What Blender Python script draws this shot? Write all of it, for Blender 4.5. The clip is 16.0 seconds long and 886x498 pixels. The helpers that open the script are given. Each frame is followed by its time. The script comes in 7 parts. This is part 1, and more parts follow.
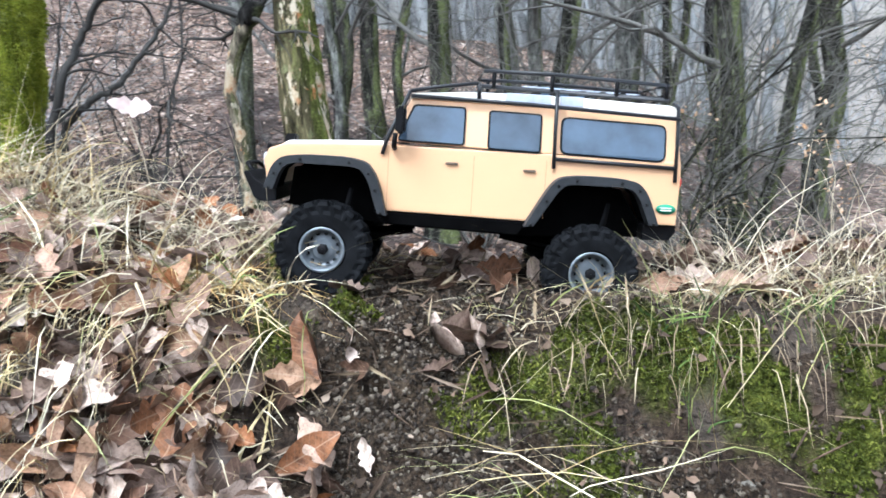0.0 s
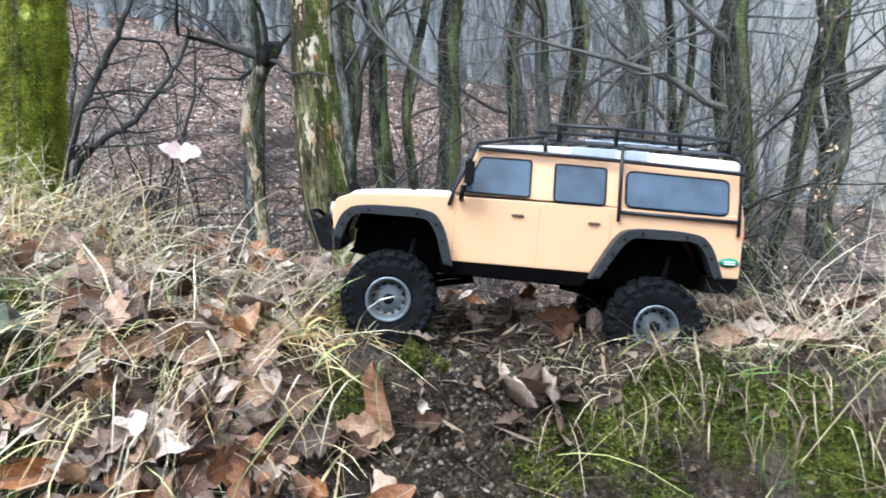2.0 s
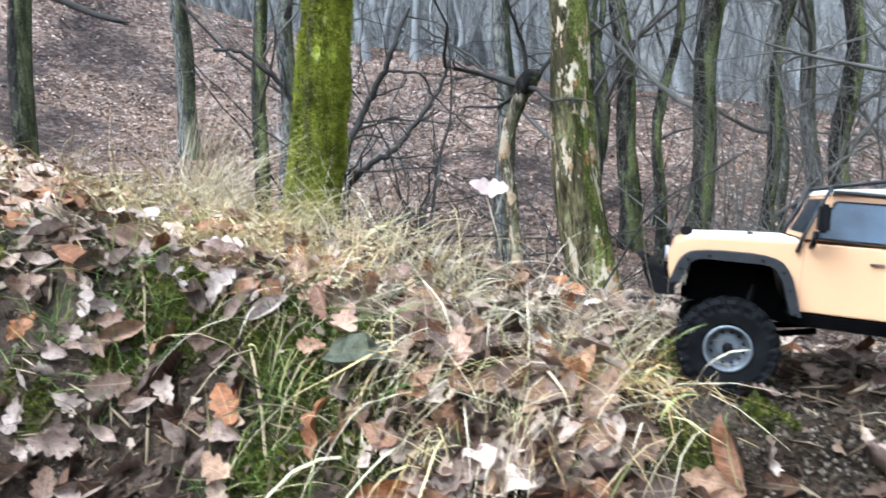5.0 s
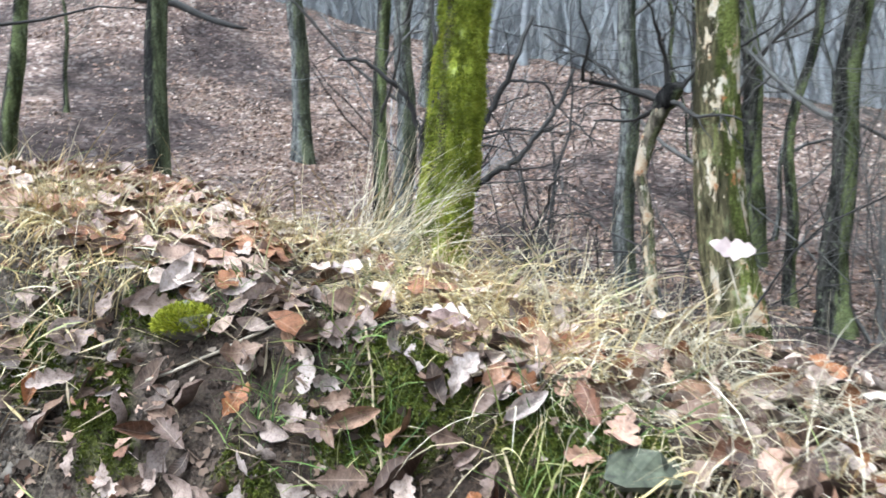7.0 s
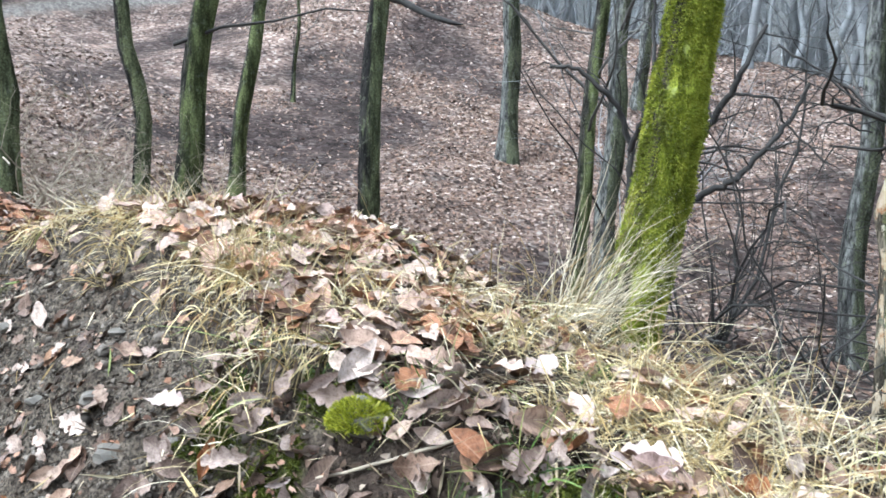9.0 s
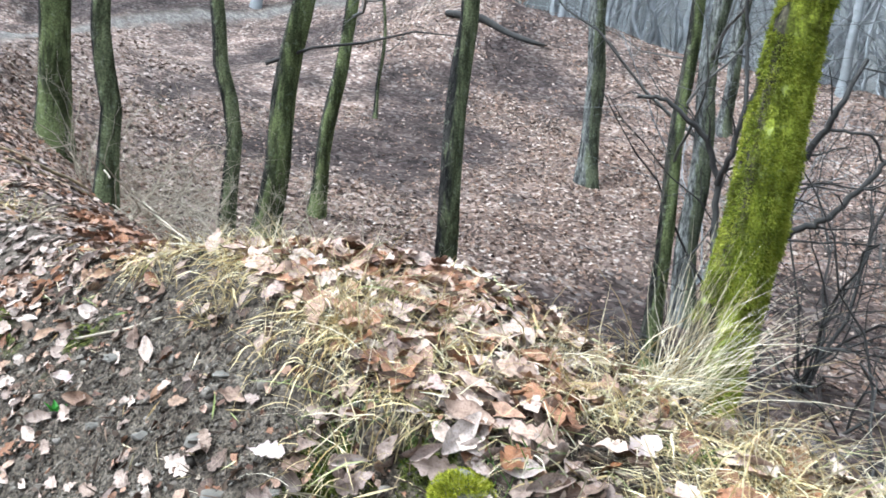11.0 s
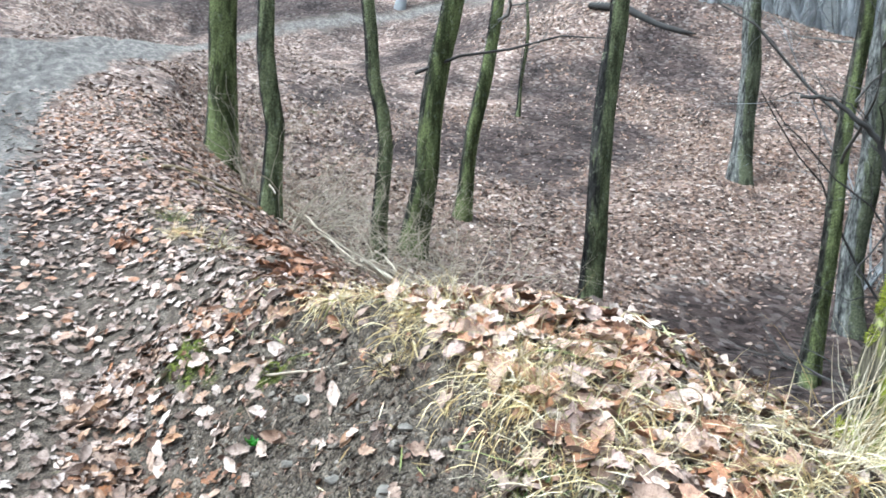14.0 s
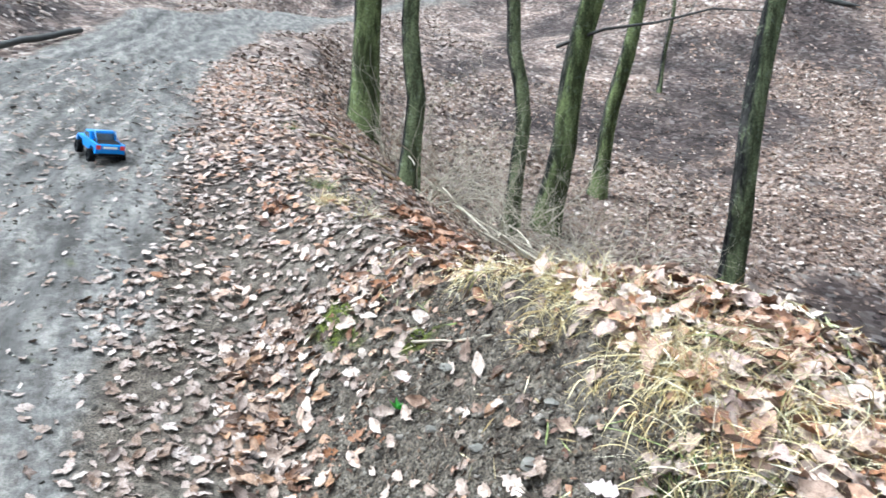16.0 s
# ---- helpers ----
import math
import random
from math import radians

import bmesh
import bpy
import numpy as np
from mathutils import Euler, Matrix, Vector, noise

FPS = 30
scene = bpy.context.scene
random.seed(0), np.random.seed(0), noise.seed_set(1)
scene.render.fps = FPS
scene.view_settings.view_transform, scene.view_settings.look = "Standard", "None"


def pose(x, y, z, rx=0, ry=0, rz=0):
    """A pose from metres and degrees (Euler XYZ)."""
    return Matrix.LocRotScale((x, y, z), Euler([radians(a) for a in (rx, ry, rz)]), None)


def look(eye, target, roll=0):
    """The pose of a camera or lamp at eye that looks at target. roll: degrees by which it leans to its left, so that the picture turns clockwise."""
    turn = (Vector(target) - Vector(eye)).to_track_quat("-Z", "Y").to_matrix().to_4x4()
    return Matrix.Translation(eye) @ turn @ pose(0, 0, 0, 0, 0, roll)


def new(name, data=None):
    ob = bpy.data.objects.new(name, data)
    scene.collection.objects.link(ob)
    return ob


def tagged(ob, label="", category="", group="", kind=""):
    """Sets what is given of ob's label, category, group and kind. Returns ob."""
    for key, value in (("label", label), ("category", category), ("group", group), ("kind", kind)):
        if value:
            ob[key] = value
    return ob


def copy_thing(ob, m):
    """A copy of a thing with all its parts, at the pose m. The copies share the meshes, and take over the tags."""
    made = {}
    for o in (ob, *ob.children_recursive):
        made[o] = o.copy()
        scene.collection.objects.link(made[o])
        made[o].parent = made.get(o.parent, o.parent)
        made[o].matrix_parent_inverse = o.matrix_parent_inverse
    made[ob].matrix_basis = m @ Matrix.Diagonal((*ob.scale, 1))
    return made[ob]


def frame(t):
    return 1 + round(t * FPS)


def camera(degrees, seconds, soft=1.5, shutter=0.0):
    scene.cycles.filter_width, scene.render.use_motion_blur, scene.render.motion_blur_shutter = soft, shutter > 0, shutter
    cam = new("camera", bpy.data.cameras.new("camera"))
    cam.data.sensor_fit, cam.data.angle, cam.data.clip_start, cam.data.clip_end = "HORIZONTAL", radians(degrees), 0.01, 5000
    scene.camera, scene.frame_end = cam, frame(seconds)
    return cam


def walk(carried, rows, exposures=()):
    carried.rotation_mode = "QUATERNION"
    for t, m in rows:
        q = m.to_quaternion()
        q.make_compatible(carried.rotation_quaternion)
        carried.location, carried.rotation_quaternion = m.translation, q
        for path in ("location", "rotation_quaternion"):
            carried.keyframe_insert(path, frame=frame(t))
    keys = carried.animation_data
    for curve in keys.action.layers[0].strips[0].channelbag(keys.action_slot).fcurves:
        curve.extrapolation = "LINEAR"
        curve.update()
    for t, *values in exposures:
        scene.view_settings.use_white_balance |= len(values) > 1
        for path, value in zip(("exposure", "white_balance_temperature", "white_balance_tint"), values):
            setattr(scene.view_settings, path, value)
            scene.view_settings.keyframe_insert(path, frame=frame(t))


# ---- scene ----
cam = camera(57.9, 16.0, soft=1.65, shutter=0.5)
PATH = [
    (0, (0.193, 0.056, 0.386), (-0.215, 1.981, 0.027), -3.5),
    (0.5, (0.156, 0.057, 0.386), (-0.141, 2.004, 0.034), -3.3),
    (1, (0.142, 0.046, 0.394), (-0.131, 1.998, 0.059), -3.0),
    (1.5, (0.131, 0.038, 0.404), (-0.195, 1.989, 0.107), -2.9),
    (2, (0.115, 0.036, 0.407), (-0.292, 1.976, 0.142), -2.8),
    (2.5, (0.1, 0.033, 0.409), (-0.378, 1.959, 0.161), -2.7),
    (3, (0.093, 0.029, 0.412), (-0.47, 1.933, 0.176), -2.5),
    (3.5, (0.071, 0.02, 0.411), (-0.577, 1.898, 0.178), -2.6),
    (4, (0.05, 0.013, 0.413), (-0.694, 1.856, 0.185), -2.7),
    (4.5, (0.035, -0.001, 0.423), (-0.816, 1.796, 0.214), -2.7),
    (4.7, (0.026, -0.008, 0.429), (-0.871, 1.769, 0.23), -2.8),
    (6.8, (-0.256, -0.006, 0.538), (-1.373, 1.646, 0.383), -2.7),
    (7, (-0.272, 0.016, 0.544), (-1.423, 1.643, 0.375), -2.1),
    (7.5, (-0.326, 0.118, 0.581), (-1.603, 1.644, 0.38), -0.6),
    (8, (-0.351, 0.176, 0.635), (-1.757, 1.583, 0.425), 0.5),
    (8.5, (-0.376, 0.163, 0.669), (-1.855, 1.495, 0.475), 1.0),
    (9, (-0.392, 0.142, 0.688), (-1.902, 1.441, 0.507), 1.4),
    (9.2, (-0.4, 0.135, 0.702), (-1.916, 1.427, 0.515), 1.6),
    (11.3, (-0.433, 0.094, 0.779), (-2.075, 1.227, 0.636), 3.7),
    (11.5, (-0.435, 0.098, 0.783), (-2.089, 1.215, 0.643), 3.7),
    (12, (-0.44, 0.081, 0.805), (-2.117, 1.162, 0.667), 3.7),
    (12.5, (-0.44, 0.059, 0.838), (-2.146, 1.094, 0.696), 3.5),
    (13, (-0.435, 0.039, 0.875), (-2.168, 1.027, 0.73), 3.1),
    (13.5, (-0.433, 0.019, 0.909), (-2.205, 0.934, 0.751), 2.5),
    (14, (-0.433, -0.003, 0.924), (-2.228, 0.857, 0.732), 2.7),
    (14.5, (-0.435, -0.032, 0.922), (-2.248, 0.781, 0.695), 3.4),
    (15, (-0.434, -0.032, 0.921), (-2.274, 0.705, 0.658), 4.1),
    (15.5, (-0.438, -0.047, 0.919), (-2.309, 0.605, 0.647), 4.1),
    (16, (-0.448, -0.059, 0.92), (-2.347, 0.507, 0.646), 4.2),
]
walk(cam, [(t, look(eye, target, roll)) for t, eye, target, roll in PATH], [(0.0, 1.68, 5450, 6), (1.5, 1.49, 5400, 6), (4.5, 1.57, 5400, 6), (7.0, 1.62, 5400, 5), (12.5, 1.70, 5400, 3), (16.0, 1.80, 5350, 1)])

# ---- light ----
SUN_EL, SUN_AZ = radians(60), radians(200)
world = bpy.data.worlds.new("overcast_sky")
scene.world = world
world.use_nodes = True
_n, _l = world.node_tree.nodes, world.node_tree.links
_sky = _n.new("ShaderNodeTexSky")
_sky.sky_type, _sky.sun_disc = "NISHITA", False
_sky.sun_elevation, _sky.sun_rotation = SUN_EL, SUN_AZ
_sky.air_density, _sky.dust_density = 1.0, 6.0
_hs = _n.new("ShaderNodeHueSaturation")
_hs.inputs["Saturation"].default_value = 0.22
_l.new(_sky.outputs[0], _hs.inputs["Color"])
_l.new(_hs.outputs[0], _n["Background"].inputs["Color"])
_n["Background"].inputs["Strength"].default_value = 0.15
sun = new("sun", bpy.data.lights.new("sun", "SUN"))
sun.data.energy, sun.data.angle, sun.data.color = 0.9, radians(30), (1.0, 0.97, 0.93)
sun.matrix_world = look((0, 0, 20), (20 * math.sin(SUN_AZ) * -1, -20 * math.cos(SUN_AZ), 20 - 20 * math.tan(SUN_EL)))


# ---- helpers for building ----
def part(name, bm, material, parent=None, label=""):
    me = bpy.data.meshes.new(name)
    bm.to_mesh(me)
    bm.free()
    me.materials.append(material)
    ob = new(name, me)
    if parent is not None:
        ob.parent = parent
    if label:
        ob["label"] = label
    return ob


def mesh_np(name, verts, faces, material, smooth=False, attrs=None):
    """A mesh from an array of vertices and an array of faces, all of one size."""
    me = bpy.data.meshes.new(name)
    verts, faces = np.asarray(verts, np.float32), np.asarray(faces, np.int32)
    n, k = faces.shape
    me.vertices.add(len(verts))
    me.vertices.foreach_set("co", verts.ravel())
    me.loops.add(n * k)
    me.loops.foreach_set("vertex_index", faces.ravel())
    me.polygons.add(n)
    me.polygons.foreach_set("loop_start", np.arange(0, n * k, k, dtype=np.int32))
    if smooth:
        me.polygons.foreach_set("use_smooth", np.ones(n, bool))
    for key, vals in (attrs or {}).items():
        a = me.attributes.new(key, "FLOAT", "POINT")
        a.data.foreach_set("value", np.asarray(vals, np.float32))
    me.update(calc_edges=True)
    me.materials.append(material)
    return me


def empty(name, m=None):
    ob = new(name)
    ob.empty_display_size = 0.05
    if m is not None:
        ob.matrix_world = m
    return ob


def hash2(ix, iy, seed):
    h = (ix.astype(np.int64) * 374761393 + iy.astype(np.int64) * 668265263 + seed * 1274126177) & 0xFFFFFFFF
    h = ((h ^ (h >> 13)) * 1274126177) & 0xFFFFFFFF
    return ((h ^ (h >> 16)) & 0xFFFF) / 65535.0


def vnoise(x, y, size, seed=0):
    """Smooth value noise from -1 to 1, with blobs of that size."""
    x, y = np.asarray(x, float) / size, np.asarray(y, float) / size
    ix, iy = np.floor(x), np.floor(y)
    fx, fy = x - ix, y - iy
    fx, fy = fx * fx * (3 - 2 * fx), fy * fy * (3 - 2 * fy)
    a, b = hash2(ix, iy, seed), hash2(ix + 1, iy, seed)
    c, d = hash2(ix, iy + 1, seed), hash2(ix + 1, iy + 1, seed)
    return 2 * ((a * (1 - fx) + b * fx) * (1 - fy) + (c * (1 - fx) + d * fx) * fy) - 1


def fbm(x, y, size, seed=0, octaves=3):
    return sum(vnoise(x, y, size / 2 ** i, seed + 17 * i) * 0.55 ** i for i in range(octaves)) / 1.6


def knots(x, pts, soft=0.12):
    """A soft line through a few points, as a function of x."""
    xs, ys = zip(*sorted(pts))
    return sum(np.interp(x + o * soft, xs, ys) for o in (-2, -1, 0, 1, 2)) / 5


def step(a, b, x):
    t = np.clip((x - a) / (b - a), 0, 1)
    return t * t * (3 - 2 * t)


# ---- the lie of the land ----
def floor_z(x):
    x = np.clip(x, -28, 7)
    return -0.62 - 0.19 * (x - 0.2)


def path_y(x):
    return knots(x, [(8, -1.8), (0, -1.75), (-3, -1.47), (-6, -1.38), (-9, -1.3), (-12, -0.95), (-16.5, -0.1), (-21, 0.8), (-26, 3.2), (-31, 8)], 0.6)


def crest_y(x):
    return knots(x, [(3, 1.5), (0.6, 1.06), (0.15, 0.965), (-0.35, 0.9), (-1.1, 0.9), (-1.5, 0.8), (-2.2, 0.8), (-2.6, 0.76), (-3.2, 0.64), (-4.2, 0.52), (-6, 0.35), (-12, 0.8), (-16.5, 1.6), (-26, 7)])


def crest_up(x):
    return knots(x, [(4, 0.7), (0.6, 0.76), (0.2, 0.71), (0.0, 0.675), (-0.15, 0.675), (-0.4, 0.665), (-0.8, 0.715), (-1.5, 0.71), (-2.0, 0.75), (-2.3, 0.69), (-2.7, 0.54), (-3.3, 0.38), (-4.2, 0.24), (-5.5, 0.1), (-9, 0.0)], 0.08)


def gully(x, y):
    yg = knots(x, [(-30, 8), (-14, 4.5), (-10, 4.4), (-6, 5.0), (-2, 6.0), (2, 7.0), (8, 8.5), (25, 11)], 0.5)
    zg = knots(x, [(-60, 22), (-34, 9.5), (-28, 6.2), (-24, 4.0), (-20, 3.0), (-18, 2.4), (-14, 1.3), (-10, 0.2), (-6, -0.6), (-2, -1.2), (2, -1.8), (8, -2.6), (25, -4)], 0.6)
    d = np.maximum(y - yg, 0)
    c = knots(x, [(-14, 0.0125), (-18, 0.021), (-20, 0.04), (-26, 0.05)], 0.4)
    up = np.where(d < 18, c * d * d, c * 324 + 0.45 * (d - 18))
    up = np.where(up > 13, 13 + 6 * np.tanh((up - 13) / 6), up)
    up = up * (0.12 + 0.88 * step(9, -3, x + 0.1 * y))
    near = np.maximum(yg - y, 0)
    r = np.hypot(x, y)
    z = zg + up + 0.03 * near * near - 0.4 * np.maximum(r - 28, 0) * step(0, 10, y) * step(-24, -16, x)
    # the hill's shoulder falls away to the low side, with mist behind it
    az = np.degrees(np.arctan2(-(x + 0.3), np.maximum(y, 0.01)))
    rise = np.tan(np.radians(np.interp(az, [-40, 0, 20, 30, 41.4, 44.5, 47.7, 50.4, 53.3, 57, 65], [0.5, 1.0, 4.6, 7.2, 9.6, 10.6, 11.5, 12.2, 13.5, 17, 40])))
    brow = 25.5 + 1.2 * vnoise(az, az * 0, 6, 4)
    cap = 0.9 + np.minimum(r, brow) * rise - 0.35 * np.maximum(r - brow, 0)
    return np.where((y > 6) & (r > 12), np.minimum(z, cap), z)


def land(x, y, fine=True):
    x, y = np.asarray(x, float), np.asarray(y, float)
    f, yc, up = floor_z(x), crest_y(x), crest_up(x)
    width = knots(x, [(2, 0.62), (0.1, 0.6), (-1, 0.55), (-2, 0.52), (-3, 0.5), (-5, 0.5), (-9, 0.6)])
    s = np.clip((y - (yc - width)) / width, 0, 1)
    p = knots(x, [(0.4, 1.15), (-0.1, 1.1), (-0.9, 1.0)])
    s = s ** p
    s = np.where(s > 0.86, 0.86 + 0.14 * np.sin(np.clip((s - 0.86) / 0.14, 0, 1) * np.pi / 2), s)
    py = path_y(x)
    z = f + up * s
    # the far side falls into the gully
    ye = yc + knots(x, [(3, 0.5), (0.2, 0.42), (-0.6, 0.6), (-1.5, 0.5), (-2.3, 0.62), (-4, 0.5), (-9, 0.3)])
    d = y - ye
    drop = 0.62 * np.where(d > -0.25, np.where(d > 0.25, d, (d + 0.25) ** 2), 0)
    r = z - drop
    g = gully(x, y)
    k = 0.5
    hmix = np.clip(0.5 + 0.5 * (g - r) / k, 0, 1)
    far_side = np.where(x < -15, step(ye - 5.0, ye + 2.0, y), y > ye - 0.2)
    z = r + far_side * (g - r + k * (1 - hmix) * 0.5 * np.clip((y - ye + 0.2) / 1.5, 0, 1)) * hmix
    # the uphill side of the track
    left = py - 1.25 - y
    z = z + knots(x, [(-14, 0.3), (-20, 0.16)], 0.6) * np.minimum(np.maximum(left, 0), 18) * np.clip(left, 0, 1)
    z = z + 0.12 * np.maximum(-x - 22, 0) * step(1.6, 4.0, py - y)
    # ruts
    onp = np.exp(-((y - py) / 1.1) ** 4)
    for o in (-0.55, 0.42):
        z = z - 0.05 * onp * np.exp(-((y - py - o) / 0.15) ** 2) * (1 + 0.5 * vnoise(x, y, 0.7, 13))
    for o in (-0.33, 0.2, 0.62):
        z = z - 0.035 * onp * np.exp(-((y - py - o - 0.06 * vnoise(x, x * 0, 1.1, 15)) / 0.06) ** 2)
    bank = np.exp(-((y - yc + 0.1) / 0.8) ** 2)
    rough = 1 - 0.75 * onp
    far = np.clip(np.hypot(x + 1, y - 1) / 6, 0, 1)
    z = z + far * (0.16 * fbm(x, y, 2.2, 3) + 0.3 * vnoise(x, y, 6.5, 9))
    if fine:
        z = z + 0.045 * np.exp(-((x + 0.42) / 0.25) ** 2 - ((y - 0.78) / 0.08) ** 2) + 0.07 * np.exp(-((x - 0.2) / 0.22) ** 2 - ((y - 0.79) / 0.06) ** 2) - 0.065 * np.exp(-((x - 0.33) / 0.11) ** 2 - ((y - 0.925) / 0.03) ** 2) - 0.05 * np.exp(-((x + 1.92) / 0.28) ** 2 - ((y - 0.7) / 0.07) ** 2)
        z = z + rough * (0.016 * bank * fbm(x, y, 0.2, 5, 3) + 0.013 * fbm(x, y, 0.07, 11, 3) + 0.005 * fbm(x, y, 0.022, 21, 2))
        z = z + 0.022 * moss_mask(x, y) * (0.45 + 1.25 * fbm(x, y, 0.045, 29, 3) + 0.5 * np.abs(vnoise(x, y, 0.02, 37)))
        z = z + 0.022 * step(-0.05, 0.1, x) * step(0.75, 0.85, y) * step(1.03, 0.95, y) * fbm(x * 1.0, y * 2.2, 0.09, 35, 2)
        near_bank = step(-0.7, -0.5, x) * step(0.9, 0.7, x) * step(0.62, 0.72, y) * step(1.12, 1.02, y)
        z = z + near_bank * (0.4 + 0.6 * soil_mask(x, y)) * (0.045 * (np.abs(fbm(x, y, 0.085, 43, 3)) * 1.6 - 0.35) + 0.02 * (np.abs(fbm(x, y, 0.03, 45, 2)) - 0.2) + 0.006 * vnoise(x, y, 0.011, 47))
        z = z + 0.026 * soil_mask(x, y) * (np.abs(fbm(x, y, 0.075, 23, 3)) * 2 - 0.5) * step(-1.0, -1.5, x)
        z = z + onp * (0.012 * fbm(x * 0.4, y, 0.16, 25, 3) + 0.006 * fbm(x, y, 0.06, 27, 2))
    return z


def land_normal(x, y, e=0.02):
    n = np.stack([land(x - e, y) - land(x + e, y), land(x, y - e) - land(x, y + e), np.full(np.shape(x), 2 * e)], -1)
    return n / np.linalg.norm(n, axis=-1, keepdims=True)


def rut_mask(x, y):
    """Wheel tracks pressed into the mud."""
    d = y - path_y(x) + 0.07 * fbm(x, y * 0, 1.6, 91) + 9 * step(-18, -20, x)
    r = sum(np.exp(-((d - o) / w) ** 2) for o, w in ((-0.62, 0.13), (0.36, 0.12), (0.78, 0.07), (-0.2, 0.06)))
    return np.clip(r * (0.75 + 0.5 * fbm(x, y, 0.5, 93)), 0, 1)


def moss_mask(x, y):
    """Where moss grows: some patches on the bank."""
    m = np.zeros(np.shape(x))
    for px, py, rx, ry, a in ((0.12, 0.911, 0.075, 0.034, 1.0), (0.18, 0.945, 0.09, 0.03, 1.0), (0.15, 0.883, 0.085, 0.03, 1.0), (0.28, 0.965, 0.11, 0.024, 1.0), (0.36, 0.951, 0.07, 0.02, 1.0), (0.47, 0.977, 0.08, 0.03, 1.0), (0.44, 0.927, 0.06, 0.033, 1.0), (0.02, 0.862, 0.03, 0.02, 0.8), (0.07, 0.885, 0.045, 0.024, 1.0), (0.62, 1.0, 0.16, 0.08, 1.0), (0.15, 0.82, 0.1, 0.04, 0.8),
                              (-0.17, 1.03, 0.06, 0.06, 0.9), (-0.17, 0.885, 0.045, 0.03, 1.0), (-0.1, 0.93, 0.05, 0.03, 0.75), (-0.74, 0.845, 0.08, 0.036, 1.0), (-0.55, 0.83, 0.06, 0.026, 1.0), (-0.55, 0.776, 0.05, 0.034, 1.0), (-0.65, 0.737, 0.06, 0.02, 1.0), (-0.83, 0.852, 0.05, 0.03, 1.0), (-0.87, 0.868, 0.09, 0.05, 1.0), (-0.98, 0.809, 0.06, 0.025, 1.0), (-0.67, 0.831, 0.05, 0.025, 1.0), (-1.38, 0.78, 0.07, 0.025, 0.9), (-1.57, 0.681, 0.1, 0.045, 1.0), (-0.59, 0.867, 0.035, 0.025, 1.0), (-3.08, 0.396, 0.16, 0.1, 0.9), (-2.69, 0.514, 0.06, 0.1, 0.8), (-0.9, 0.85, 0.13, 0.07, 1.0), (-0.64, 0.82, 0.13, 0.07, 0.95), (-0.66, 0.74, 0.09, 0.05, 0.9), (-0.5, 0.8, 0.06, 0.03, 0.7),
                              (-0.75, 0.9, 0.08, 0.04, 0.7), (-1.6, 0.69, 0.12, 0.06, 1.0), (-0.9, 0.85, 0.17, 0.075, 1.0), (-3.05, 0.42, 0.16, 0.1, 0.8), (-1.1, 0.72, 0.09, 0.05, 0.7), (-1.35, 0.68, 0.13, 0.06, 0.85), (-1.02, 0.8, 0.1, 0.05, 0.8), (-0.55, 0.68, 0.08, 0.05, 0.8)):
        m = np.maximum(m, a * np.exp(-(((x - px) / rx) ** 2 + ((y - py) / ry) ** 2) * 0.9))
    return step(0.34, 0.68, m * 0.85 + 0.4 * fbm(x, y, 0.12, 31, 2) + 0.28 * fbm(x, y, 0.035, 33, 2)) * 0.97


def soil_mask(x, y):
    """Bare soil: the worn face of the bank and where wheels have run."""
    yc = crest_y(x)
    face = step(-0.02, 0.06, yc - y) * step(0.6, 0.4, yc - y)
    a = face * step(-1.25, -1.6, x) * step(-3.3, -2.6, x) * 0.85
    b = np.exp(-(((x + 0.03) / 0.13) ** 2 + ((y - 0.87) / 0.09) ** 2) ** 1.5)
    c = np.exp(-(((x - 0.3) / 0.35) ** 2 + ((y - 0.82) / 0.09) ** 2) ** 2) * 0.9
    e = np.exp(-(((x + 0.1) / 0.25) ** 2 + ((y - 1.0) / 0.07) ** 2) ** 1.5) * 0.8
    return np.clip(np.maximum.reduce([a, b, c, e]) + 0.25 * fbm(x, y, 0.12, 41), 0, 1)


def far_track(x, y):
    """Distance to the far bend of the track, which climbs round the head of the gully."""
    bend = ((-15.5, 0.0), (-19.5, 1.3), (-23.5, 2.8), (-26.2, 4.2), (-27.2, 5.6), (-27.4, 7.3), (-27.6, 9.0), (-27.1, 11.6), (-25.9, 13.4), (-25.0, 17.0))
    best = np.full(np.shape(x), 99.0)
    for (ax, ay), (bx, by) in zip(bend, bend[1:]):
        t = np.clip(((x - ax) * (bx - ax) + (y - ay) * (by - ay)) / ((bx - ax) ** 2 + (by - ay) ** 2), 0, 1)
        best = np.minimum(best, np.hypot(x - ax - t * (bx - ax), y - ay - t * (by - ay)))
    return best


def path_mask(x, y):
    d = np.where(x > -17, np.abs(y - path_y(x)), far_track(x, y))
    far = step(-14, -20, x)
    edge = (1.25 + 0.15 * far - 0.85 * step(-21, -26.5, x)) + (0.15 + 0.15 * far) * fbm(x, y, 0.5, 51)
    return step(edge, edge - 0.18 - 0.3 * far, d)


# ---- materials ----
def node_mat(name, rough=0.8, spec=0.3):
    m = bpy.data.materials.new(name)
    m.use_nodes = True
    b = m.node_tree.nodes["Principled BSDF"]
    b.inputs["Roughness"].default_value = rough
    b.inputs["Specular IOR Level"].default_value = spec
    return m, m.node_tree.nodes, m.node_tree.links, b


def nz(nodes, links, scale, detail=4, coords=None, rough=0.55):
    n = nodes.new("ShaderNodeTexNoise")
    n.inputs["Scale"].default_value, n.inputs["Detail"].default_value, n.inputs["Roughness"].default_value = scale, detail, rough
    if coords is not None:
        links.new(coords, n.inputs["Vector"])
    return n.outputs["Fac"]


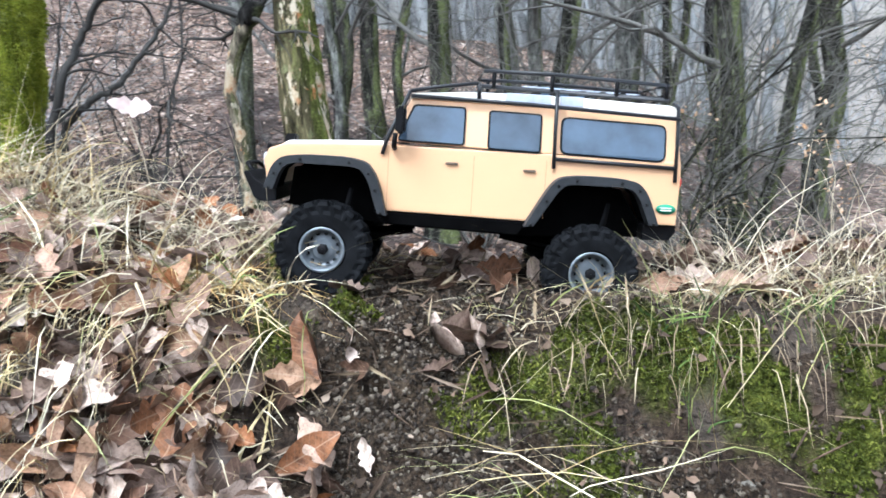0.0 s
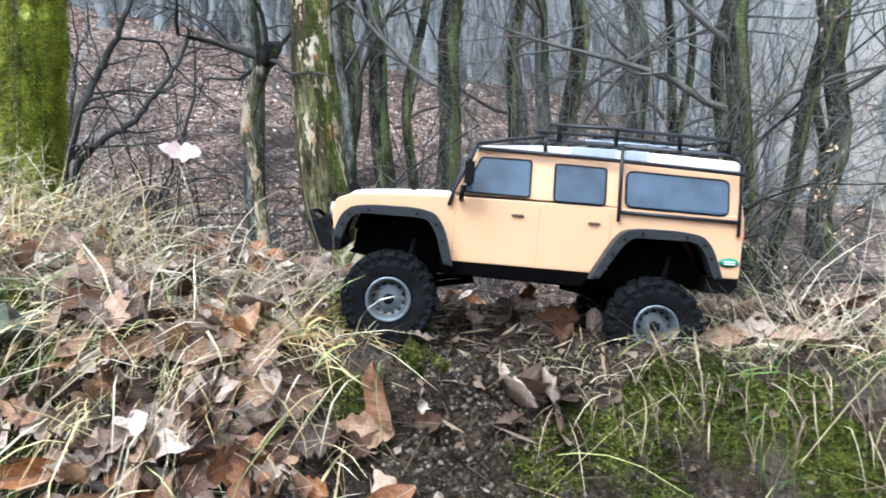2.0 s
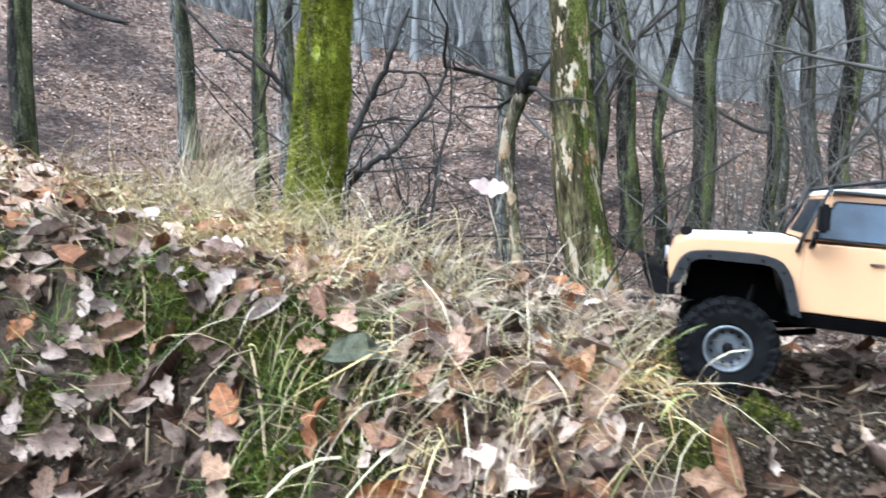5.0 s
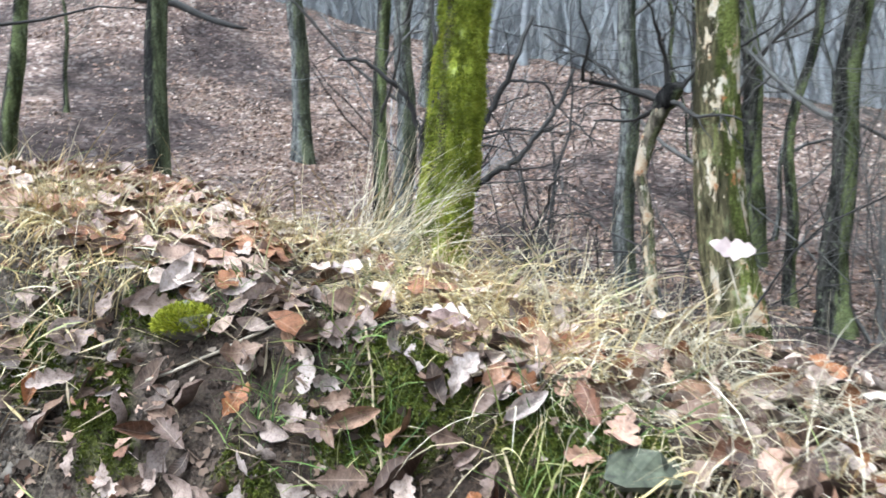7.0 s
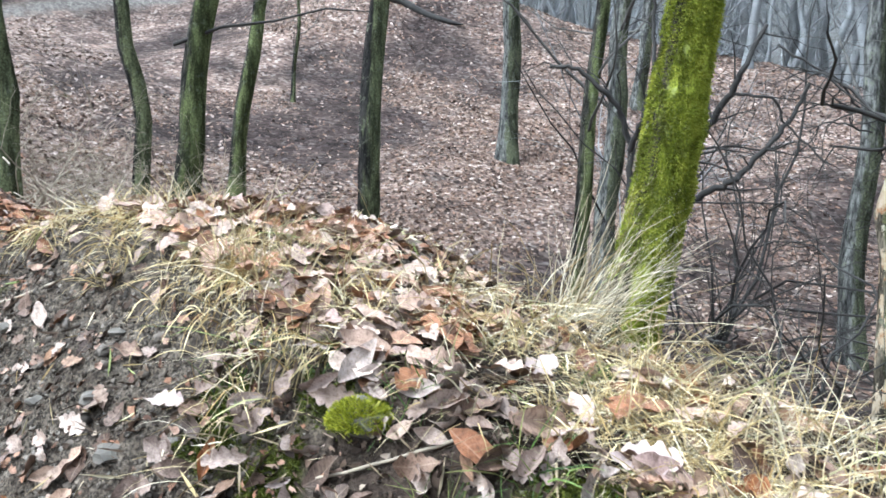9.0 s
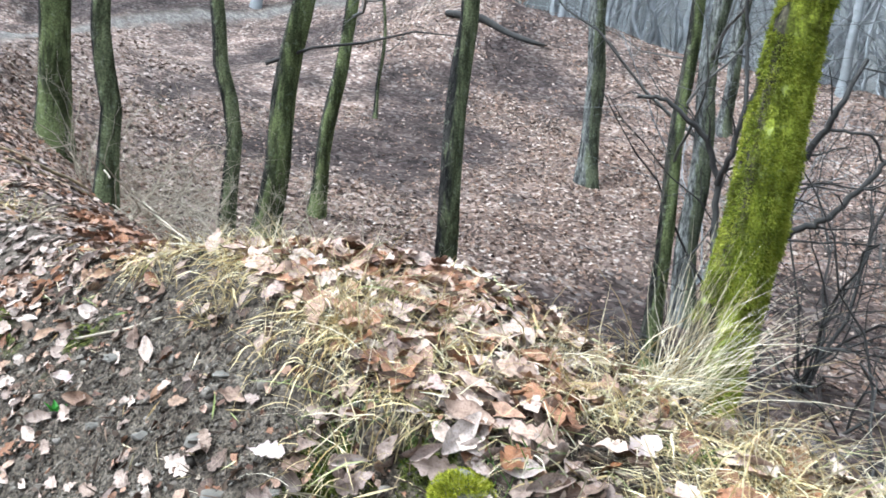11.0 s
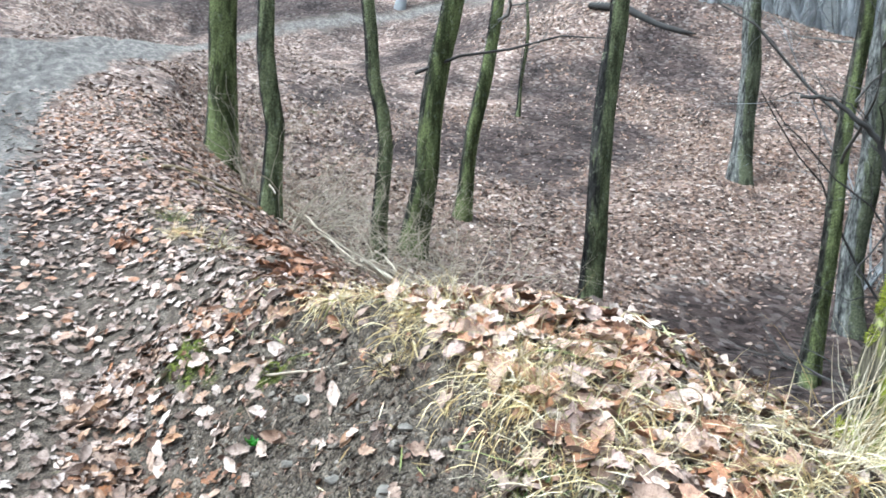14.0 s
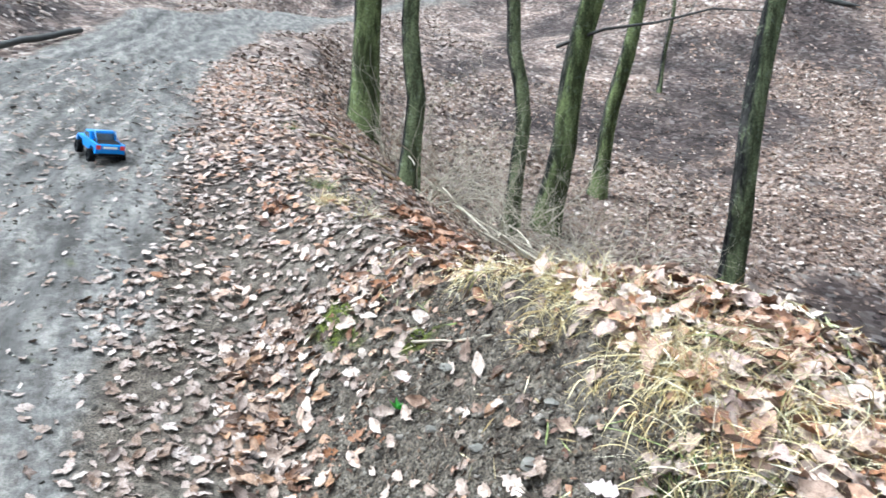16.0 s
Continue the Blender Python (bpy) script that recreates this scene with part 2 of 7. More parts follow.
def ramp(nodes, links, fac, stops):
    r = nodes.new("ShaderNodeValToRGB")
    el = r.color_ramp.elements
    while len(el) < len(stops):
        el.new(0.5)
    for e, (p, c) in zip(el, stops):
        e.position, e.color = p, (*c, 1)
    links.new(fac, r.inputs["Fac"])
    return r.outputs["Color"]


def mix(nodes, links, fac, a, b, mode="MIX"):
    m = nodes.new("ShaderNodeMix")
    m.data_type, m.blend_type = "RGBA", mode
    for key, v in ((0, fac), (6, a), (7, b)):
        if isinstance(v, (int, float)):
            m.inputs[key].default_value = v
        elif isinstance(v, tuple):
            m.inputs[key].default_value = (*v, 1)
        else:
            links.new(v, m.inputs[key])
    return m.outputs[2]


def bump(nodes, links, bsdf, height, strength, distance):
    b = nodes.new("ShaderNodeBump")
    b.inputs["Strength"].default_value, b.inputs["Distance"].default_value = strength, distance
    links.new(height, b.inputs["Height"])
    links.new(b.outputs[0], bsdf.inputs["Normal"])


def plain(name, color, rough=0.5, metal=0.0, spec=0.5, vary=0.12, scale=40, bumps=0.0):
    m, n, l, b = node_mat(name, rough, spec)
    co = n.new("ShaderNodeTexCoord").outputs["Object"]
    f = nz(n, l, scale, 5, co)
    dark = tuple(c * (1 - vary) for c in color)
    light = tuple(min(1, c * (1 + vary)) for c in color)
    l.new(ramp(n, l, f, [(0.3, dark), (0.7, light)]), b.inputs["Base Color"])
    b.inputs["Metallic"].default_value = metal
    if bumps:
        bump(n, l, b, nz(n, l, scale * 3, 4, co), bumps, 0.002)
    return m


def ground_material():
    m, n, l, b = node_mat("forest_ground", 0.85, 0.1)
    co = n.new("ShaderNodeNewGeometry").outputs["Position"]

    def attr(k):
        a = n.new("ShaderNodeAttribute")
        a.attribute_name = k
        return a.outputs["Fac"]
    fine, mid, big = nz(n, l, 160, 4, co), nz(n, l, 28, 5, co), nz(n, l, 1.3, 4, co)
    soil = ramp(n, l, mid, [(0.25, (0.035, 0.028, 0.022)), (0.45, (0.095, 0.08, 0.064)), (0.62, (0.168, 0.147, 0.121)), (0.75, (0.26, 0.235, 0.20))])
    soil = mix(n, l, 0.8, soil, ramp(n, l, fine, [(0.38, (0.06, 0.055, 0.05)), (0.5, (0.4, 0.39, 0.37)), (0.62, (0.75, 0.72, 0.68))]), "OVERLAY")
    # moist near soil; shade of the bank and leaf gaps is coloured in
    damp_shaded_soil = mix(n, l, 1.0, soil, (0.27, 0.225, 0.185), "MULTIPLY")
    soil = mix(n, l, attr("dry"), damp_shaded_soil, soil)
    # leaf litter that is too far off to be modelled leaf by leaf
    vor = n.new("ShaderNodeTexVoronoi")
    vor.inputs["Scale"].default_value, vor.inputs["Randomness"].default_value = 13, 1.0
    l.new(co, vor.inputs["Vector"])
    sep = n.new("ShaderNodeSeparateColor")
    l.new(vor.outputs["Color"], sep.inputs[0])
    lit = ramp(n, l, sep.outputs[0], [(0.0, (0.07, 0.05, 0.042)), (0.3, (0.16, 0.113, 0.092)), (0.6, (0.25, 0.18, 0.148)), (0.85, (0.36, 0.275, 0.228)), (1.0, (0.5, 0.435, 0.38))])
    lit = mix(n, l, attr("bare"), lit, mix(n, l, 1.0, lit, (0.27, 0.27, 0.29), "MULTIPLY"))
    lit = mix(n, l, ramp(n, l, big, [(0.35, (0, 0, 0)), (0.62, (1, 1, 1))]), mix(n, l, 0.9, lit, (0.30, 0.30, 0.31), "MULTIPLY"), lit)
    mud = ramp(n, l, mid, [(0.25, (0.06, 0.053, 0.047)), (0.5, (0.12, 0.11, 0.1)), (0.75, (0.19, 0.176, 0.162))])
    # streaks that wheels have drawn along the track
    smap = n.new("ShaderNodeMapping")
    smap.inputs["Scale"].default_value, smap.inputs["Rotation"].default_value = (0.16, 1.0, 1.0), (0, 0, 0.08)
    l.new(co, smap.inputs["Vector"])
    streak = nz(n, l, 9, 6, smap.outputs[0], 0.62)
    mud = mix(n, l, 0.85, mud, ramp(n, l, streak, [(0.36, (0.25, 0.24, 0.23)), (0.5, (0.5, 0.5, 0.5)), (0.62, (0.85, 0.84, 0.82))]), "OVERLAY")
    mud = mix(n, l, 0.5, mud, ramp(n, l, fine, [(0.35, (0.2, 0.2, 0.2)), (0.65, (0.75, 0.75, 0.75))]), "OVERLAY")
    # ruts are painted darker, for wet mud and the shade of their relief
    mud = mix(n, l, attr("rut"), mud, ramp(n, l, streak, [(0.38, (0.035, 0.032, 0.029)), (0.6, (0.10, 0.093, 0.085))]))
    # dark tones put the shade between moss tufts into the base
    moss = ramp(n, l, nz(n, l, 90, 5, co, 0.65), [(0.32, (0.012, 0.015, 0.004)), (0.5, (0.06, 0.072, 0.012)), (0.66, (0.15, 0.165, 0.03))])
    c = mix(n, l, attr("litter"), soil, lit)
    c = mix(n, l, attr("path"), c, mud)
    c = mix(n, l, attr("moss"), c, moss)
    l.new(c, b.inputs["Base Color"])
    r = n.new("ShaderNodeMapRange")
    r.inputs["To Min"].default_value, r.inputs["To Max"].default_value = 0.85, 0.74
    l.new(attr("path"), r.inputs["Value"])
    l.new(r.outputs[0], b.inputs["Roughness"])
    bump(n, l, b, mix(n, l, 0.4, mix(n, l, 0.5, fine, nz(n, l, 420, 3, co)), mid), 1.0, 0.014)
    return m


LEAF_STOPS = [(0.0, (0.035, 0.023, 0.017)), (0.13, (0.09, 0.05, 0.032)), (0.2, (0.30, 0.125, 0.048)), (0.27, (0.07, 0.047, 0.037)), (0.38, (0.25, 0.165, 0.122)), (0.46, (0.33, 0.19, 0.105)),
              (0.6, (0.42, 0.315, 0.25)), (0.7, (0.13, 0.09, 0.074)), (0.85, (0.49, 0.39, 0.33)), (1.0, (0.60, 0.51, 0.45))]
# paler leaf tones, with the sheen of wet leaves put into the colour
PALE_STOPS = [(0.0, (0.06, 0.045, 0.037)), (0.1, (0.18, 0.118, 0.085)), (0.17, (0.23, 0.152, 0.108)), (0.25, (0.13, 0.092, 0.075)), (0.5, (0.265, 0.198, 0.165)), (0.8, (0.345, 0.278, 0.245)), (1.0, (0.45, 0.385, 0.352))]


def leaf_material(name, island, stops=None):
    m, n, l, b = node_mat(name, 0.55, 0.22)
    if island:
        f = n.new("ShaderNodeNewGeometry").outputs["Random Per Island"]
    else:
        f = n.new("ShaderNodeObjectInfo").outputs["Random"]
    c = ramp(n, l, f, stops or LEAF_STOPS)
    co = n.new("ShaderNodeNewGeometry").outputs["Position"]
    g = nz(n, l, 70, 5, co, 0.65)
    c = mix(n, l, 0.85, c, ramp(n, l, g, [(0.32, (0.25, 0.22, 0.195)), (0.46, (0.72, 0.68, 0.64)), (0.58, (1.0, 0.98, 0.96)), (0.8, (1.0, 1.0, 1.0))]), "MULTIPLY")
    c = mix(n, l, 0.6, c, ramp(n, l, nz(n, l, 330, 3, co, 0.6), [(0.36, (0.45, 0.4, 0.36)), (0.5, (1, 1, 1))]), "MULTIPLY")
    al, ac = n.new("ShaderNodeAttribute"), n.new("ShaderNodeAttribute")
    al.attribute_name, ac.attribute_name = "along", "across"

    def calc(op, p, q=None):
        k = n.new("ShaderNodeMath")
        k.operation = op
        for i, v in enumerate((p, q)):
            if isinstance(v, (int, float)):
                k.inputs[i].default_value = v
            elif v is not None:
                l.new(v, k.inputs[i])
        return k.outputs[0]
    off = calc("ABSOLUTE", ac.outputs["Fac"])
    rib = calc("LESS_THAN", off, 0.045)
    vein = calc("SINE", calc("MULTIPLY", calc("SUBTRACT", al.outputs["Fac"], calc("MULTIPLY", off, 0.16)), 56.0))
    vein = calc("MULTIPLY", calc("GREATER_THAN", vein, 0.86), 0.07)
    c = mix(n, l, calc("MAXIMUM", calc("MULTIPLY", rib, 0.22), vein), c, (0.5, 0.39, 0.29))
    l.new(c, b.inputs["Base Color"])
    bump(n, l, b, calc("ADD", g, calc("MULTIPLY", vein, 1.5)), 0.5, 0.002)
    return m


def bark_material(name, base, moss, amount, peel=0.0):
    """Bark with upright furrows, and moss or algae that covers part of it."""
    m, n, l, b = node_mat(name, 0.9, 0.08)
    co = n.new("ShaderNodeTexCoord").outputs["Object"]
    mp = n.new("ShaderNodeMapping")
    mp.inputs["Scale"].default_value = (1, 1, 0.22)
    l.new(co, mp.inputs["Vector"])
    f = nz(n, l, 38, 6, mp.outputs[0], 0.65)
    g = nz(n, l, 8.5, 5, mp.outputs[0], 0.65)
    g2 = nz(n, l, 70, 4, co)
    c = ramp(n, l, f, [(0.36, tuple(v * 0.2 for v in base)), (0.5, base), (0.66, tuple(min(1, v * 2.0) for v in base))])
    mo = ramp(n, l, g2, [(0.3, tuple(v * 0.35 for v in moss)), (0.55, moss), (0.8, tuple(min(1, v * 2.0) for v in moss))])
    # algae and moss keep to the damp side
    dot = n.new("ShaderNodeVectorMath")
    dot.operation = "DOT_PRODUCT"
    dot.inputs[1].default_value = (0.85, 0.35, 0.0)
    l.new(n.new("ShaderNodeNewGeometry").outputs["Normal"], dot.inputs[0])
    damp = n.new("ShaderNodeMath")
    damp.operation, damp.inputs[1].default_value = "MULTIPLY_ADD", 0.44
    l.new(dot.outputs["Value"], damp.inputs[0])
    l.new(g, damp.inputs[2])
    k = ramp(n, l, damp.outputs[0], [(0.62 - amount * 0.3, (0, 0, 0)), (0.76 - amount * 0.3, (1, 1, 1))])
    c = mix(n, l, k, c, mo)
    # crusts of pale lichen in uneven spots
    crust = ramp(n, l, nz(n, l, 13, 6, co, 0.72), [(0.57, (0, 0, 0)), (0.63, (0.75, 0.75, 0.75))])
    c = mix(n, l, crust, c, tuple(min(1, 0.09 + 1.15 * v) for v in moss))
    c = mix(n, l, 0.9, c, ramp(n, l, nz(n, l, 8.0, 5, mp.outputs[0], 0.7), [(0.42, (0.2, 0.2, 0.21)), (0.56, (1, 1, 1))]), "MULTIPLY")
    if peel:
        pm = n.new("ShaderNodeMapping")
        pm.inputs["Scale"].default_value = (1, 1, 0.36)
        l.new(co, pm.inputs["Vector"])
        q = nz(n, l, 8.5, 7, pm.outputs[0], 0.68)
        wood = ramp(n, l, nz(n, l, 9, 5, co, 0.7), [(0.38, (0.30, 0.13, 0.05)), (0.46, (0.46, 0.36, 0.24)), (0.6, (0.56, 0.50, 0.39)), (0.75, (0.36, 0.35, 0.28))])
        c = mix(n, l, ramp(n, l, q, [(0.60 - peel, (0, 0, 0)), (0.62 - peel, (1, 1, 1))]), c, wood)
    l.new(c, b.inputs["Base Color"])
    bump(n, l, b, f, 0.9, 0.02)
    return m


def grass_material(name, stops, patch=0.0, low=0.34):
    m, n, l, b = node_mat(name, 0.65, 0.12)
    c = ramp(n, l, n.new("ShaderNodeNewGeometry").outputs["Random Per Island"], stops)
    co = n.new("ShaderNodeNewGeometry").outputs["Position"]
    c = mix(n, l, 0.5, c, ramp(n, l, nz(n, l, 60, 3, co), [(0.3, (0.55, 0.5, 0.42)), (0.7, (1, 1, 1))]), "MULTIPLY")
    if patch:
        c = mix(n, l, 1.0, c, ramp(n, l, nz(n, l, patch, 4, co, 0.6), [(0.36, (low, low * 1.1, low * 0.9)), (0.5, (0.4 + low, 0.46 + low, 0.32 + low)), (0.62, (1, 1, 1))]), "MULTIPLY")
    l.new(c, b.inputs["Base Color"])
    return m


M_GROUND = ground_material()
M_LEAF = leaf_material("fallen_leaf", False)
M_LITTER = leaf_material("leaf_litter", True)
M_LITTER_HILL = leaf_material("hillside_litter", True, [(0.0, (0.07, 0.045, 0.035)), (0.3, (0.15, 0.095, 0.07)), (0.5, (0.25, 0.155, 0.105)), (0.62, (0.19, 0.13, 0.102)), (0.84, (0.32, 0.235, 0.19)), (0.93, (0.46, 0.375, 0.32)), (1.0, (0.64, 0.56, 0.5))])
M_LITTER_PALE = leaf_material("pale_leaf_litter", True, PALE_STOPS)
M_ROOT = grass_material("dead_root", [(0.0, (0.10, 0.075, 0.05)), (0.7, (0.26, 0.2, 0.13)), (1.0, (0.45, 0.38, 0.26))])
M_WHITE_STRAW = grass_material("bleached_grass", [(0.0, (0.36, 0.29, 0.18)), (0.4, (0.54, 0.47, 0.33)), (1.0, (0.68, 0.63, 0.5))])
M_MOSS_LIME = grass_material("lime_moss", [(0.0, (0.10, 0.12, 0.01)), (0.5, (0.28, 0.31, 0.02)), (1.0, (0.5, 0.5, 0.06))])
M_STRAW = grass_material("dry_grass", [(0.0, (0.30, 0.215, 0.10)), (0.25, (0.48, 0.385, 0.2)), (0.55, (0.61, 0.53, 0.34)), (0.85, (0.70, 0.645, 0.5)), (0.93, (0.36, 0.38, 0.15)), (1.0, (0.20, 0.26, 0.09))])
M_GRASS = grass_material("green_grass", [(0.0, (0.05, 0.09, 0.03)), (0.5, (0.12, 0.19, 0.05)), (0.8, (0.27, 0.31, 0.10)), (1.0, (0.5, 0.46, 0.22))])
# moss colour with the shade of its hollows put in as dark patches
M_MOSS = grass_material("moss", [(0.0, (0.045, 0.052, 0.01)), (0.5, (0.12, 0.14, 0.022)), (0.85, (0.19, 0.205, 0.038)), (1.0, (0.30, 0.30, 0.08))], 19, 0.2)
M_AMBER_GRASS = grass_material("amber_grass", [(0.0, (0.2, 0.11, 0.04)), (0.5, (0.42, 0.27, 0.1)), (1.0, (0.62, 0.48, 0.25))])
M_GOLD = grass_material("golden_grass", [(0.0, (0.36, 0.25, 0.10)), (0.3, (0.6, 0.47, 0.22)), (0.7, (0.75, 0.64, 0.37)), (1.0, (0.80, 0.75, 0.56))])
M_LITTER_TAN = leaf_material("tan_leaf_litter", True, [(0.0, (0.06, 0.035, 0.025)), (0.25, (0.16, 0.08, 0.05)), (0.45, (0.30, 0.165, 0.10)), (0.7, (0.38, 0.235, 0.165)), (1.0, (0.46, 0.33, 0.26))])
M_LITTER_RED = leaf_material("rust_leaf_litter", True, [(0.0, (0.08, 0.045, 0.032)), (0.4, (0.2, 0.09, 0.05)), (0.7, (0.32, 0.15, 0.075)), (1.0, (0.4, 0.28, 0.21))])
M_LITTER_WARM = leaf_material("peach_leaf_litter", True, [(0.0, (0.12, 0.06, 0.038)), (0.18, (0.30, 0.14, 0.068)), (0.35, (0.36, 0.22, 0.15)), (0.65, (0.45, 0.335, 0.27)), (0.85, (0.54, 0.435, 0.37)), (1.0, (0.32, 0.22, 0.20))])
M_MOSS_BRIGHT = grass_material("bright_moss", [(0.0, (0.19, 0.22, 0.022)), (0.5, (0.30, 0.33, 0.035)), (1.0, (0.46, 0.47, 0.08))], 6, 0.3)
M_BARK_GREY = bark_material("grey_bark", (0.14, 0.142, 0.132), (0.105, 0.115, 0.07), 0.4)
M_CRUMB = grass_material("soil_crumb", [(0.0, (0.03, 0.025, 0.02)), (0.45, (0.085, 0.072, 0.059)), (0.8, (0.148, 0.128, 0.107)), (1.0, (0.24, 0.216, 0.187))])
M_CRUMB_DAMP = grass_material("damp_soil_crumb", [(0.0, (0.012, 0.009, 0.007)), (0.5, (0.045, 0.036, 0.028)), (0.8, (0.095, 0.078, 0.06)), (0.95, (0.16, 0.138, 0.11)), (1.0, (0.24, 0.21, 0.17))])
# bark and twigs for far trees: haze is put into the pale colour
M_BARK_MIST = plain("haze_paled_bark", (0.23, 0.24, 0.245), 0.9, vary=0.25, scale=3, spec=0.05)
M_TWIG_MIST = plain("haze_paled_twig", (0.27, 0.28, 0.285), 0.9, vary=0.2, scale=3, spec=0.05)
M_BARK_GREEN = bark_material("green_bark", (0.045, 0.043, 0.036), (0.125, 0.145, 0.06), 0.7)
M_BARK_DARK = bark_material("dark_wet_bark", (0.03, 0.028, 0.026), (0.13, 0.145, 0.075), 0.42)
M_BARK_MOSSY = bark_material("moss_covered_bark", (0.10, 0.088, 0.06), (0.25, 0.285, 0.035), 0.95)
M_BARK_SNAG = bark_material("weathered_snag", (0.15, 0.13, 0.095), (0.12, 0.125, 0.06), 0.5, 0.075)
M_BARK_PEEL = bark_material("peeling_bark", (0.13, 0.115, 0.06), (0.14, 0.16, 0.04), 0.8, 0.05)
M_TWIG = plain("twig_bark", (0.095, 0.092, 0.083), 0.85, vary=0.3, scale=6)
M_SCRAP = grass_material("rotten_scrap", [(0.0, (0.025, 0.018, 0.014)), (0.6, (0.085, 0.06, 0.043)), (0.9, (0.18, 0.125, 0.09)), (1.0, (0.34, 0.28, 0.22))])
M_POLE = plain("weathered_pole", (0.32, 0.25, 0.15), 0.85, vary=0.4, scale=9, bumps=0.3)
M_HANDLE = plain("brown_grey_plastic", (0.12, 0.085, 0.06), 0.5)
M_TWIG_DARK = plain("dark_twig_bark", (0.03, 0.028, 0.025), 0.85, vary=0.3, scale=6)
M_HANGING = grass_material("withered_leaf", [(0.0, (0.38, 0.22, 0.12)), (0.6, (0.52, 0.36, 0.23)), (1.0, (0.62, 0.5, 0.38))])
M_TWIG_PALE = plain("pale_dead_twig", (0.33, 0.28, 0.21), 0.8, vary=0.3, scale=20)
M_STONE = plain("stone", (0.12, 0.108, 0.09), 0.85, vary=0.35, scale=25, bumps=0.5)
M_STONE_GREEN = plain("algae_stone", (0.06, 0.066, 0.042), 0.9, vary=0.8, scale=70, bumps=0.5)
M_PAINT = plain("sand_yellow_paint", (0.615, 0.378, 0.212), 0.32, vary=0.03, scale=9)
M_SEAM = plain("shut_line", (0.35, 0.2, 0.09), 0.6)
M_ROOF = plain("cream_roof_and_highlight", (0.80, 0.76, 0.68), 0.4, vary=0.03, scale=12)
M_BLACK = plain("black_plastic", (0.006, 0.006, 0.007), 0.5, spec=0.09, vary=0.3, scale=50, bumps=0.1)
M_TUBE = plain("black_steel_tube", (0.016, 0.017, 0.02), 0.38, spec=0.3, vary=0.3, scale=50)
M_FLARE = plain("grey_black_flare", (0.026, 0.028, 0.031), 0.5, spec=0.14, vary=0.2, scale=60, bumps=0.1)
M_TYRE = plain("muddy_rubber", (0.006, 0.0065, 0.0075), 0.75, spec=0.06, vary=0.6, scale=45, bumps=0.3)
M_RIM = plain("silver_steel_rim", (0.125, 0.142, 0.158), 0.45, metal=0.45, vary=0.15, scale=60)
# dark tint, with sky reflection put in as uneven blue
M_GLASS = plain("tinted_window_sky_tone", (0.048, 0.072, 0.105), 0.1, spec=0.6, vary=0.5, scale=11)
# black parts below the car, with the shade there put into the colour
M_DARK = plain("black_with_shade", (0.0025, 0.0025, 0.0026), 0.9, spec=0.0, vary=0.3, scale=50)
M_GREEN_BADGE = plain("green_badge", (0.02, 0.22, 0.12), 0.4)
M_WHITE = plain("white_mark", (0.75, 0.75, 0.72), 0.5)
M_PLATE = plain("yellow_plate", (0.80, 0.60, 0.03), 0.45)
M_RED = plain("red_lamp", (0.55, 0.03, 0.02), 0.3)
M_AMBER = plain("amber_lamp", (0.65, 0.25, 0.02), 0.3)
M_BLUE = plain("blue_paint", (0.02, 0.20, 0.58), 0.35, vary=0.08, scale=15)
M_FEATHER = plain("pale_dry_leaf", (0.40, 0.315, 0.29), 0.7, vary=0.15, scale=70)
M_SPROUT = plain("green_sprout", (0.06, 0.30, 0.02), 0.5, vary=0.3, scale=60)
M_ALU = plain("pale_alloy_panel", (0.42, 0.46, 0.55), 0.4, metal=0.3, vary=0.15, scale=80)


# ---- ground ----
def graded(lo, hi, fine, ends, grow):
    mid = list(np.arange(lo, hi, fine))
    a, s, left = lo, fine, []
    while a > ends[0]:
        s = min(s * grow, 4.0)
        a -= s
        left.append(a)
    b, s, right = mid[-1], fine, []
    while b < ends[1]:
        s = min(s * grow, 4.0)
        b += s
        right.append(b)
    return np.array(left[::-1] + mid + right)


def litter_mask(x, y):
    """Where fallen leaves lie thick, from 0 to 1."""
    m = 0.75 + 0.5 * fbm(x, y, 0.35, 61)
    pile = np.exp(-(((x + 0.38) / 0.24) ** 2 + ((y - 0.8) / 0.16) ** 2) ** 2)
    m = np.maximum(m, pile)
    m = m * (1 - np.where(x < -1.2, 0.87, 0.85) * soil_mask(x, y)) * (1 - 0.85 * moss_mask(x, y))
    m = m * (1 - 0.68 * np.exp(-(((x + 0.66) / 0.18) ** 4 + ((y - 0.8) / 0.1) ** 4)))
    m = m * (1 - 0.75 * np.exp(-(((x + 0.02) / 0.3) ** 6 + ((y - 1.0) / 0.075) ** 6)))
    m = m * (1 - 0.8 * step(-0.05, 0.03, x) * step(1.0, 0.96, y) * step(0.6, 0.7, y))
    m = m * (1 - 0.75 * np.exp(-(((x - 0.02) / 0.28) ** 4 + ((y - 1.0) / 0.08) ** 4))) * (1 - 0.6 * step(0.03, 0.12, x) * step(0.97, 0.93, y) * 1.5)
    m = np.clip(m, 0, 1)
    d = y - path_y(x)
    m = m * np.where(y < 0.6, np.maximum(0.10, step(1.0, 1.3, d + 0.35 * fbm(x, y, 0.6, 66))), 1)
    return np.clip(m, 0, 1)


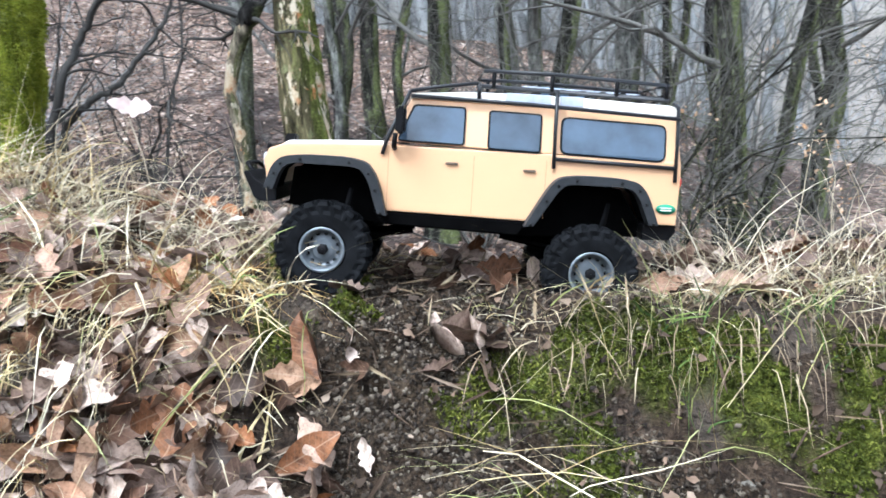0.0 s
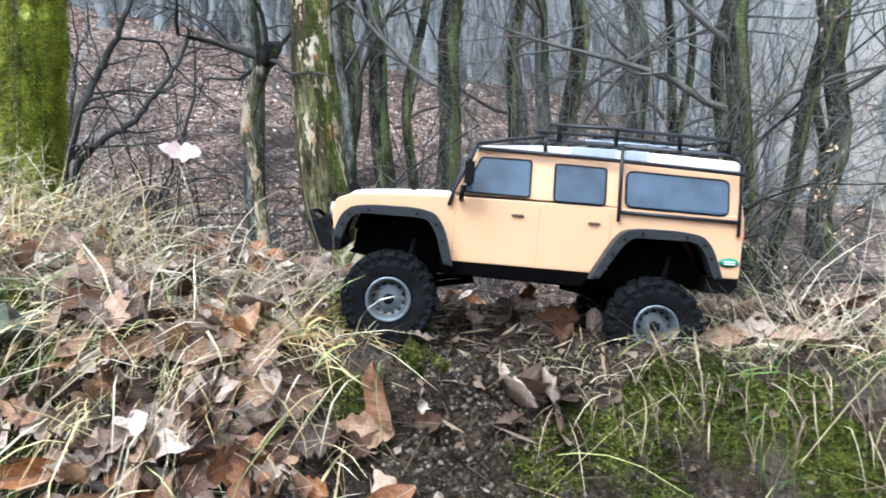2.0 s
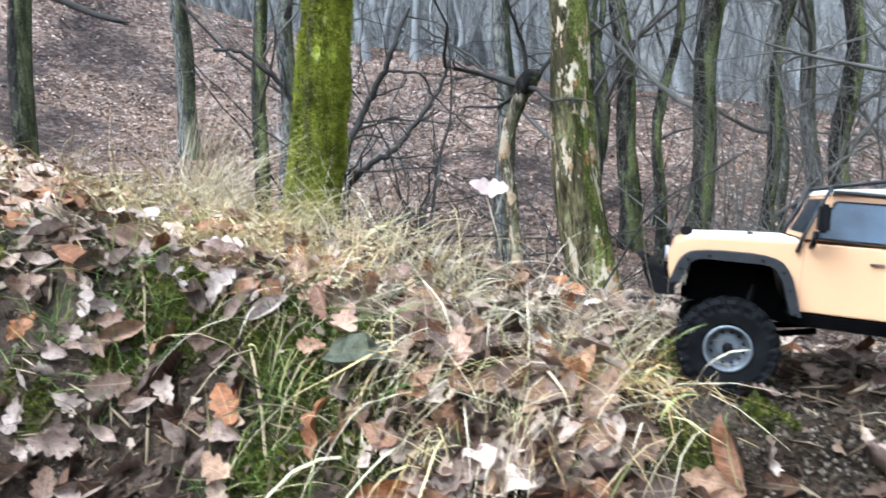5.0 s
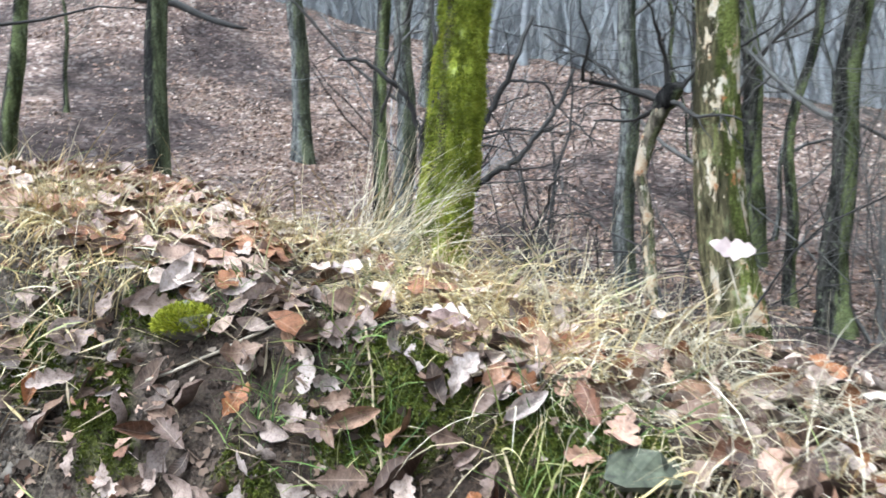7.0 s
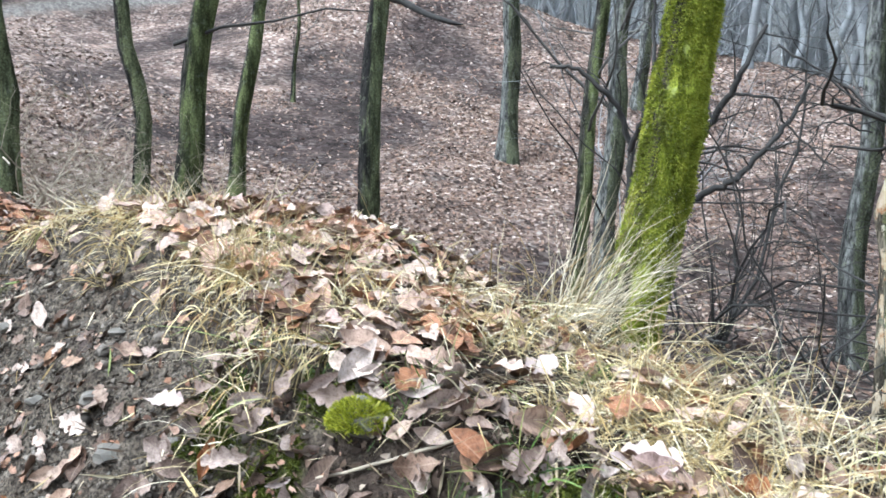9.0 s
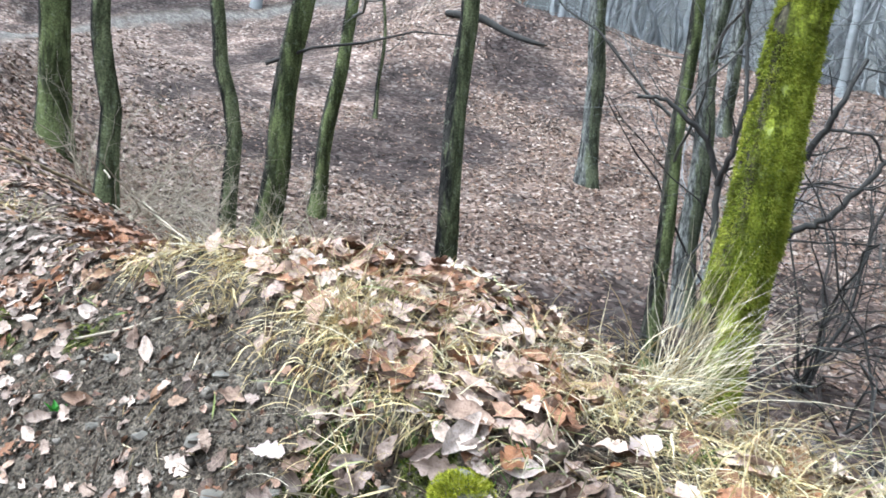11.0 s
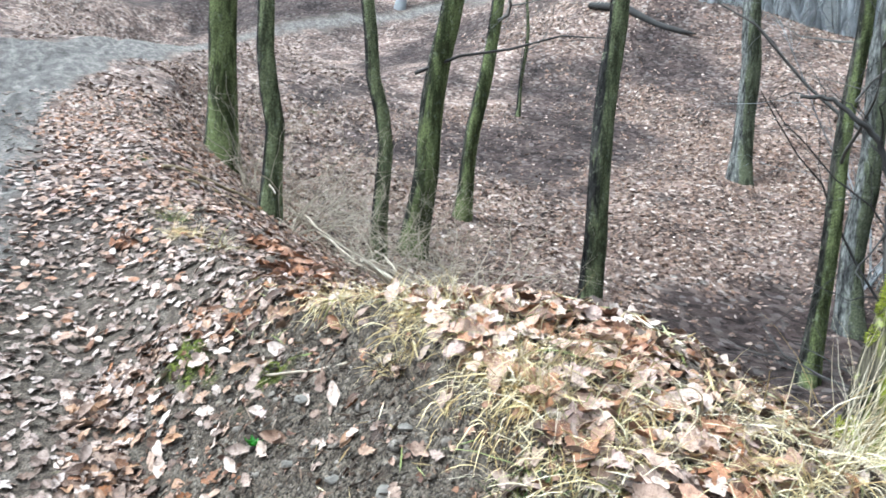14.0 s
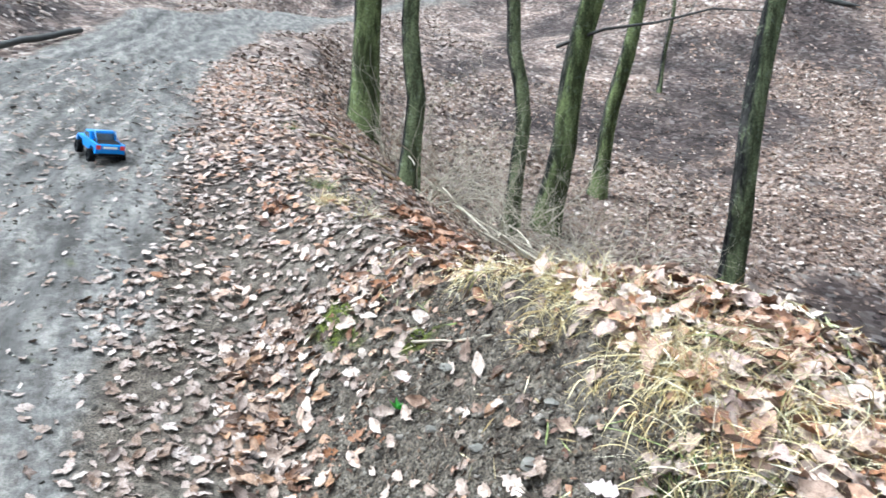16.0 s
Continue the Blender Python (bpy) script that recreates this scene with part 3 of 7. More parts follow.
def hill_litter(x, y):
    """How thick leaves lie on the slopes round the gully; bare dark soil shows between."""
    m = 0.8 + 1.2 * fbm(x, y, 2.9, 77) + 0.55 * fbm(x, y, 0.55, 74)
    for px, py, r in ((-14.6, 9.2, 1.7), (-12.4, 10.9, 1.3), (-10.0, 12.2, 1.6), (-16.0, 13.5, 1.3), (-12.8, 7.8, 1.2), (-7.4, 7.3, 1.4), (-5.0, 6.0, 1.2), (-17.6, 10.2, 1.5), (-30.0, 3.0, 2.2), (-30.2, 7.0, 2.2), (-30.0, 11.0, 2.2), (-17.5, 5.0, 0.9)):
        m = m - 0.8 * np.exp(-(((x - px) / (1.3 * r)) ** 2 + ((y - py) / r) ** 2)) * (0.8 + 0.5 * fbm(x, y, 0.9, 78))
    return np.clip(m, 0.08, 1)


gx = graded(-3.3, 0.85, 0.013, (-75, 75), 1.05)
gx = np.sort(np.concatenate([gx[(gx > -3.3) | (gx < -30)], np.arange(-30, -12.01, 0.3), np.arange(-12, -3.31, 0.055), gx[(gx > -0.95) & (gx < 0.7)] + 0.0065, gx[(gx > -0.45) & (gx < 0.6)] + 0.00325, gx[(gx > -0.45) & (gx < 0.6)] + 0.00975]))
gy = graded(0.3, 1.7, 0.013, (-60, 85), 1.05)
gy = np.sort(np.concatenate([gy[(gy > 0.29) | (gy < -2.8)], np.arange(-2.8, 0.28, 0.04), gy[(gy > 0.6) & (gy < 1.1)] + 0.0065, gy[(gy > 0.74) & (gy < 1.04)] + 0.00325, gy[(gy > 0.74) & (gy < 1.04)] + 0.00975]))
GX, GY = np.meshgrid(gx, gy)
gv = np.stack([GX.ravel(), GY.ravel(), land(GX, GY).ravel()], -1)
nx_, ny_ = len(gx), len(gy)
gi = np.arange(nx_ * ny_).reshape(ny_, nx_)
gf = np.stack([gi[:-1, :-1], gi[:-1, 1:], gi[1:, 1:], gi[1:, :-1]], -1).reshape(-1, 4)
fx, fy = GX.ravel(), GY.ravel()
pm = path_mask(fx, fy)
far_litter = np.clip(1 - soil_mask(fx, fy), 0, 1) * (0.12 + 0.88 * step(2.4, 5.0, np.hypot(fx + 1.2, fy - 0.6)))
ground = new("ground", mesh_np("ground", gv, gf, M_GROUND, True, {"moss": moss_mask(fx, fy), "litter": far_litter * (1 - pm), "path": pm, "rut": rut_mask(fx, fy), "bare": np.clip(1.15 - 1.3 * hill_litter(fx, fy), 0, 1), "dry": 0.8 * step(-1.0, -1.7, fx)}))
tagged(ground, "leaf-strewn brown woodland ground with a muddy track and bank", "ground", kind="structure")

# glowing sheet behind the trees, with the misty distance painted on it
bd_a = np.radians(np.linspace(-75, 125, 60))
bd_v = np.concatenate([np.stack([-78 * np.sin(bd_a), 78 * np.cos(bd_a), np.full(60, h)], -1) for h in (-12.0, 60.0)])
bd_i = np.arange(59)
M_BACK, _bn, _bl, _bb = node_mat("glowing_misty_distance", 1.0, 0.0)
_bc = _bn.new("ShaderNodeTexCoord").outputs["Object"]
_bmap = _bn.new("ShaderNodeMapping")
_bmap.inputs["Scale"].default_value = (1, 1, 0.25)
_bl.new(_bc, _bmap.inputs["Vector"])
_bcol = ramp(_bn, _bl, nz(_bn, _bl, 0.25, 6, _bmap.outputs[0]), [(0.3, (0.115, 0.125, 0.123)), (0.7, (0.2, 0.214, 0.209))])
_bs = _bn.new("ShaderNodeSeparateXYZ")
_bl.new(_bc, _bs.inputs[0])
# the glow grows towards the low side, as brighter mist would
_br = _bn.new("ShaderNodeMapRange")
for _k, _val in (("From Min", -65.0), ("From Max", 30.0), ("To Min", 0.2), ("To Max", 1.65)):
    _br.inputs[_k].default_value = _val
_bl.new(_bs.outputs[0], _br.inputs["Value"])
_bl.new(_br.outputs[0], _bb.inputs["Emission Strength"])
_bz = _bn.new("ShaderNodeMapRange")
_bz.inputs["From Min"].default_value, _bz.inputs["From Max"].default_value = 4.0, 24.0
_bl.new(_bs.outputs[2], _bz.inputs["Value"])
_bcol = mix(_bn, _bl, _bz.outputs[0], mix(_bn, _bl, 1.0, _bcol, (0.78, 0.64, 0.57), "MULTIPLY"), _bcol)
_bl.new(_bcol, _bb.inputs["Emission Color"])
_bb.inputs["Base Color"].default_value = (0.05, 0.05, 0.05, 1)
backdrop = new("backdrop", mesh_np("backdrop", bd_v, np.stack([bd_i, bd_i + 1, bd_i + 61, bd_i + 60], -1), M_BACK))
tagged(backdrop, "glowing backdrop painted with pale grey mist and distant woods", "backdrop", kind="structure")


# ---- trees ----
def tube(pts, radii, sides):
    """A tapered tube along a line: vertices and quads."""
    pts, radii = np.asarray(pts, float), np.asarray(radii, float)
    t = np.gradient(pts, axis=0)
    t /= np.linalg.norm(t, axis=1, keepdims=True) + 1e-9
    ref = np.array([1.0, 0, 0]) if abs(t[0][0]) < 0.8 else np.array([0, 1.0, 0])
    u = np.cross(t, ref)
    u /= np.linalg.norm(u, axis=1, keepdims=True) + 1e-9
    w = np.cross(t, u)
    a = np.arange(sides) * 2 * np.pi / sides
    v = pts[:, None] + radii[:, None, None] * (np.cos(a)[None, :, None] * u[:, None] + np.sin(a)[None, :, None] * w[:, None])
    n = len(pts)
    i = np.arange(n * sides).reshape(n, sides)
    j = np.roll(i, -1, axis=1)
    return v.reshape(-1, 3), np.stack([i[:-1], j[:-1], j[1:], i[1:]], -1).reshape(-1, 4)


def joined(pieces):
    vs, fs, o = [], [], 0
    for v, f in pieces:
        vs.append(v)
        fs.append(f + o)
        o += len(v)
    return np.concatenate(vs), np.concatenate(fs)


def unit(v):
    return v / (np.linalg.norm(v) + 1e-9)


def branch(r, start, d, length, radius, n=6, wander=0.25, sag=0.0):
    pts, d = [start], unit(d)
    for _ in range(n):
        d = unit(d + r.normal(0, wander, 3) * 0.5 + np.array([0, 0, sag]))
        pts.append(pts[-1] + d * length / n)
    return np.array(pts), radius * np.linspace(1, 0.25, n + 1)


def tree_arrays(seed, height, r0, lean=(0, 0), wave=0.12, limbs=10, low=0.15, spread=1.0, twigs=4, rise=0.5, kink=(), subs=5, knobs=0.1):
    """Trunk and crown of a bare tree that stands at the origin."""
    r = np.random.default_rng(seed)
    n = 26
    zz = np.concatenate([[-0.4, -0.1], np.linspace(0.02, 1, n - 2) ** 1.25 * height])
    ph = r.uniform(0, 6.28, 4)
    ox = lean[0] * zz + wave * (np.sin(zz * 1.1 + ph[0]) - np.sin(ph[0])) + 0.75 * wave * np.sin(zz * 2.7 + ph[1]) * np.clip(zz, 0, 1)
    oy = lean[1] * zz + wave * (np.sin(zz * 0.9 + ph[2]) - np.sin(ph[2])) + 0.75 * wave * np.sin(zz * 2.3 + ph[3]) * np.clip(zz, 0, 1)
    for h, kx, ky in kink:
        ox, oy = ox + kx * np.maximum(zz - h, 0), oy + ky * np.maximum(zz - h, 0)
    pts = np.stack([ox, oy, zz], -1)
    rad = r0 * (1 - 0.75 * np.clip(zz / height, 0, 1)) * (1 + 0.45 * np.exp(-np.maximum(zz, 0) / 0.22))
    tv, tf = tube(pts, rad, 14)
    ctr = np.repeat(pts, 14, axis=0)
    off = tv - ctr
    ang = np.arctan2(off[:, 1], off[:, 0])
    k = 1 + knobs * (np.sin(3 * ang + 2 * ctr[:, 2] + ph[0]) + vnoise(ang * 3, ctr[:, 2], 0.5, seed) + 0.8 * np.exp(-np.maximum(ctr[:, 2], 0) / 0.2) * np.sin(5 * ang + ph[1]))
    tv = ctr + off * k[:, None]
    pieces = []
    for i in range(limbs):
        h = height * (low + (0.95 - low) * (i + r.uniform(0, 1)) / max(limbs, 1)) ** 1.1
        s = np.array([np.interp(h, zz, ox), np.interp(h, zz, oy), h])
        a = r.uniform(0, 6.28)
        L = spread * height * 0.30 * (1 - 0.5 * h / height) * r.uniform(0.6, 1.3)
        rb = np.interp(h, zz, rad) * r.uniform(0.2, 0.42)
        p, q = branch(r, s, np.array([np.cos(a), np.sin(a), rise + r.uniform(-0.3, 0.4)]), L, rb, 7, 0.35, 0.04)
        pieces.append(tube(p, q, 5))
        for _ in range(subs):
            j = r.integers(2, 8)
            d2 = unit(p[min(j, 7)] - p[j - 1]) + r.normal(0, 0.55, 3)
            p2, q2 = branch(r, p[j], d2, L * r.uniform(0.25, 0.6), q[j] * 0.6, 5, 0.4, 0.02)
            pieces.append(tube(p2, q2, 4))
            for _ in range(twigs):
                j2 = r.integers(1, 6)
                p3, q3 = branch(r, p2[j2], unit(p2[j2] - p2[j2 - 1]) + r.normal(0, 0.6, 3), L * r.uniform(0.12, 0.35), max(q2[j2] * 0.6, 0.0025), 4, 0.45)
                pieces.append(tube(p3, np.maximum(q3, 0.0015), 3))
    return (tv, tf), (joined(pieces) if pieces else None)


def tree(name, label, at, seed, height, r0, bark, twig=None, group="", sink=0.05, **kw):
    trunk, crown = tree_arrays(seed, height, r0, **kw)
    ob = empty(name, Matrix.Translation((at[0], at[1], float(land(at[0], at[1], False)) - sink)))
    t = new("trunk", mesh_np("trunk", *trunk, bark, True))
    t.parent = ob
    if crown:
        c = new("crown", mesh_np("crown", *crown, twig or M_TWIG, True))
        c.parent = ob
    tagged(ob, label, "tree", group)
    return ob


def polar(az, d, eye=(-0.44, 0.06)):
    a = radians(az)
    return eye[0] - d * math.sin(a), eye[1] + d * math.cos(a)


E0 = (0.17, 0.05)
E16 = (-0.448, -0.059)
# trees that can be told apart, beyond the ridge
moss_tree = tree("mossy_tree", "leaning tree trunk covered in bright green moss", (-3.257, 3.86), 11, 8.5, 0.187, M_BARK_MOSSY, M_TWIG, lean=(0.15, 0.10), wave=0.06, limbs=4, low=0.55, sink=0.1, knobs=0.1)
tree("dead_tree", "dead tree with peeling bark and bare pale wood", (-1.55, 5.1), 12, 7.5, 0.182, M_BARK_PEEL, M_TWIG, lean=(-0.05, 0.0), wave=0.04, limbs=3, low=0.55, sink=0.1, knobs=0.13)
tree("tree", "dark wet trunk with pale lichen on its far side", polar(53.4, 8.0, E16), 21, 11, 0.118, M_BARK_DARK, lean=(-0.02, -0.03), wave=0.07, limbs=8, low=0.3)
tree("tree", "straight grey trunk on the far slope", polar(44.5, 15.2), 22, 13, 0.18, M_BARK_GREY, lean=(0.0, 0.03), wave=0.05, limbs=9, low=0.3)
tree("tree", "slim grey-green trunk beside the mossy tree", polar(39.5, 8.0), 23, 9, 0.09, M_BARK_GREEN, lean=(-0.02, 0.1), wave=0.04, limbs=8, low=0.2)
tree("tree", "dim trunk low in the gully", polar(37.2, 10), 24, 10, 0.14, M_BARK_GREY, lean=(0.0, 0.06), wave=0.04, limbs=8, low=0.2)
tree("tree", "thick trunk with dark bark and green algae", polar(79.7, 9.4, E16), 25, 12, 0.165, M_BARK_GREEN, lean=(0.0, 0.0), wave=0.02, limbs=6, low=0.4)
tree("tree", "slim dark trunk at the edge of the slope", polar(76.3, 7.1, E16), 26, 9, 0.085, M_BARK_DARK, lean=(0.0, 0.03), wave=0.015, limbs=5, low=0.4, kink=((0.95, -0.09, -0.38), (1.25, 0.09, 0.36)))
tree("tree", "crooked dark trunk that bends below its fork", polar(68.9, 8.6, E16), 27, 10, 0.088, M_BARK_DARK, lean=(0.01, 0.07), wave=0.02, limbs=7, low=0.3, kink=((1.4, -0.12, -0.38), (2.0, 0.07, 0.2)))
cluster_tree = tree("tree", "leaning trunk with green algae in a cluster", polar(66.3, 9.1, E16), 28, 11, 0.15, M_BARK_GREEN, lean=(0.01, 0.07), wave=0.05, limbs=7, low=0.3)
tree("tree", "pale slim leaning trunk on the slope", polar(62.9, 11.2, E16), 29, 10, 0.11, M_BARK_GREEN, lean=(0.02, 0.13), wave=0.06, limbs=6, low=0.3)
tree("sapling", "thin bare sapling on leaf litter", polar(59.4, 18, E16), 30, 5.5, 0.05, M_BARK_DARK, lean=(0.0, 0.06), wave=0.05, limbs=8, low=0.15)
tree("tree", "straight green-grey trunk behind the dead tree", polar(16.2, 12.2, E0), 31, 12, 0.16, M_BARK_GREEN, lean=(-0.03, 0.02), wave=0.05, limbs=9, low=0.25)
tree("tree", "slim trunk between larger trees", polar(18.6, 11, E0), 32, 10, 0.085, M_BARK_GREY, lean=(0.05, 0.02), wave=0.07, limbs=9, low=0.2)
tree("tree", "mossy leaning trunk with a green base", polar(11.8, 9.2, E0), 33, 10, 0.15, M_BARK_GREEN, lean=(0.06, 0.02), wave=0.06, limbs=8, low=0.2)
tree("tree", "grey trunk in the middle of the wood", polar(4.6, 12, E0), 34, 12, 0.12, M_BARK_GREY, lean=(0.0, 0.0), wave=0.05, limbs=10, low=0.2)
tree("tree", "leaning grey-green trunk with many fine branches", polar(7.6, 10, E0), 35, 10, 0.08, M_BARK_GREEN, lean=(0.12, 0.0), wave=0.08, limbs=12, low=0.12)
tree("tree", "forked trunk with green algae", polar(-8.6, 8.6, E0), 36, 10, 0.14, M_BARK_GREEN, lean=(0.0, 0.0), wave=0.03, limbs=9, low=0.2)
tree("tree", "second stem of the forked tree leaning away", polar(-9.3, 8.7, E0), 37, 10, 0.08, M_BARK_GREEN, lean=(0.18, 0.0), wave=0.05, limbs=9, low=0.2)
tree("tree", "grey trunk behind the broken snag", polar(24.8, 9, E0), 38, 11, 0.12, M_BARK_GREY, lean=(0.0, 0.0), wave=0.05, limbs=8, low=0.25)
tree("tree", "leaning branchy stem on the low side", polar(-17.5, 6.5, E0), 40, 7, 0.06, M_BARK_GREY, lean=(0.45, 0.1), wave=0.08, limbs=10, low=0.15)

# a long dead branch that reaches out over the gully
_base = cluster_tree.matrix_world.translation
_bp = [np.array([*polar(az, d, E16), z]) - np.array(_base) for az, d, z in ((66.6, 9.1, 2.0), (63.5, 9.0, 2.2), (60, 8.9, 2.28), (56.5, 8.8, 2.42), (52.5, 8.6, 2.36))]
_o = new("dead_branch", mesh_np("dead_branch", *tube(_bp, [0.022, 0.017, 0.014, 0.01, 0.005], 6), M_TWIG_DARK, True))
_o.parent = cluster_tree

# the broken snag
snag = empty("broken_snag", Matrix.Translation((-2.17, 5.12, float(land(-2.17, 5.12, False)) - 0.1)))
_top = 0.98 - snag.matrix_world.translation.z
_p = np.array([[0.0, 0, -0.3], [-0.01, 0, 0.3], [-0.05, 0, _top - 0.7], [-0.1, 0, _top - 0.45], [-0.03, 0, _top - 0.2], [0.07, 0, _top], [0.1, 0.01, _top + 0.06]])
_v, _f = tube(_p, [0.06, 0.052, 0.042, 0.042, 0.05, 0.056, 0.04], 9)
_o = new("trunk", mesh_np("trunk", _v, _f, M_BARK_SNAG, True))
_o.parent = snag
_v, _f = tube(np.array([_p[-2] - np.array([0.04, 0, 0.03]), _p[-2] + np.array([0.02, 0, 0.03]), _p[-1] + np.array([0.03, 0, 0.03]), _p[-1] + np.array([0.09, 0, 0.05])]), [0.05, 0.074, 0.066, 0.03], 9)
_o = new("broken_end", mesh_np("broken_end", _v, _f, M_BARK_DARK, True))
_o.parent = snag
_sr = np.random.default_rng(61)
for _k, (_dx, _dz, _ln) in enumerate(((-0.9, 0.25, 1.5), (-0.8, 0.6, 1.1), (0.6, 0.5, 0.9), (0.9, -0.1, 0.7), (-0.7, -0.3, 0.9), (0.25, 1.0, 0.9))):
    _bp2, _br2 = branch(_sr, _p[-2] + np.array([0, 0, 0.02]), np.array([_dx, 0.15 * (_k % 3 - 1), _dz]), _ln, 0.019, 9, 0.5, -0.05)
    _tw = [tube(_bp2, _br2, 6)]
    for _ in range(5):
        _j = _sr.integers(2, 9)
        _q1, _q2 = branch(_sr, _bp2[_j], unit(_bp2[_j] - _bp2[_j - 1]) + _sr.normal(0, 0.8, 3), _ln * _sr.uniform(0.2, 0.5), 0.006, 5, 0.5, -0.06)
        _tw.append(tube(_q1, _q2, 4))
    _o = new("dead_branch", mesh_np("dead_branch", *joined(_tw), M_TWIG_DARK, True))
    _o.parent = snag
tagged(snag, "broken dead snag with a crooked splintered top", "tree")

# woods further off: a few kinds, many copies
KINDS = []
for k, (bark, h, rr, lm, lw) in enumerate(((M_BARK_GREY, 13, 0.15, 10, 0.12), (M_BARK_GREEN, 12, 0.12, 10, 0.1), (M_BARK_DARK, 11, 0.10, 10, 0.1), (M_BARK_GREEN, 14, 0.2, 10, 0.2),
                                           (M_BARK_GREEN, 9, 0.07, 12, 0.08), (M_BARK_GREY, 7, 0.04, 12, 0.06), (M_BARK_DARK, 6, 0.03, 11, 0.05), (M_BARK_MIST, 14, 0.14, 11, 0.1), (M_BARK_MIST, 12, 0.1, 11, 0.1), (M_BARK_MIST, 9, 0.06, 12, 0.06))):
    KINDS.append((bark, h, rr, lm, lw))
wood_rng = np.random.default_rng(99)
first = {}
placed = [(-2.98, 4.05), (-1.83, 5.1)]
made = 0
for _ in range(4000):
    if made >= 140:
        break
    az = wood_rng.uniform(-32, 78)
    d = 9 + 45 * wood_rng.uniform(0, 1) ** 1.1
    x, y = polar(az, d, (0, 0))
    if y < 4.5 or (az > 20 and d < 17) or (az > 38 and d < 24) or (az > 52 and d < 30) or path_mask(x, y) > 0.05:
        continue
    if az < -10 and wood_rng.uniform(0, 1) < 0.6:
        continue
    if any((x - a) ** 2 + (y - b) ** 2 < (0.8 + 0.02 * d) ** 2 for a, b in placed):
        continue
    placed.append((x, y))
    k = int(wood_rng.integers(0, 7)) if d < 18 + 6 * wood_rng.uniform(0, 1) else int(wood_rng.integers(6, 10))
    z = float(land(x, y, False)) - 0.08
    m = Matrix.Translation((x, y, z)) @ Matrix.Rotation(wood_rng.uniform(0, 6.28), 4, "Z") @ Matrix.Scale(wood_rng.uniform(0.8, 1.2), 4)
    if k not in first:
        bark, h, rr, lm, lw = KINDS[k]
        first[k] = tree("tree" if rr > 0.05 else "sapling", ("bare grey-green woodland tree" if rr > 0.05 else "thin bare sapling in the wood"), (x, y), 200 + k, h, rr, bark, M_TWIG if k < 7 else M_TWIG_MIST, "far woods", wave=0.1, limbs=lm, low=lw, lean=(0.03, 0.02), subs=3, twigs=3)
    else:
        copy_thing(first[k], m)
    made += 1


# thin trees in the mist behind the hill's shoulder
misty = []
for k in range(190):
    az = -28 + 75 * wood_rng.uniform(0, 1)
    x, y = polar(az, wood_rng.uniform(24 if az < 12 else 27, 46), (0, 0))
    if path_mask(x, y) > 0.05 or (az < -9 and k % 4):
        continue
    m = Matrix.Translation((x, y, float(land(x, y, False)) - 0.1)) @ Matrix.Rotation(wood_rng.uniform(0, 6.28), 4, "Z") @ Matrix.Scale(wood_rng.uniform(0.9, 1.3), 4)
    if len(misty) < 3:
        n = len(misty)
        misty.append(tree("tree", "thin bare tree with the mist's haze put into its bark", (x, y), 240 + n, (15, 13, 12)[n], (0.15, 0.11, 0.08)[n], M_BARK_MIST, M_TWIG_MIST, "far woods", wave=0.16, limbs=13, low=0.08, subs=4, twigs=3, rise=0.9))
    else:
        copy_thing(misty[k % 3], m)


def shrub(name, label, at, seed, stems, length, radius, spread, mat, up=1.0, toward=(0, 0), subs=5, twigs=3, sag=-0.02, wander=0.32, leaves=0):
    r = np.random.default_rng(seed)
    ob = empty(name, Matrix.Translation((at[0], at[1], float(land(at[0], at[1], False)))))
    twigset = []
    for _ in range(stems):
        a = r.uniform(0, 6.28)
        d = np.array([np.cos(a) * spread + toward[0], np.sin(a) * spread + toward[1], up])
        p, q = branch(r, np.array([r.normal(0, 0.05), r.normal(0, 0.05), -0.08]), d, length * r.uniform(0.6, 1.15), radius * r.uniform(0.6, 1.2), 9, wander, sag)
        s = new("stem", mesh_np("stem", *tube(p, q, 5), mat, True))
        s.parent = ob
        for _ in range(subs):
            j = r.integers(2, 9)
            p2, q2 = branch(r, p[j], unit(p[j] - p[j - 1]) + r.normal(0, 0.55, 3), length * r.uniform(0.2, 0.5), q[j] * 0.55, 6, 0.45, sag)
            twigset.append(tube(p2, q2, 4))
            for _ in range(twigs):
                j2 = r.integers(1, 7)
                p3, q3 = branch(r, p2[j2], unit(p2[j2] - p2[j2 - 1]) + r.normal(0, 0.7, 3), length * r.uniform(0.08, 0.25), max(q2[j2] * 0.6, 0.0015), 4, 0.5, sag)
                twigset.append(tube(p3, np.maximum(q3, 0.001), 3))
    t = new("branchwork", mesh_np("branchwork", *joined(twigset), mat, True))
    t.parent = ob
    t["kind"] = "stuff"
    if leaves:
        pts = np.concatenate([v for v, _ in twigset])
        c = pts[r.integers(0, len(pts), leaves // 9)].repeat(9, axis=0) + r.normal(0, 0.06, (leaves // 9 * 9, 3))
        e1, e2 = r.normal(0, 1, (2, len(c), 3))
        e1 /= np.linalg.norm(e1, axis=1, keepdims=True)
        e2 = np.cross(e1, e2)
        e2 /= np.linalg.norm(e2, axis=1, keepdims=True)
        h = r.uniform(0.012, 0.026, len(c))[:, None]
        q = np.stack([c - e1 * h, c + e2 * h * 0.5, c + e1 * h, c - e2 * h * 0.5 + np.array([0, 0, -0.008])], 1).reshape(-1, 3)
        lv = new("leaves", mesh_np("leaves", q, np.arange(len(q)).reshape(-1, 4), M_HANGING))
        lv.parent = ob
        lv["kind"] = "stuff"
        lv["label"] = "withered pale orange leaves"
    tagged(ob, label, "shrub")
    return ob


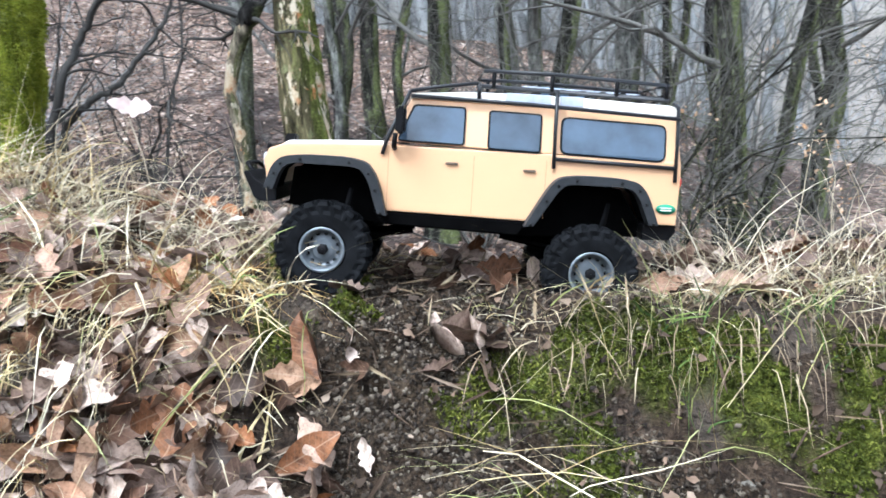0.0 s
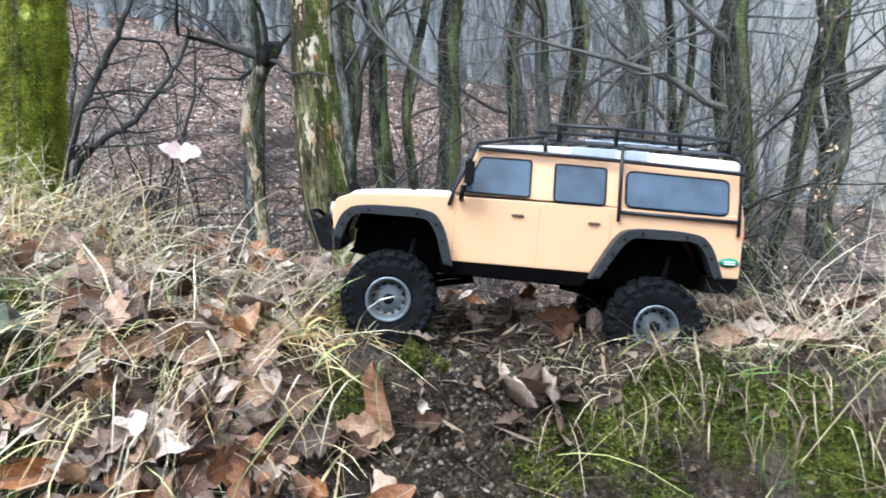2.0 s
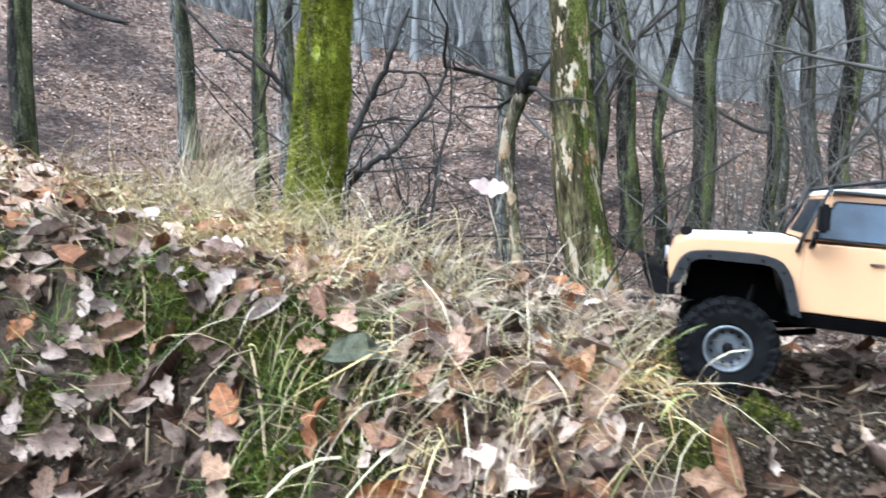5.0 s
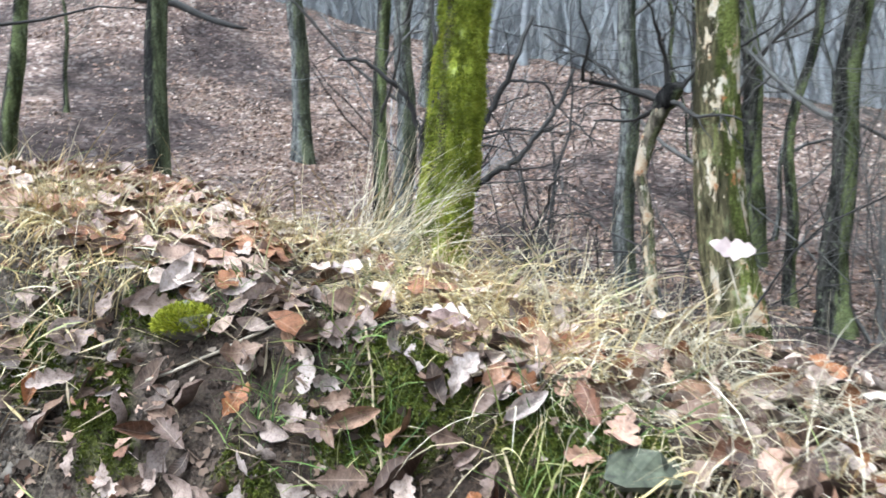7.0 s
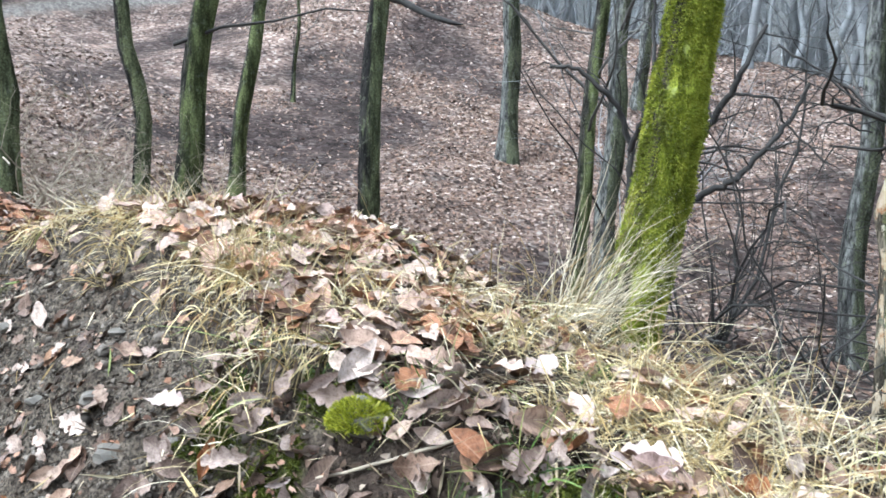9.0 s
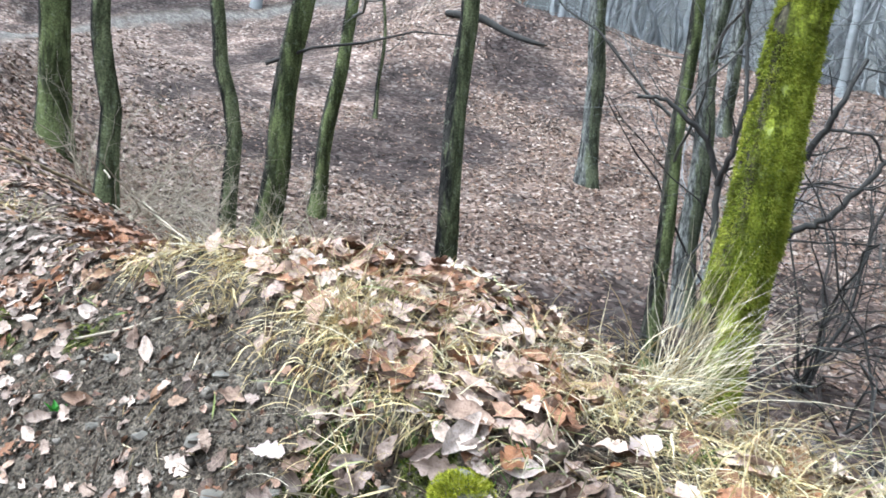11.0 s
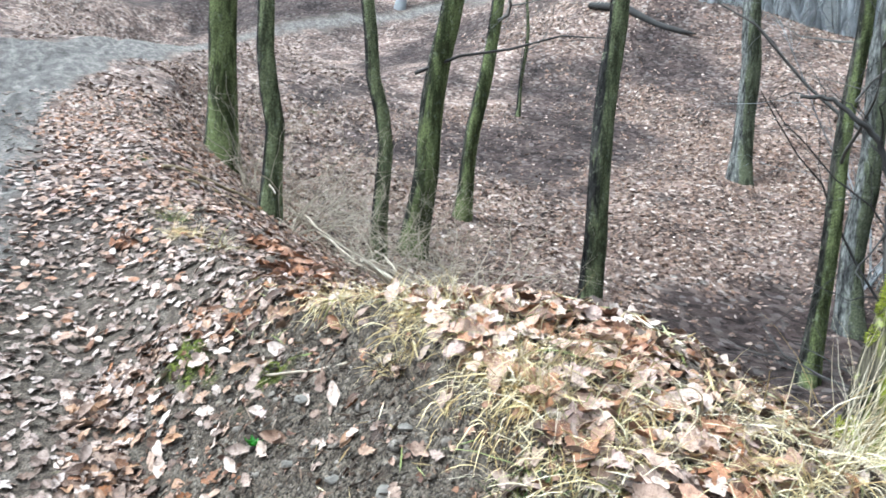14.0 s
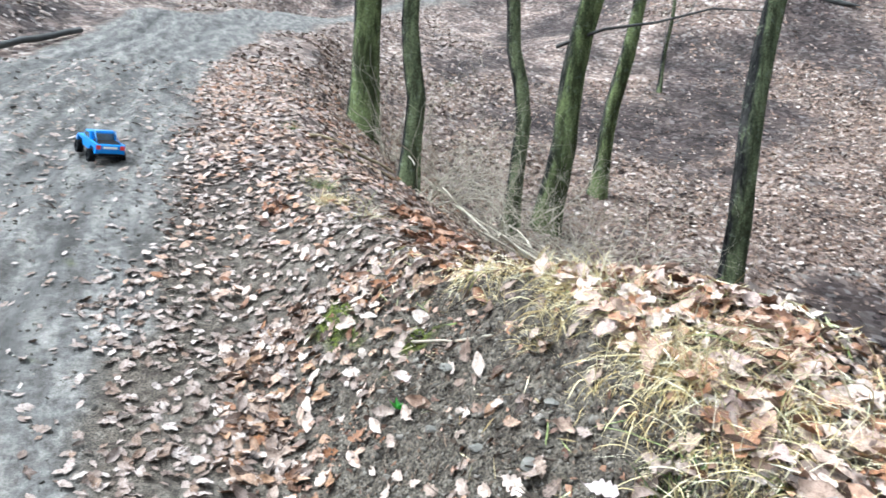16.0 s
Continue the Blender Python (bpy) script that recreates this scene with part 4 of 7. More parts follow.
for k, (az, d, n, ln, rad, tx) in enumerate(((33.5, 8.2, 3, 3.2, 0.016, 0.3), (31, 8.6, 3, 3.0, 0.015, 0.2), (28.5, 7.6, 3, 3.0, 0.016, 0.15), (25, 5.4, 7, 3.2, 0.017, 0.1), (21, 6.0, 6, 3.2, 0.016, 0.0), (31, 8.5, 8, 3.8, 0.02, 0.2))):
    shrub("thorn_bush", "dark leafless thorn bush with crooked drooping stems", polar(az, d, (-0.2, 0.05)), 301 + k, n, ln, rad, (0.3, 0.35, 0.4, 0.42, 0.42, 0.42)[k], M_TWIG_DARK, 0.9, (tx, 0), 5, 3, -0.03, 0.5)


def bush_of_stems(label, base, stems, seed, eye=(0.10, 0.03), d=8.0):
    """A thorn bush whose crooked stems run through a few bearings and heights; each stem also bears fine twigs."""
    r = np.random.default_rng(seed)
    foot = np.array([base[0], base[1], float(land(base[0], base[1], False)) - 0.1])
    ob = empty("thorn_bush", Matrix.Translation(foot))
    fine = []
    for rooted, rad, line in stems:
        p = np.array([[*polar(az, d + 0.15 * math.sin(7 * az), eye), z] for az, z in line]) - foot
        if rooted:
            p = np.concatenate([[[r.normal(0, 0.04), r.normal(0, 0.04), 0.0]], p])
        t = np.linspace(0, len(p) - 1, 5 * len(p))
        p = np.stack([np.interp(t, np.arange(len(p)), p[:, i]) for i in range(3)], -1)
        p[1:-1] = 0.25 * p[:-2] + 0.5 * p[1:-1] + 0.25 * p[2:]
        p += r.normal(0, 0.008, p.shape)
        q = rad * np.linspace(1, 0.4, len(p))
        s = new("stem", mesh_np("stem", *tube(p, q, 7), M_TWIG_DARK, True))
        s.parent = ob
        for _ in range(9):
            j = r.integers(3, len(p) - 1)
            p2, q2 = branch(r, p[j], unit(p[j] - p[j - 1]) + r.normal(0, 0.7, 3), r.uniform(0.3, 0.9), max(q[j] * 0.4, 0.004), 6, 0.5, -0.06)
            fine.append(tube(p2, q2, 4))
            for _ in range(3):
                j2 = r.integers(1, 6)
                p3, q3 = branch(r, p2[j2], unit(p2[j2] - p2[j2 - 1]) + r.normal(0, 0.8, 3), r.uniform(0.1, 0.4), 0.0025, 4, 0.5, -0.04)
                fine.append(tube(p3, np.maximum(q3, 0.0012), 3))
    t = new("branchwork", mesh_np("branchwork", *joined(fine), M_TWIG_DARK, True))
    t.parent = ob
    t["kind"] = "stuff"
    return tagged(ob, label, "shrub")


bush_of_stems("dark thorn bush with thick arching stems in the gully", polar(36.9, 8.0, (0.10, 0.03)),
              ((True, 0.05, ((36.8, 0.24), (35.6, 0.76), (34.2, 1.13), (32.8, 1.48), (32.0, 1.67), (30.8, 2.1))), (True, 0.04, ((36.1, 0.34), (33.8, 0.61), (32.1, 0.72), (30.2, 1.04), (28.9, 1.29), (28.1, 1.57))),
               (False, 0.014, ((35.0, 0.99), (32.4, 1.02), (28.2, 0.95))), (False, 0.016, ((32.8, 1.46), (30.4, 1.46), (29.1, 1.19), (26.7, 0.85))), (False, 0.012, ((30.1, 1.88), (26.8, 1.6), (25.4, 1.38), (24.4, 1.18))),
               (False, 0.01, ((24.4, 1.15), (26.8, 1.23), (28.4, 1.13))), (True, 0.013, ((35.8, 0.51), (32.9, 0.51), (29.4, 0.53), (27.5, 0.35))), (False, 0.012, ((36.2, 0.6), (35.0, 1.4), (35.4, 2.1))), (False, 0.01, ((33.8, 1.2), (34.4, 1.7), (33.6, 2.3)))), 371)
bush_of_stems("slim dark forked thorn stem beside the mossy tree", (-4.77, 5.97),
              ((True, 0.04, ((38.4, 0.07), (38.8, 0.56), (38.8, 1.0), (39.6, 1.31), (40.8, 1.49), (42.6, 1.68), (44.3, 1.69))), (False, 0.03, ((38.8, 0.95), (38.2, 1.2), (37.6, 1.62), (37.7, 2.1), (38.3, 2.75))), (False, 0.02, ((37.6, 1.6), (36.2, 1.91), (35.2, 2.19), (34.0, 2.5), (33.4, 2.81)))), 372, (0.10, 0.03), 7.68)
shrub("bare_bush", "bare bush with a fan of arching grey stems", polar(-4, 7.5, E0), 324, 7, 4.6, 0.017, 0.4, M_BARK_GREEN, 1.0, (0.4, 0), 9, 7, -0.015, 0.42)
shrub("bare_bush", "bare bush with withered orange leaves on its twigs", polar(-14, 7.0, E0), 325, 5, 4.2, 0.011, 0.5, M_TWIG, 0.9, (0.1, 0), 9, 6, -0.02, 0.45, 600)
shrub("bare_bush", "bare bush of fine branches beside the forked tree", polar(2, 8.2, E0), 326, 7, 4.4, 0.012, 0.4, M_TWIG, 1.0, (0.15, 0), 8, 7, 0.0, 0.42)
shrub("bare_bush", "young oak with a few withered leaves", polar(-18, 7.4, E0), 327, 4, 4.6, 0.015, 0.5, M_TWIG, 1.0, (-0.3, 0), 9, 6, -0.02, 0.45, 500)
shrub("bare_bush", "bare bush with many dark stems fanning to one side", polar(-1, 8.0, E0), 330, 9, 4.2, 0.018, 0.3, M_TWIG, 1.0, (0.5, 0), 9, 6, -0.015, 0.36)
shrub("bare_bush", "dark brush with long drooping twigs on the low side", polar(-11.5, 8.8, E0), 331, 8, 3.8, 0.014, 0.45, M_TWIG, 0.9, (0.35, 0), 9, 6, -0.03, 0.42, 250)
shrub("bare_bush", "fine grey brush in the gully", polar(9, 9.0, E0), 328, 14, 3.6, 0.014, 0.5, M_TWIG, 1.0, (0, 0), 8, 5, 0.0)
shrub("bare_bush", "fine grey-green brush between the slim trunks", polar(36.5, 11.5), 333, 9, 3.6, 0.012, 0.5, M_TWIG_MIST, 1.0, (0, 0), 9, 6, 0.0, 0.42)
shrub("bare_bush", "fine grey brush low in the wood", polar(-2, 10.5, E0), 329, 8, 4.0, 0.016, 0.5, M_TWIG, 1.0, (0, 0), 8, 5, 0.0)

# moss that stands off the bark of the leaning tree
_tv = np.array([v.co for v in next(c for c in moss_tree.children if c.name.startswith("trunk")).data.vertices]).reshape(-1, 14, 3)
_mr = np.random.default_rng(3)
_n = 150000
_i = _mr.integers(0, _tv.shape[0] - 1, _n * 2)
_j, _fu, _fv = _mr.integers(0, 14, _n * 2), _mr.uniform(0, 1, (_n * 2, 1)), _mr.uniform(0, 1, (_n * 2, 1))
_q0 = _tv[_i, _j] * (1 - _fu) + _tv[_i, (_j + 1) % 14] * _fu
_q1 = _tv[_i + 1, _j] * (1 - _fu) + _tv[_i + 1, (_j + 1) % 14] * _fu
_q = _q0 * (1 - _fv) + _q1 * _fv
_c = _tv[_i].mean(axis=1) * (1 - _fv) + _tv[_i + 1].mean(axis=1) * _fv
_ang = np.arctan2((_q - _c)[:, 1], (_q - _c)[:, 0])
_keep = (_q[:, 2] < 4.2) & (_q[:, 2] > 0) & (fbm(_ang * 0.22, _q[:, 2], 0.2, 5) + 0.10 * np.cos(_ang + 1.9) > 0.2 - 0.3 * step(0.7, 1.6, _q[:, 2]))
_q, _c = _q[_keep], _c[_keep]
_d = (_q - _c) / np.linalg.norm(_q - _c, axis=1, keepdims=True) + _mr.normal(0, 0.5, _q.shape) + np.array([0, 0, -0.35])
_s = np.cross(_d, _mr.normal(0, 1, _d.shape))
_s /= np.linalg.norm(_s, axis=1, keepdims=True)
_L = _mr.uniform(0.005, 0.018, (len(_q), 1))
_o = new("moss", mesh_np("moss", np.stack([_q - _s * 0.0022, _q + _s * 0.0022, _q + _d * _L + _s * 0.001, _q + _d * _L - _s * 0.001], 1).reshape(-1, 3), np.arange(4 * len(_q)).reshape(-1, 4), M_MOSS_BRIGHT))
_o.parent = moss_tree
_o["kind"], _o["label"] = "stuff", "shaggy bright green moss"


# ---- fallen leaves ----
def oak_leaf(seed, n=25, curl=0.62):
    """A lobed leaf along x, 1 long, curled: vertices, quads and places along and across it."""
    r = np.random.default_rng(seed)
    u = np.linspace(0, 1, n)
    w = 0.31 * np.sin(np.pi * np.clip((u - 0.1) * 1.1, 0, 0.985)) ** 0.7 * (0.62 + 0.5 * u)
    ph = r.uniform(-0.1, 0.1)
    lobes = r.integers(4, 6)
    sides = [w * (0.50 + 0.52 * np.abs(np.sin(np.pi * (u * lobes + ph + o))) ** 0.75) * (1 + 0.06 * np.sin(u * 9 + r.uniform(0, 6))) + 0.008 for o in (0.0, r.uniform(-0.2, 0.2))]
    return leaf_mesh(r, u, sides[0], sides[1], r.uniform(-0.1, 0.9), r.uniform(-0.7, 1.1), r.uniform(-0.9, 0.9), curl)


def oval_leaf(seed, n=10, curl=0.62):
    r = np.random.default_rng(seed)
    u = np.linspace(0, 1, n)
    w = 0.27 * np.sin(np.pi * np.clip(u, 0.02, 0.98)) ** 0.8 * r.uniform(0.94, 1.06, n)
    return leaf_mesh(r, u, w, w, r.uniform(0.1, 1.3), r.uniform(-0.6, 1.1), r.uniform(-0.9, 0.9), curl)


def leaf_mesh(r, u, wl, wr, fold, bend, twist, curl=0.62):
    fold, bend, twist = fold * curl, bend * curl * 1.1, twist * curl
    z0 = bend * (u - 0.5) ** 2 + 0.035 * np.sin(u * 8 + r.uniform(0, 6))
    rows, across = [], []
    for s, w in ((1, wl), (0, wl * 0), (-1, wr)):
        y = s * w * (1 - 0.25 * abs(fold) * abs(s))
        z = z0 + fold * w * 0.75 * abs(s) + twist * y * (u - 0.5) * 1.6 + 0.03 * abs(s) * np.sin(u * 15 + s * 2 + r.uniform(0, 6))
        rows.append(np.stack([u - 0.5, y, z], -1))
        across.append(s * w / 0.27)
    n = len(u)
    i = np.arange(3 * n).reshape(3, n)
    f = np.stack([i[:-1, :-1], i[:-1, 1:], i[1:, 1:], i[1:, :-1]], -1).reshape(-1, 4)
    return np.concatenate(rows), f, np.tile(u, 3), np.concatenate(across)


LEAVES = [oak_leaf(s) for s in range(9)] + [oval_leaf(s) for s in range(50, 56)]
CURLED = [oak_leaf(s, 25, 1.25) for s in range(9)] + [oval_leaf(s, 10, 1.2) for s in range(50, 56)]
LOW = []
for s in range(6):
    r = np.random.default_rng(900 + s)
    LOW.append((np.array([[-0.5, 0, 0.02], [-0.1, 0.27, r.uniform(0.0, 0.16)], [0.25, 0.2, r.uniform(0, 0.16)], [0.5, 0, r.uniform(0, 0.2)], [0.2, -0.22, r.uniform(0, 0.16)], [-0.15, -0.26, r.uniform(0, 0.16)]]),
                np.array([[0, 1, 2, 3], [0, 3, 4, 5]]), np.array([0, 0.4, 0.7, 1, 0.7, 0.4]), np.array([0, 1, 1, 0, -1, -1.0])))

FLAT = [(v * np.array([1, 1, 0.35]), f, u, a) for v, f, u, a in LOW]


def leaf_places(n, box, seed, mask=litter_mask, lift=0.004, tilt=0.35, size=(0.055, 0.105), power=1.0):
    """Places, turns and sizes for leaves in a stretch of ground."""
    r = np.random.default_rng(seed)
    x, y = r.uniform(box[0], box[1], n), r.uniform(box[2], box[3], n)
    keep = r.uniform(0, 1, n) < mask(x, y) ** power
    x, y = x[keep], y[keep]
    k = len(x)
    nrm = land_normal(x, y, 0.04) + r.normal(0, tilt, (k, 3)) * np.array([1, 1, 0.3])
    nrm /= np.linalg.norm(nrm, axis=1, keepdims=True)
    a = r.uniform(0, 6.283, k)
    t = np.stack([np.cos(a), np.sin(a), np.zeros(k)], -1)
    t -= nrm * np.sum(t * nrm, axis=1, keepdims=True)
    t /= np.linalg.norm(t, axis=1, keepdims=True)
    b = np.cross(nrm, t)
    s = r.uniform(*size, k)
    pos = np.stack([x, y, land(x, y)], -1) + nrm * (lift + 0.10 * s * r.uniform(0, 1, k))[:, None]
    return pos, np.stack([t, b, nrm], -1), s, r


def scatter(name, label, places, kinds, material, category="leaves", sizes=1.0, smooth=True):
    pos, rot, s, r = places
    which = r.integers(0, len(kinds), len(pos))
    vs, fs, lu, lv, o = [], [], [], [], 0
    for k, (v, f, u, a) in enumerate(kinds):
        sel = np.where(which == k)[0]
        if len(sel) == 0:
            continue
        w = np.einsum("nij,vj->nvi", rot[sel], v) * s[sel][:, None, None] * sizes + pos[sel][:, None]
        vs.append(w.reshape(-1, 3))
        fs.append((f[None] + (np.arange(len(sel)) * len(v))[:, None, None] + o).reshape(-1, 4))
        lu.append(np.tile(u, len(sel)))
        lv.append(np.tile(a, len(sel)))
        o += len(sel) * len(v)
    ob = new(name, mesh_np(name, np.concatenate(vs), np.concatenate(fs), material, smooth, {"along": np.concatenate(lu), "across": np.concatenate(lv)}))
    return tagged(ob, label, category, kind="stuff")


TORN = []
for s in range(8):
    r = np.random.default_rng(970 + s)
    a = np.sort(r.uniform(0, 2 * np.pi, 8))
    q = r.uniform(0.18, 0.52, 8)
    TORN.append((np.stack([q * np.cos(a), 0.7 * q * np.sin(a), r.uniform(0, 0.2, 8)], -1), np.array([[0, 1, 2, 3], [0, 3, 4, 5], [0, 5, 6, 7]]), np.full(8, 0.3), np.full(8, 0.5)))

# crumbs of soil and bits of rotten leaf
CLOD = []
for s in range(5):
    r = np.random.default_rng(950 + s)
    v = np.array([[x, y, z] for z in (-0.3, 0.35) for x, y in ((-0.5, -0.5), (0.5, -0.5), (0.5, 0.5), (-0.5, 0.5))]) * np.array([1, 0.7, 0.5]) + r.normal(0, 0.14, (8, 3))
    CLOD.append((v, np.array([[4, 5, 6, 7], [0, 1, 5, 4], [1, 2, 6, 5], [2, 3, 7, 6], [3, 0, 4, 7], [3, 2, 1, 0]]), np.zeros(8), np.zeros(8)))


scatter("fallen_leaves", "thick brown oak and beech leaves on the ridge", leaf_places(3000, (-1.6, 0.75, 0.42, 1.75), 1, size=(0.04, 0.085), tilt=0.95, lift=0.008, mask=lambda x, y: litter_mask(x, y) * (1 - 0.9 * step(0.1, 0.2, x) * step(1.08, 1.03, y)) * (0.55 + 0.2 * step(-1.0, -0.6, x)) * (1 - 0.5 * np.exp(-(((x + 0.34) / 0.2) ** 2 + ((y - 0.8) / 0.12) ** 2)))), CURLED, M_LITTER)
scatter("fallen_leaves", "heap of curled beige and rust oak leaves", leaf_places(240, (-0.56, -0.1, 0.70, 0.94), 31, size=(0.055, 0.098), tilt=0.9, lift=0.014, mask=lambda x, y: np.exp(-(((x + 0.34) / 0.17) ** 2 + ((y - 0.81) / 0.10) ** 2) ** 2) * (1 - 0.6 * moss_mask(x, y))), CURLED, M_LITTER)
scatter("fallen_leaves", "dry brown leaves on the rising bank", leaf_places(5200, (-3.4, -1.6, 0.0, 2.0), 2, size=(0.04, 0.08), tilt=0.38), LEAVES, M_LITTER)
scatter("fallen_leaves", "wet brown leaves beside the muddy track", leaf_places(46000, (-11, -1.0, -3.2, 2.6), 3, size=(0.04, 0.08), tilt=0.22, mask=lambda x, y: litter_mask(x, y) * np.where((x > -3.0) & (y > 0.0), 0, 1) * np.where((x > -5.2) & (y < 1.3), 0, 1)), FLAT + LOW[:3], M_LITTER_PALE)
scatter("fallen_leaves", "peach and pale leaves on the slope under the trees", leaf_places(18000, (-11, -3.6, -0.6, 2.6), 33, size=(0.035, 0.07), tilt=0.3, lift=0.014, mask=lambda x, y: litter_mask(x, y) * step(0.9, 1.4, y - path_y(x)) * (0.55 + 0.8 * fbm(x, y, 0.7, 67))), FLAT + LOW[:3], M_LITTER_WARM)
scatter("fallen_leaves", "flat wet leaves on the shoulder of the track", leaf_places(15500, (-5.2, -1.0, -2.6, 1.3), 10, size=(0.026, 0.066), tilt=0.22, mask=lambda x, y: litter_mask(x, y) * np.where((x > -3.0) & (y > 0.0), 0, 1)), LEAVES, M_LITTER_PALE)
scatter("mud_crumbs", "dark crumbs of mud on the track", leaf_places(6500, (-10, -1.5, -2.6, 0.6), 17, mask=lambda x, y: path_mask(x, y), lift=0.0, tilt=0.4, size=(0.004, 0.016)), CLOD, M_CRUMB, "soil", 1.0, False)
scatter("fallen_leaves", "brown leaf litter in the gully", leaf_places(105000, (-17, 4, 1.6, 13), 4, size=(0.045, 0.095), tilt=0.35, mask=hill_litter), LOW, M_LITTER_HILL)
scatter("fallen_leaves", "brown leaf litter on the far hillside", leaf_places(60000, (-24, 3, 11, 25), 5, size=(0.07, 0.13), tilt=0.35, mask=hill_litter), LOW, M_LITTER_HILL)
scatter("fallen_leaves", "brown leaves on the slope above the track", leaf_places(6000, (-22, -6, -7, -2.4), 9, size=(0.07, 0.12), tilt=0.3, mask=lambda x, y: (y < path_y(x) - 1.1) * 0.8), LOW, M_LITTER_PALE)
scatter("fallen_leaves", "brown leaves beside the far bend of the track", leaf_places(13000, (-27, -10, -0.8, 7), 22, size=(0.08, 0.14), tilt=0.35, mask=lambda x, y: (path_mask(x, y) < 0.05) * np.clip(0.75 + 0.8 * fbm(x, y, 2.0, 79), 0.1, 1) * hill_litter(x, y) ** 0.5), LOW, M_LITTER_PALE)
scatter("fallen_leaves", "sparse pale leaves on the track", leaf_places(1700, (-9, -2.0, -2.2, 0.4), 6, size=(0.02, 0.05), tilt=0.12, mask=lambda x, y: 0.6 + 0 * x), FLAT, M_LITTER_PALE)


def crumb_mask(x, y):
    return np.clip(0.25 + soil_mask(x, y), 0, 1)


scatter("soil_crumbs", "dark crumbs of soil on the worn bank", leaf_places(90000, (-1.3, 0.7, 0.55, 1.15), 11, mask=crumb_mask, lift=0.0, tilt=0.6, size=(0.0015, 0.0062), power=1.5), CLOD, M_CRUMB_DAMP, "soil", 1.0, False)
scatter("fallen_leaves", "warm brown curled oak leaves between moss and grass", leaf_places(90, (-0.98, -0.3, 0.66, 0.97), 41, size=(0.045, 0.08), tilt=0.6, lift=0.016, mask=lambda x, y: np.clip(0.5 + 0.9 * fbm(x, y, 0.14, 83), 0.05, 1) * (1 - 0.6 * step(-0.5, -0.58, x))), CURLED, M_LITTER_TAN)
scatter("soil_crumbs", "dark crumbs of soil on the bare bank", leaf_places(15000, (-3.4, -1.4, 0.2, 1.1), 12, mask=crumb_mask, lift=0.0, tilt=0.5, size=(0.003, 0.010), power=1.5), CLOD, M_CRUMB, "soil", 1.0, False)
scatter("leaf_scraps", "small dark torn scraps of rotten leaf", leaf_places(15000, (-3.4, 0.7, 0.3, 1.5), 13, mask=lambda x, y: 0.7 + 0 * x, tilt=0.6, size=(0.006, 0.024)), TORN, M_SCRAP)
scatter("leaf_scraps", "small torn brown bits of leaf on the bank", leaf_places(1500, (-1.7, -0.7, 0.5, 1.0), 23, mask=lambda x, y: 0.8 - 0.6 * moss_mask(x, y), tilt=0.7, size=(0.01, 0.032)), TORN, M_SCRAP)
scatter("leaf_scraps", "small brown and beige leaf fragments trodden into the soil", leaf_places(3600, (-3.4, -1.3, 0.1, 1.1), 43, mask=lambda x, y: np.clip(0.5 + 0.8 * fbm(x, y, 0.2, 85), 0.05, 1), tilt=0.6, size=(0.012, 0.036)), TORN, M_LITTER_TAN)
scatter("fallen_leaves", "curled brown leaves on the crumbling bank", leaf_places(300, (-1.65, -0.75, 0.52, 0.92), 27, mask=lambda x, y: 0.6 + 0 * x, tilt=0.8, size=(0.04, 0.085), lift=0.012), CURLED, M_LITTER_PALE)
scatter("fallen_leaves", "scattered leaves beside the track", leaf_places(3200, (-1.2, 5, -2.6, 0.45), 24, mask=lambda x, y: 0.15 + 0.6 * (path_mask(x, y) < 0.1), tilt=0.3, size=(0.05, 0.09)), LOW, M_LITTER_PALE)
scatter("fallen_leaves", "brown leaves on the uphill slope", leaf_places(9000, (-8, 8, -9, -2.9), 25, mask=lambda x, y: 0.8 * (path_mask(x, y) < 0.1), tilt=0.35, size=(0.06, 0.11)), LOW, M_LITTER)
scatter("fallen_leaves", "brown leaves on the low side of the ridge", leaf_places(5000, (0.7, 7, 0.4, 4), 26, mask=lambda x, y: 0.8 + 0 * x, tilt=0.35, size=(0.05, 0.1)), LOW, M_LITTER)
BIT = [(v * np.array([1, 0.07, 0.5]), f, u, a) for v, f, u, a in LOW]
scatter("straw_bits", "short bits of straw and twig on the bank", leaf_places(2300, (-1.6, 0.75, 0.5, 1.35), 14, mask=lambda x, y: 0.8 - 0.7 * step(-0.15, 0.0, x) * step(0.98, 0.92, y), tilt=0.5, lift=0.006, size=(0.02, 0.075)), BIT, M_ROOT)
scatter("twig_bits", "short dark bits of twig and root", leaf_places(5200, (-3.2, 0.75, 0.4, 1.35), 15, mask=lambda x, y: 0.7 + 0 * x, tilt=0.5, lift=0.004, size=(0.02, 0.07)), BIT, M_SCRAP)
scatter("straw_bits", "short bits of straw on the rising ridge", leaf_places(2600, (-3.3, -1.4, 0.5, 1.9), 16, mask=lambda x, y: 0.75 * (1 - 0.85 * soil_mask(x, y)), tilt=0.5, lift=0.006, size=(0.03, 0.09)), BIT, M_STRAW)


def near_spots(spots):
    return lambda x, y: np.clip(sum(np.exp(-(((x - a) / r) ** 2 + ((y - b) / s) ** 2)) for a, b, r, s in spots), 0, 1)


scatter("soil_clods", "loose grey-brown clods on the bare bank", leaf_places(1700, (-3.4, -1.35, 0.2, 0.95), 18, mask=lambda x, y: np.clip(soil_mask(x, y) - 0.1, 0, 1), lift=-0.003, tilt=0.5, size=(0.008, 0.024), power=1.3), CLOD, M_CRUMB, "soil", 1.0, False)
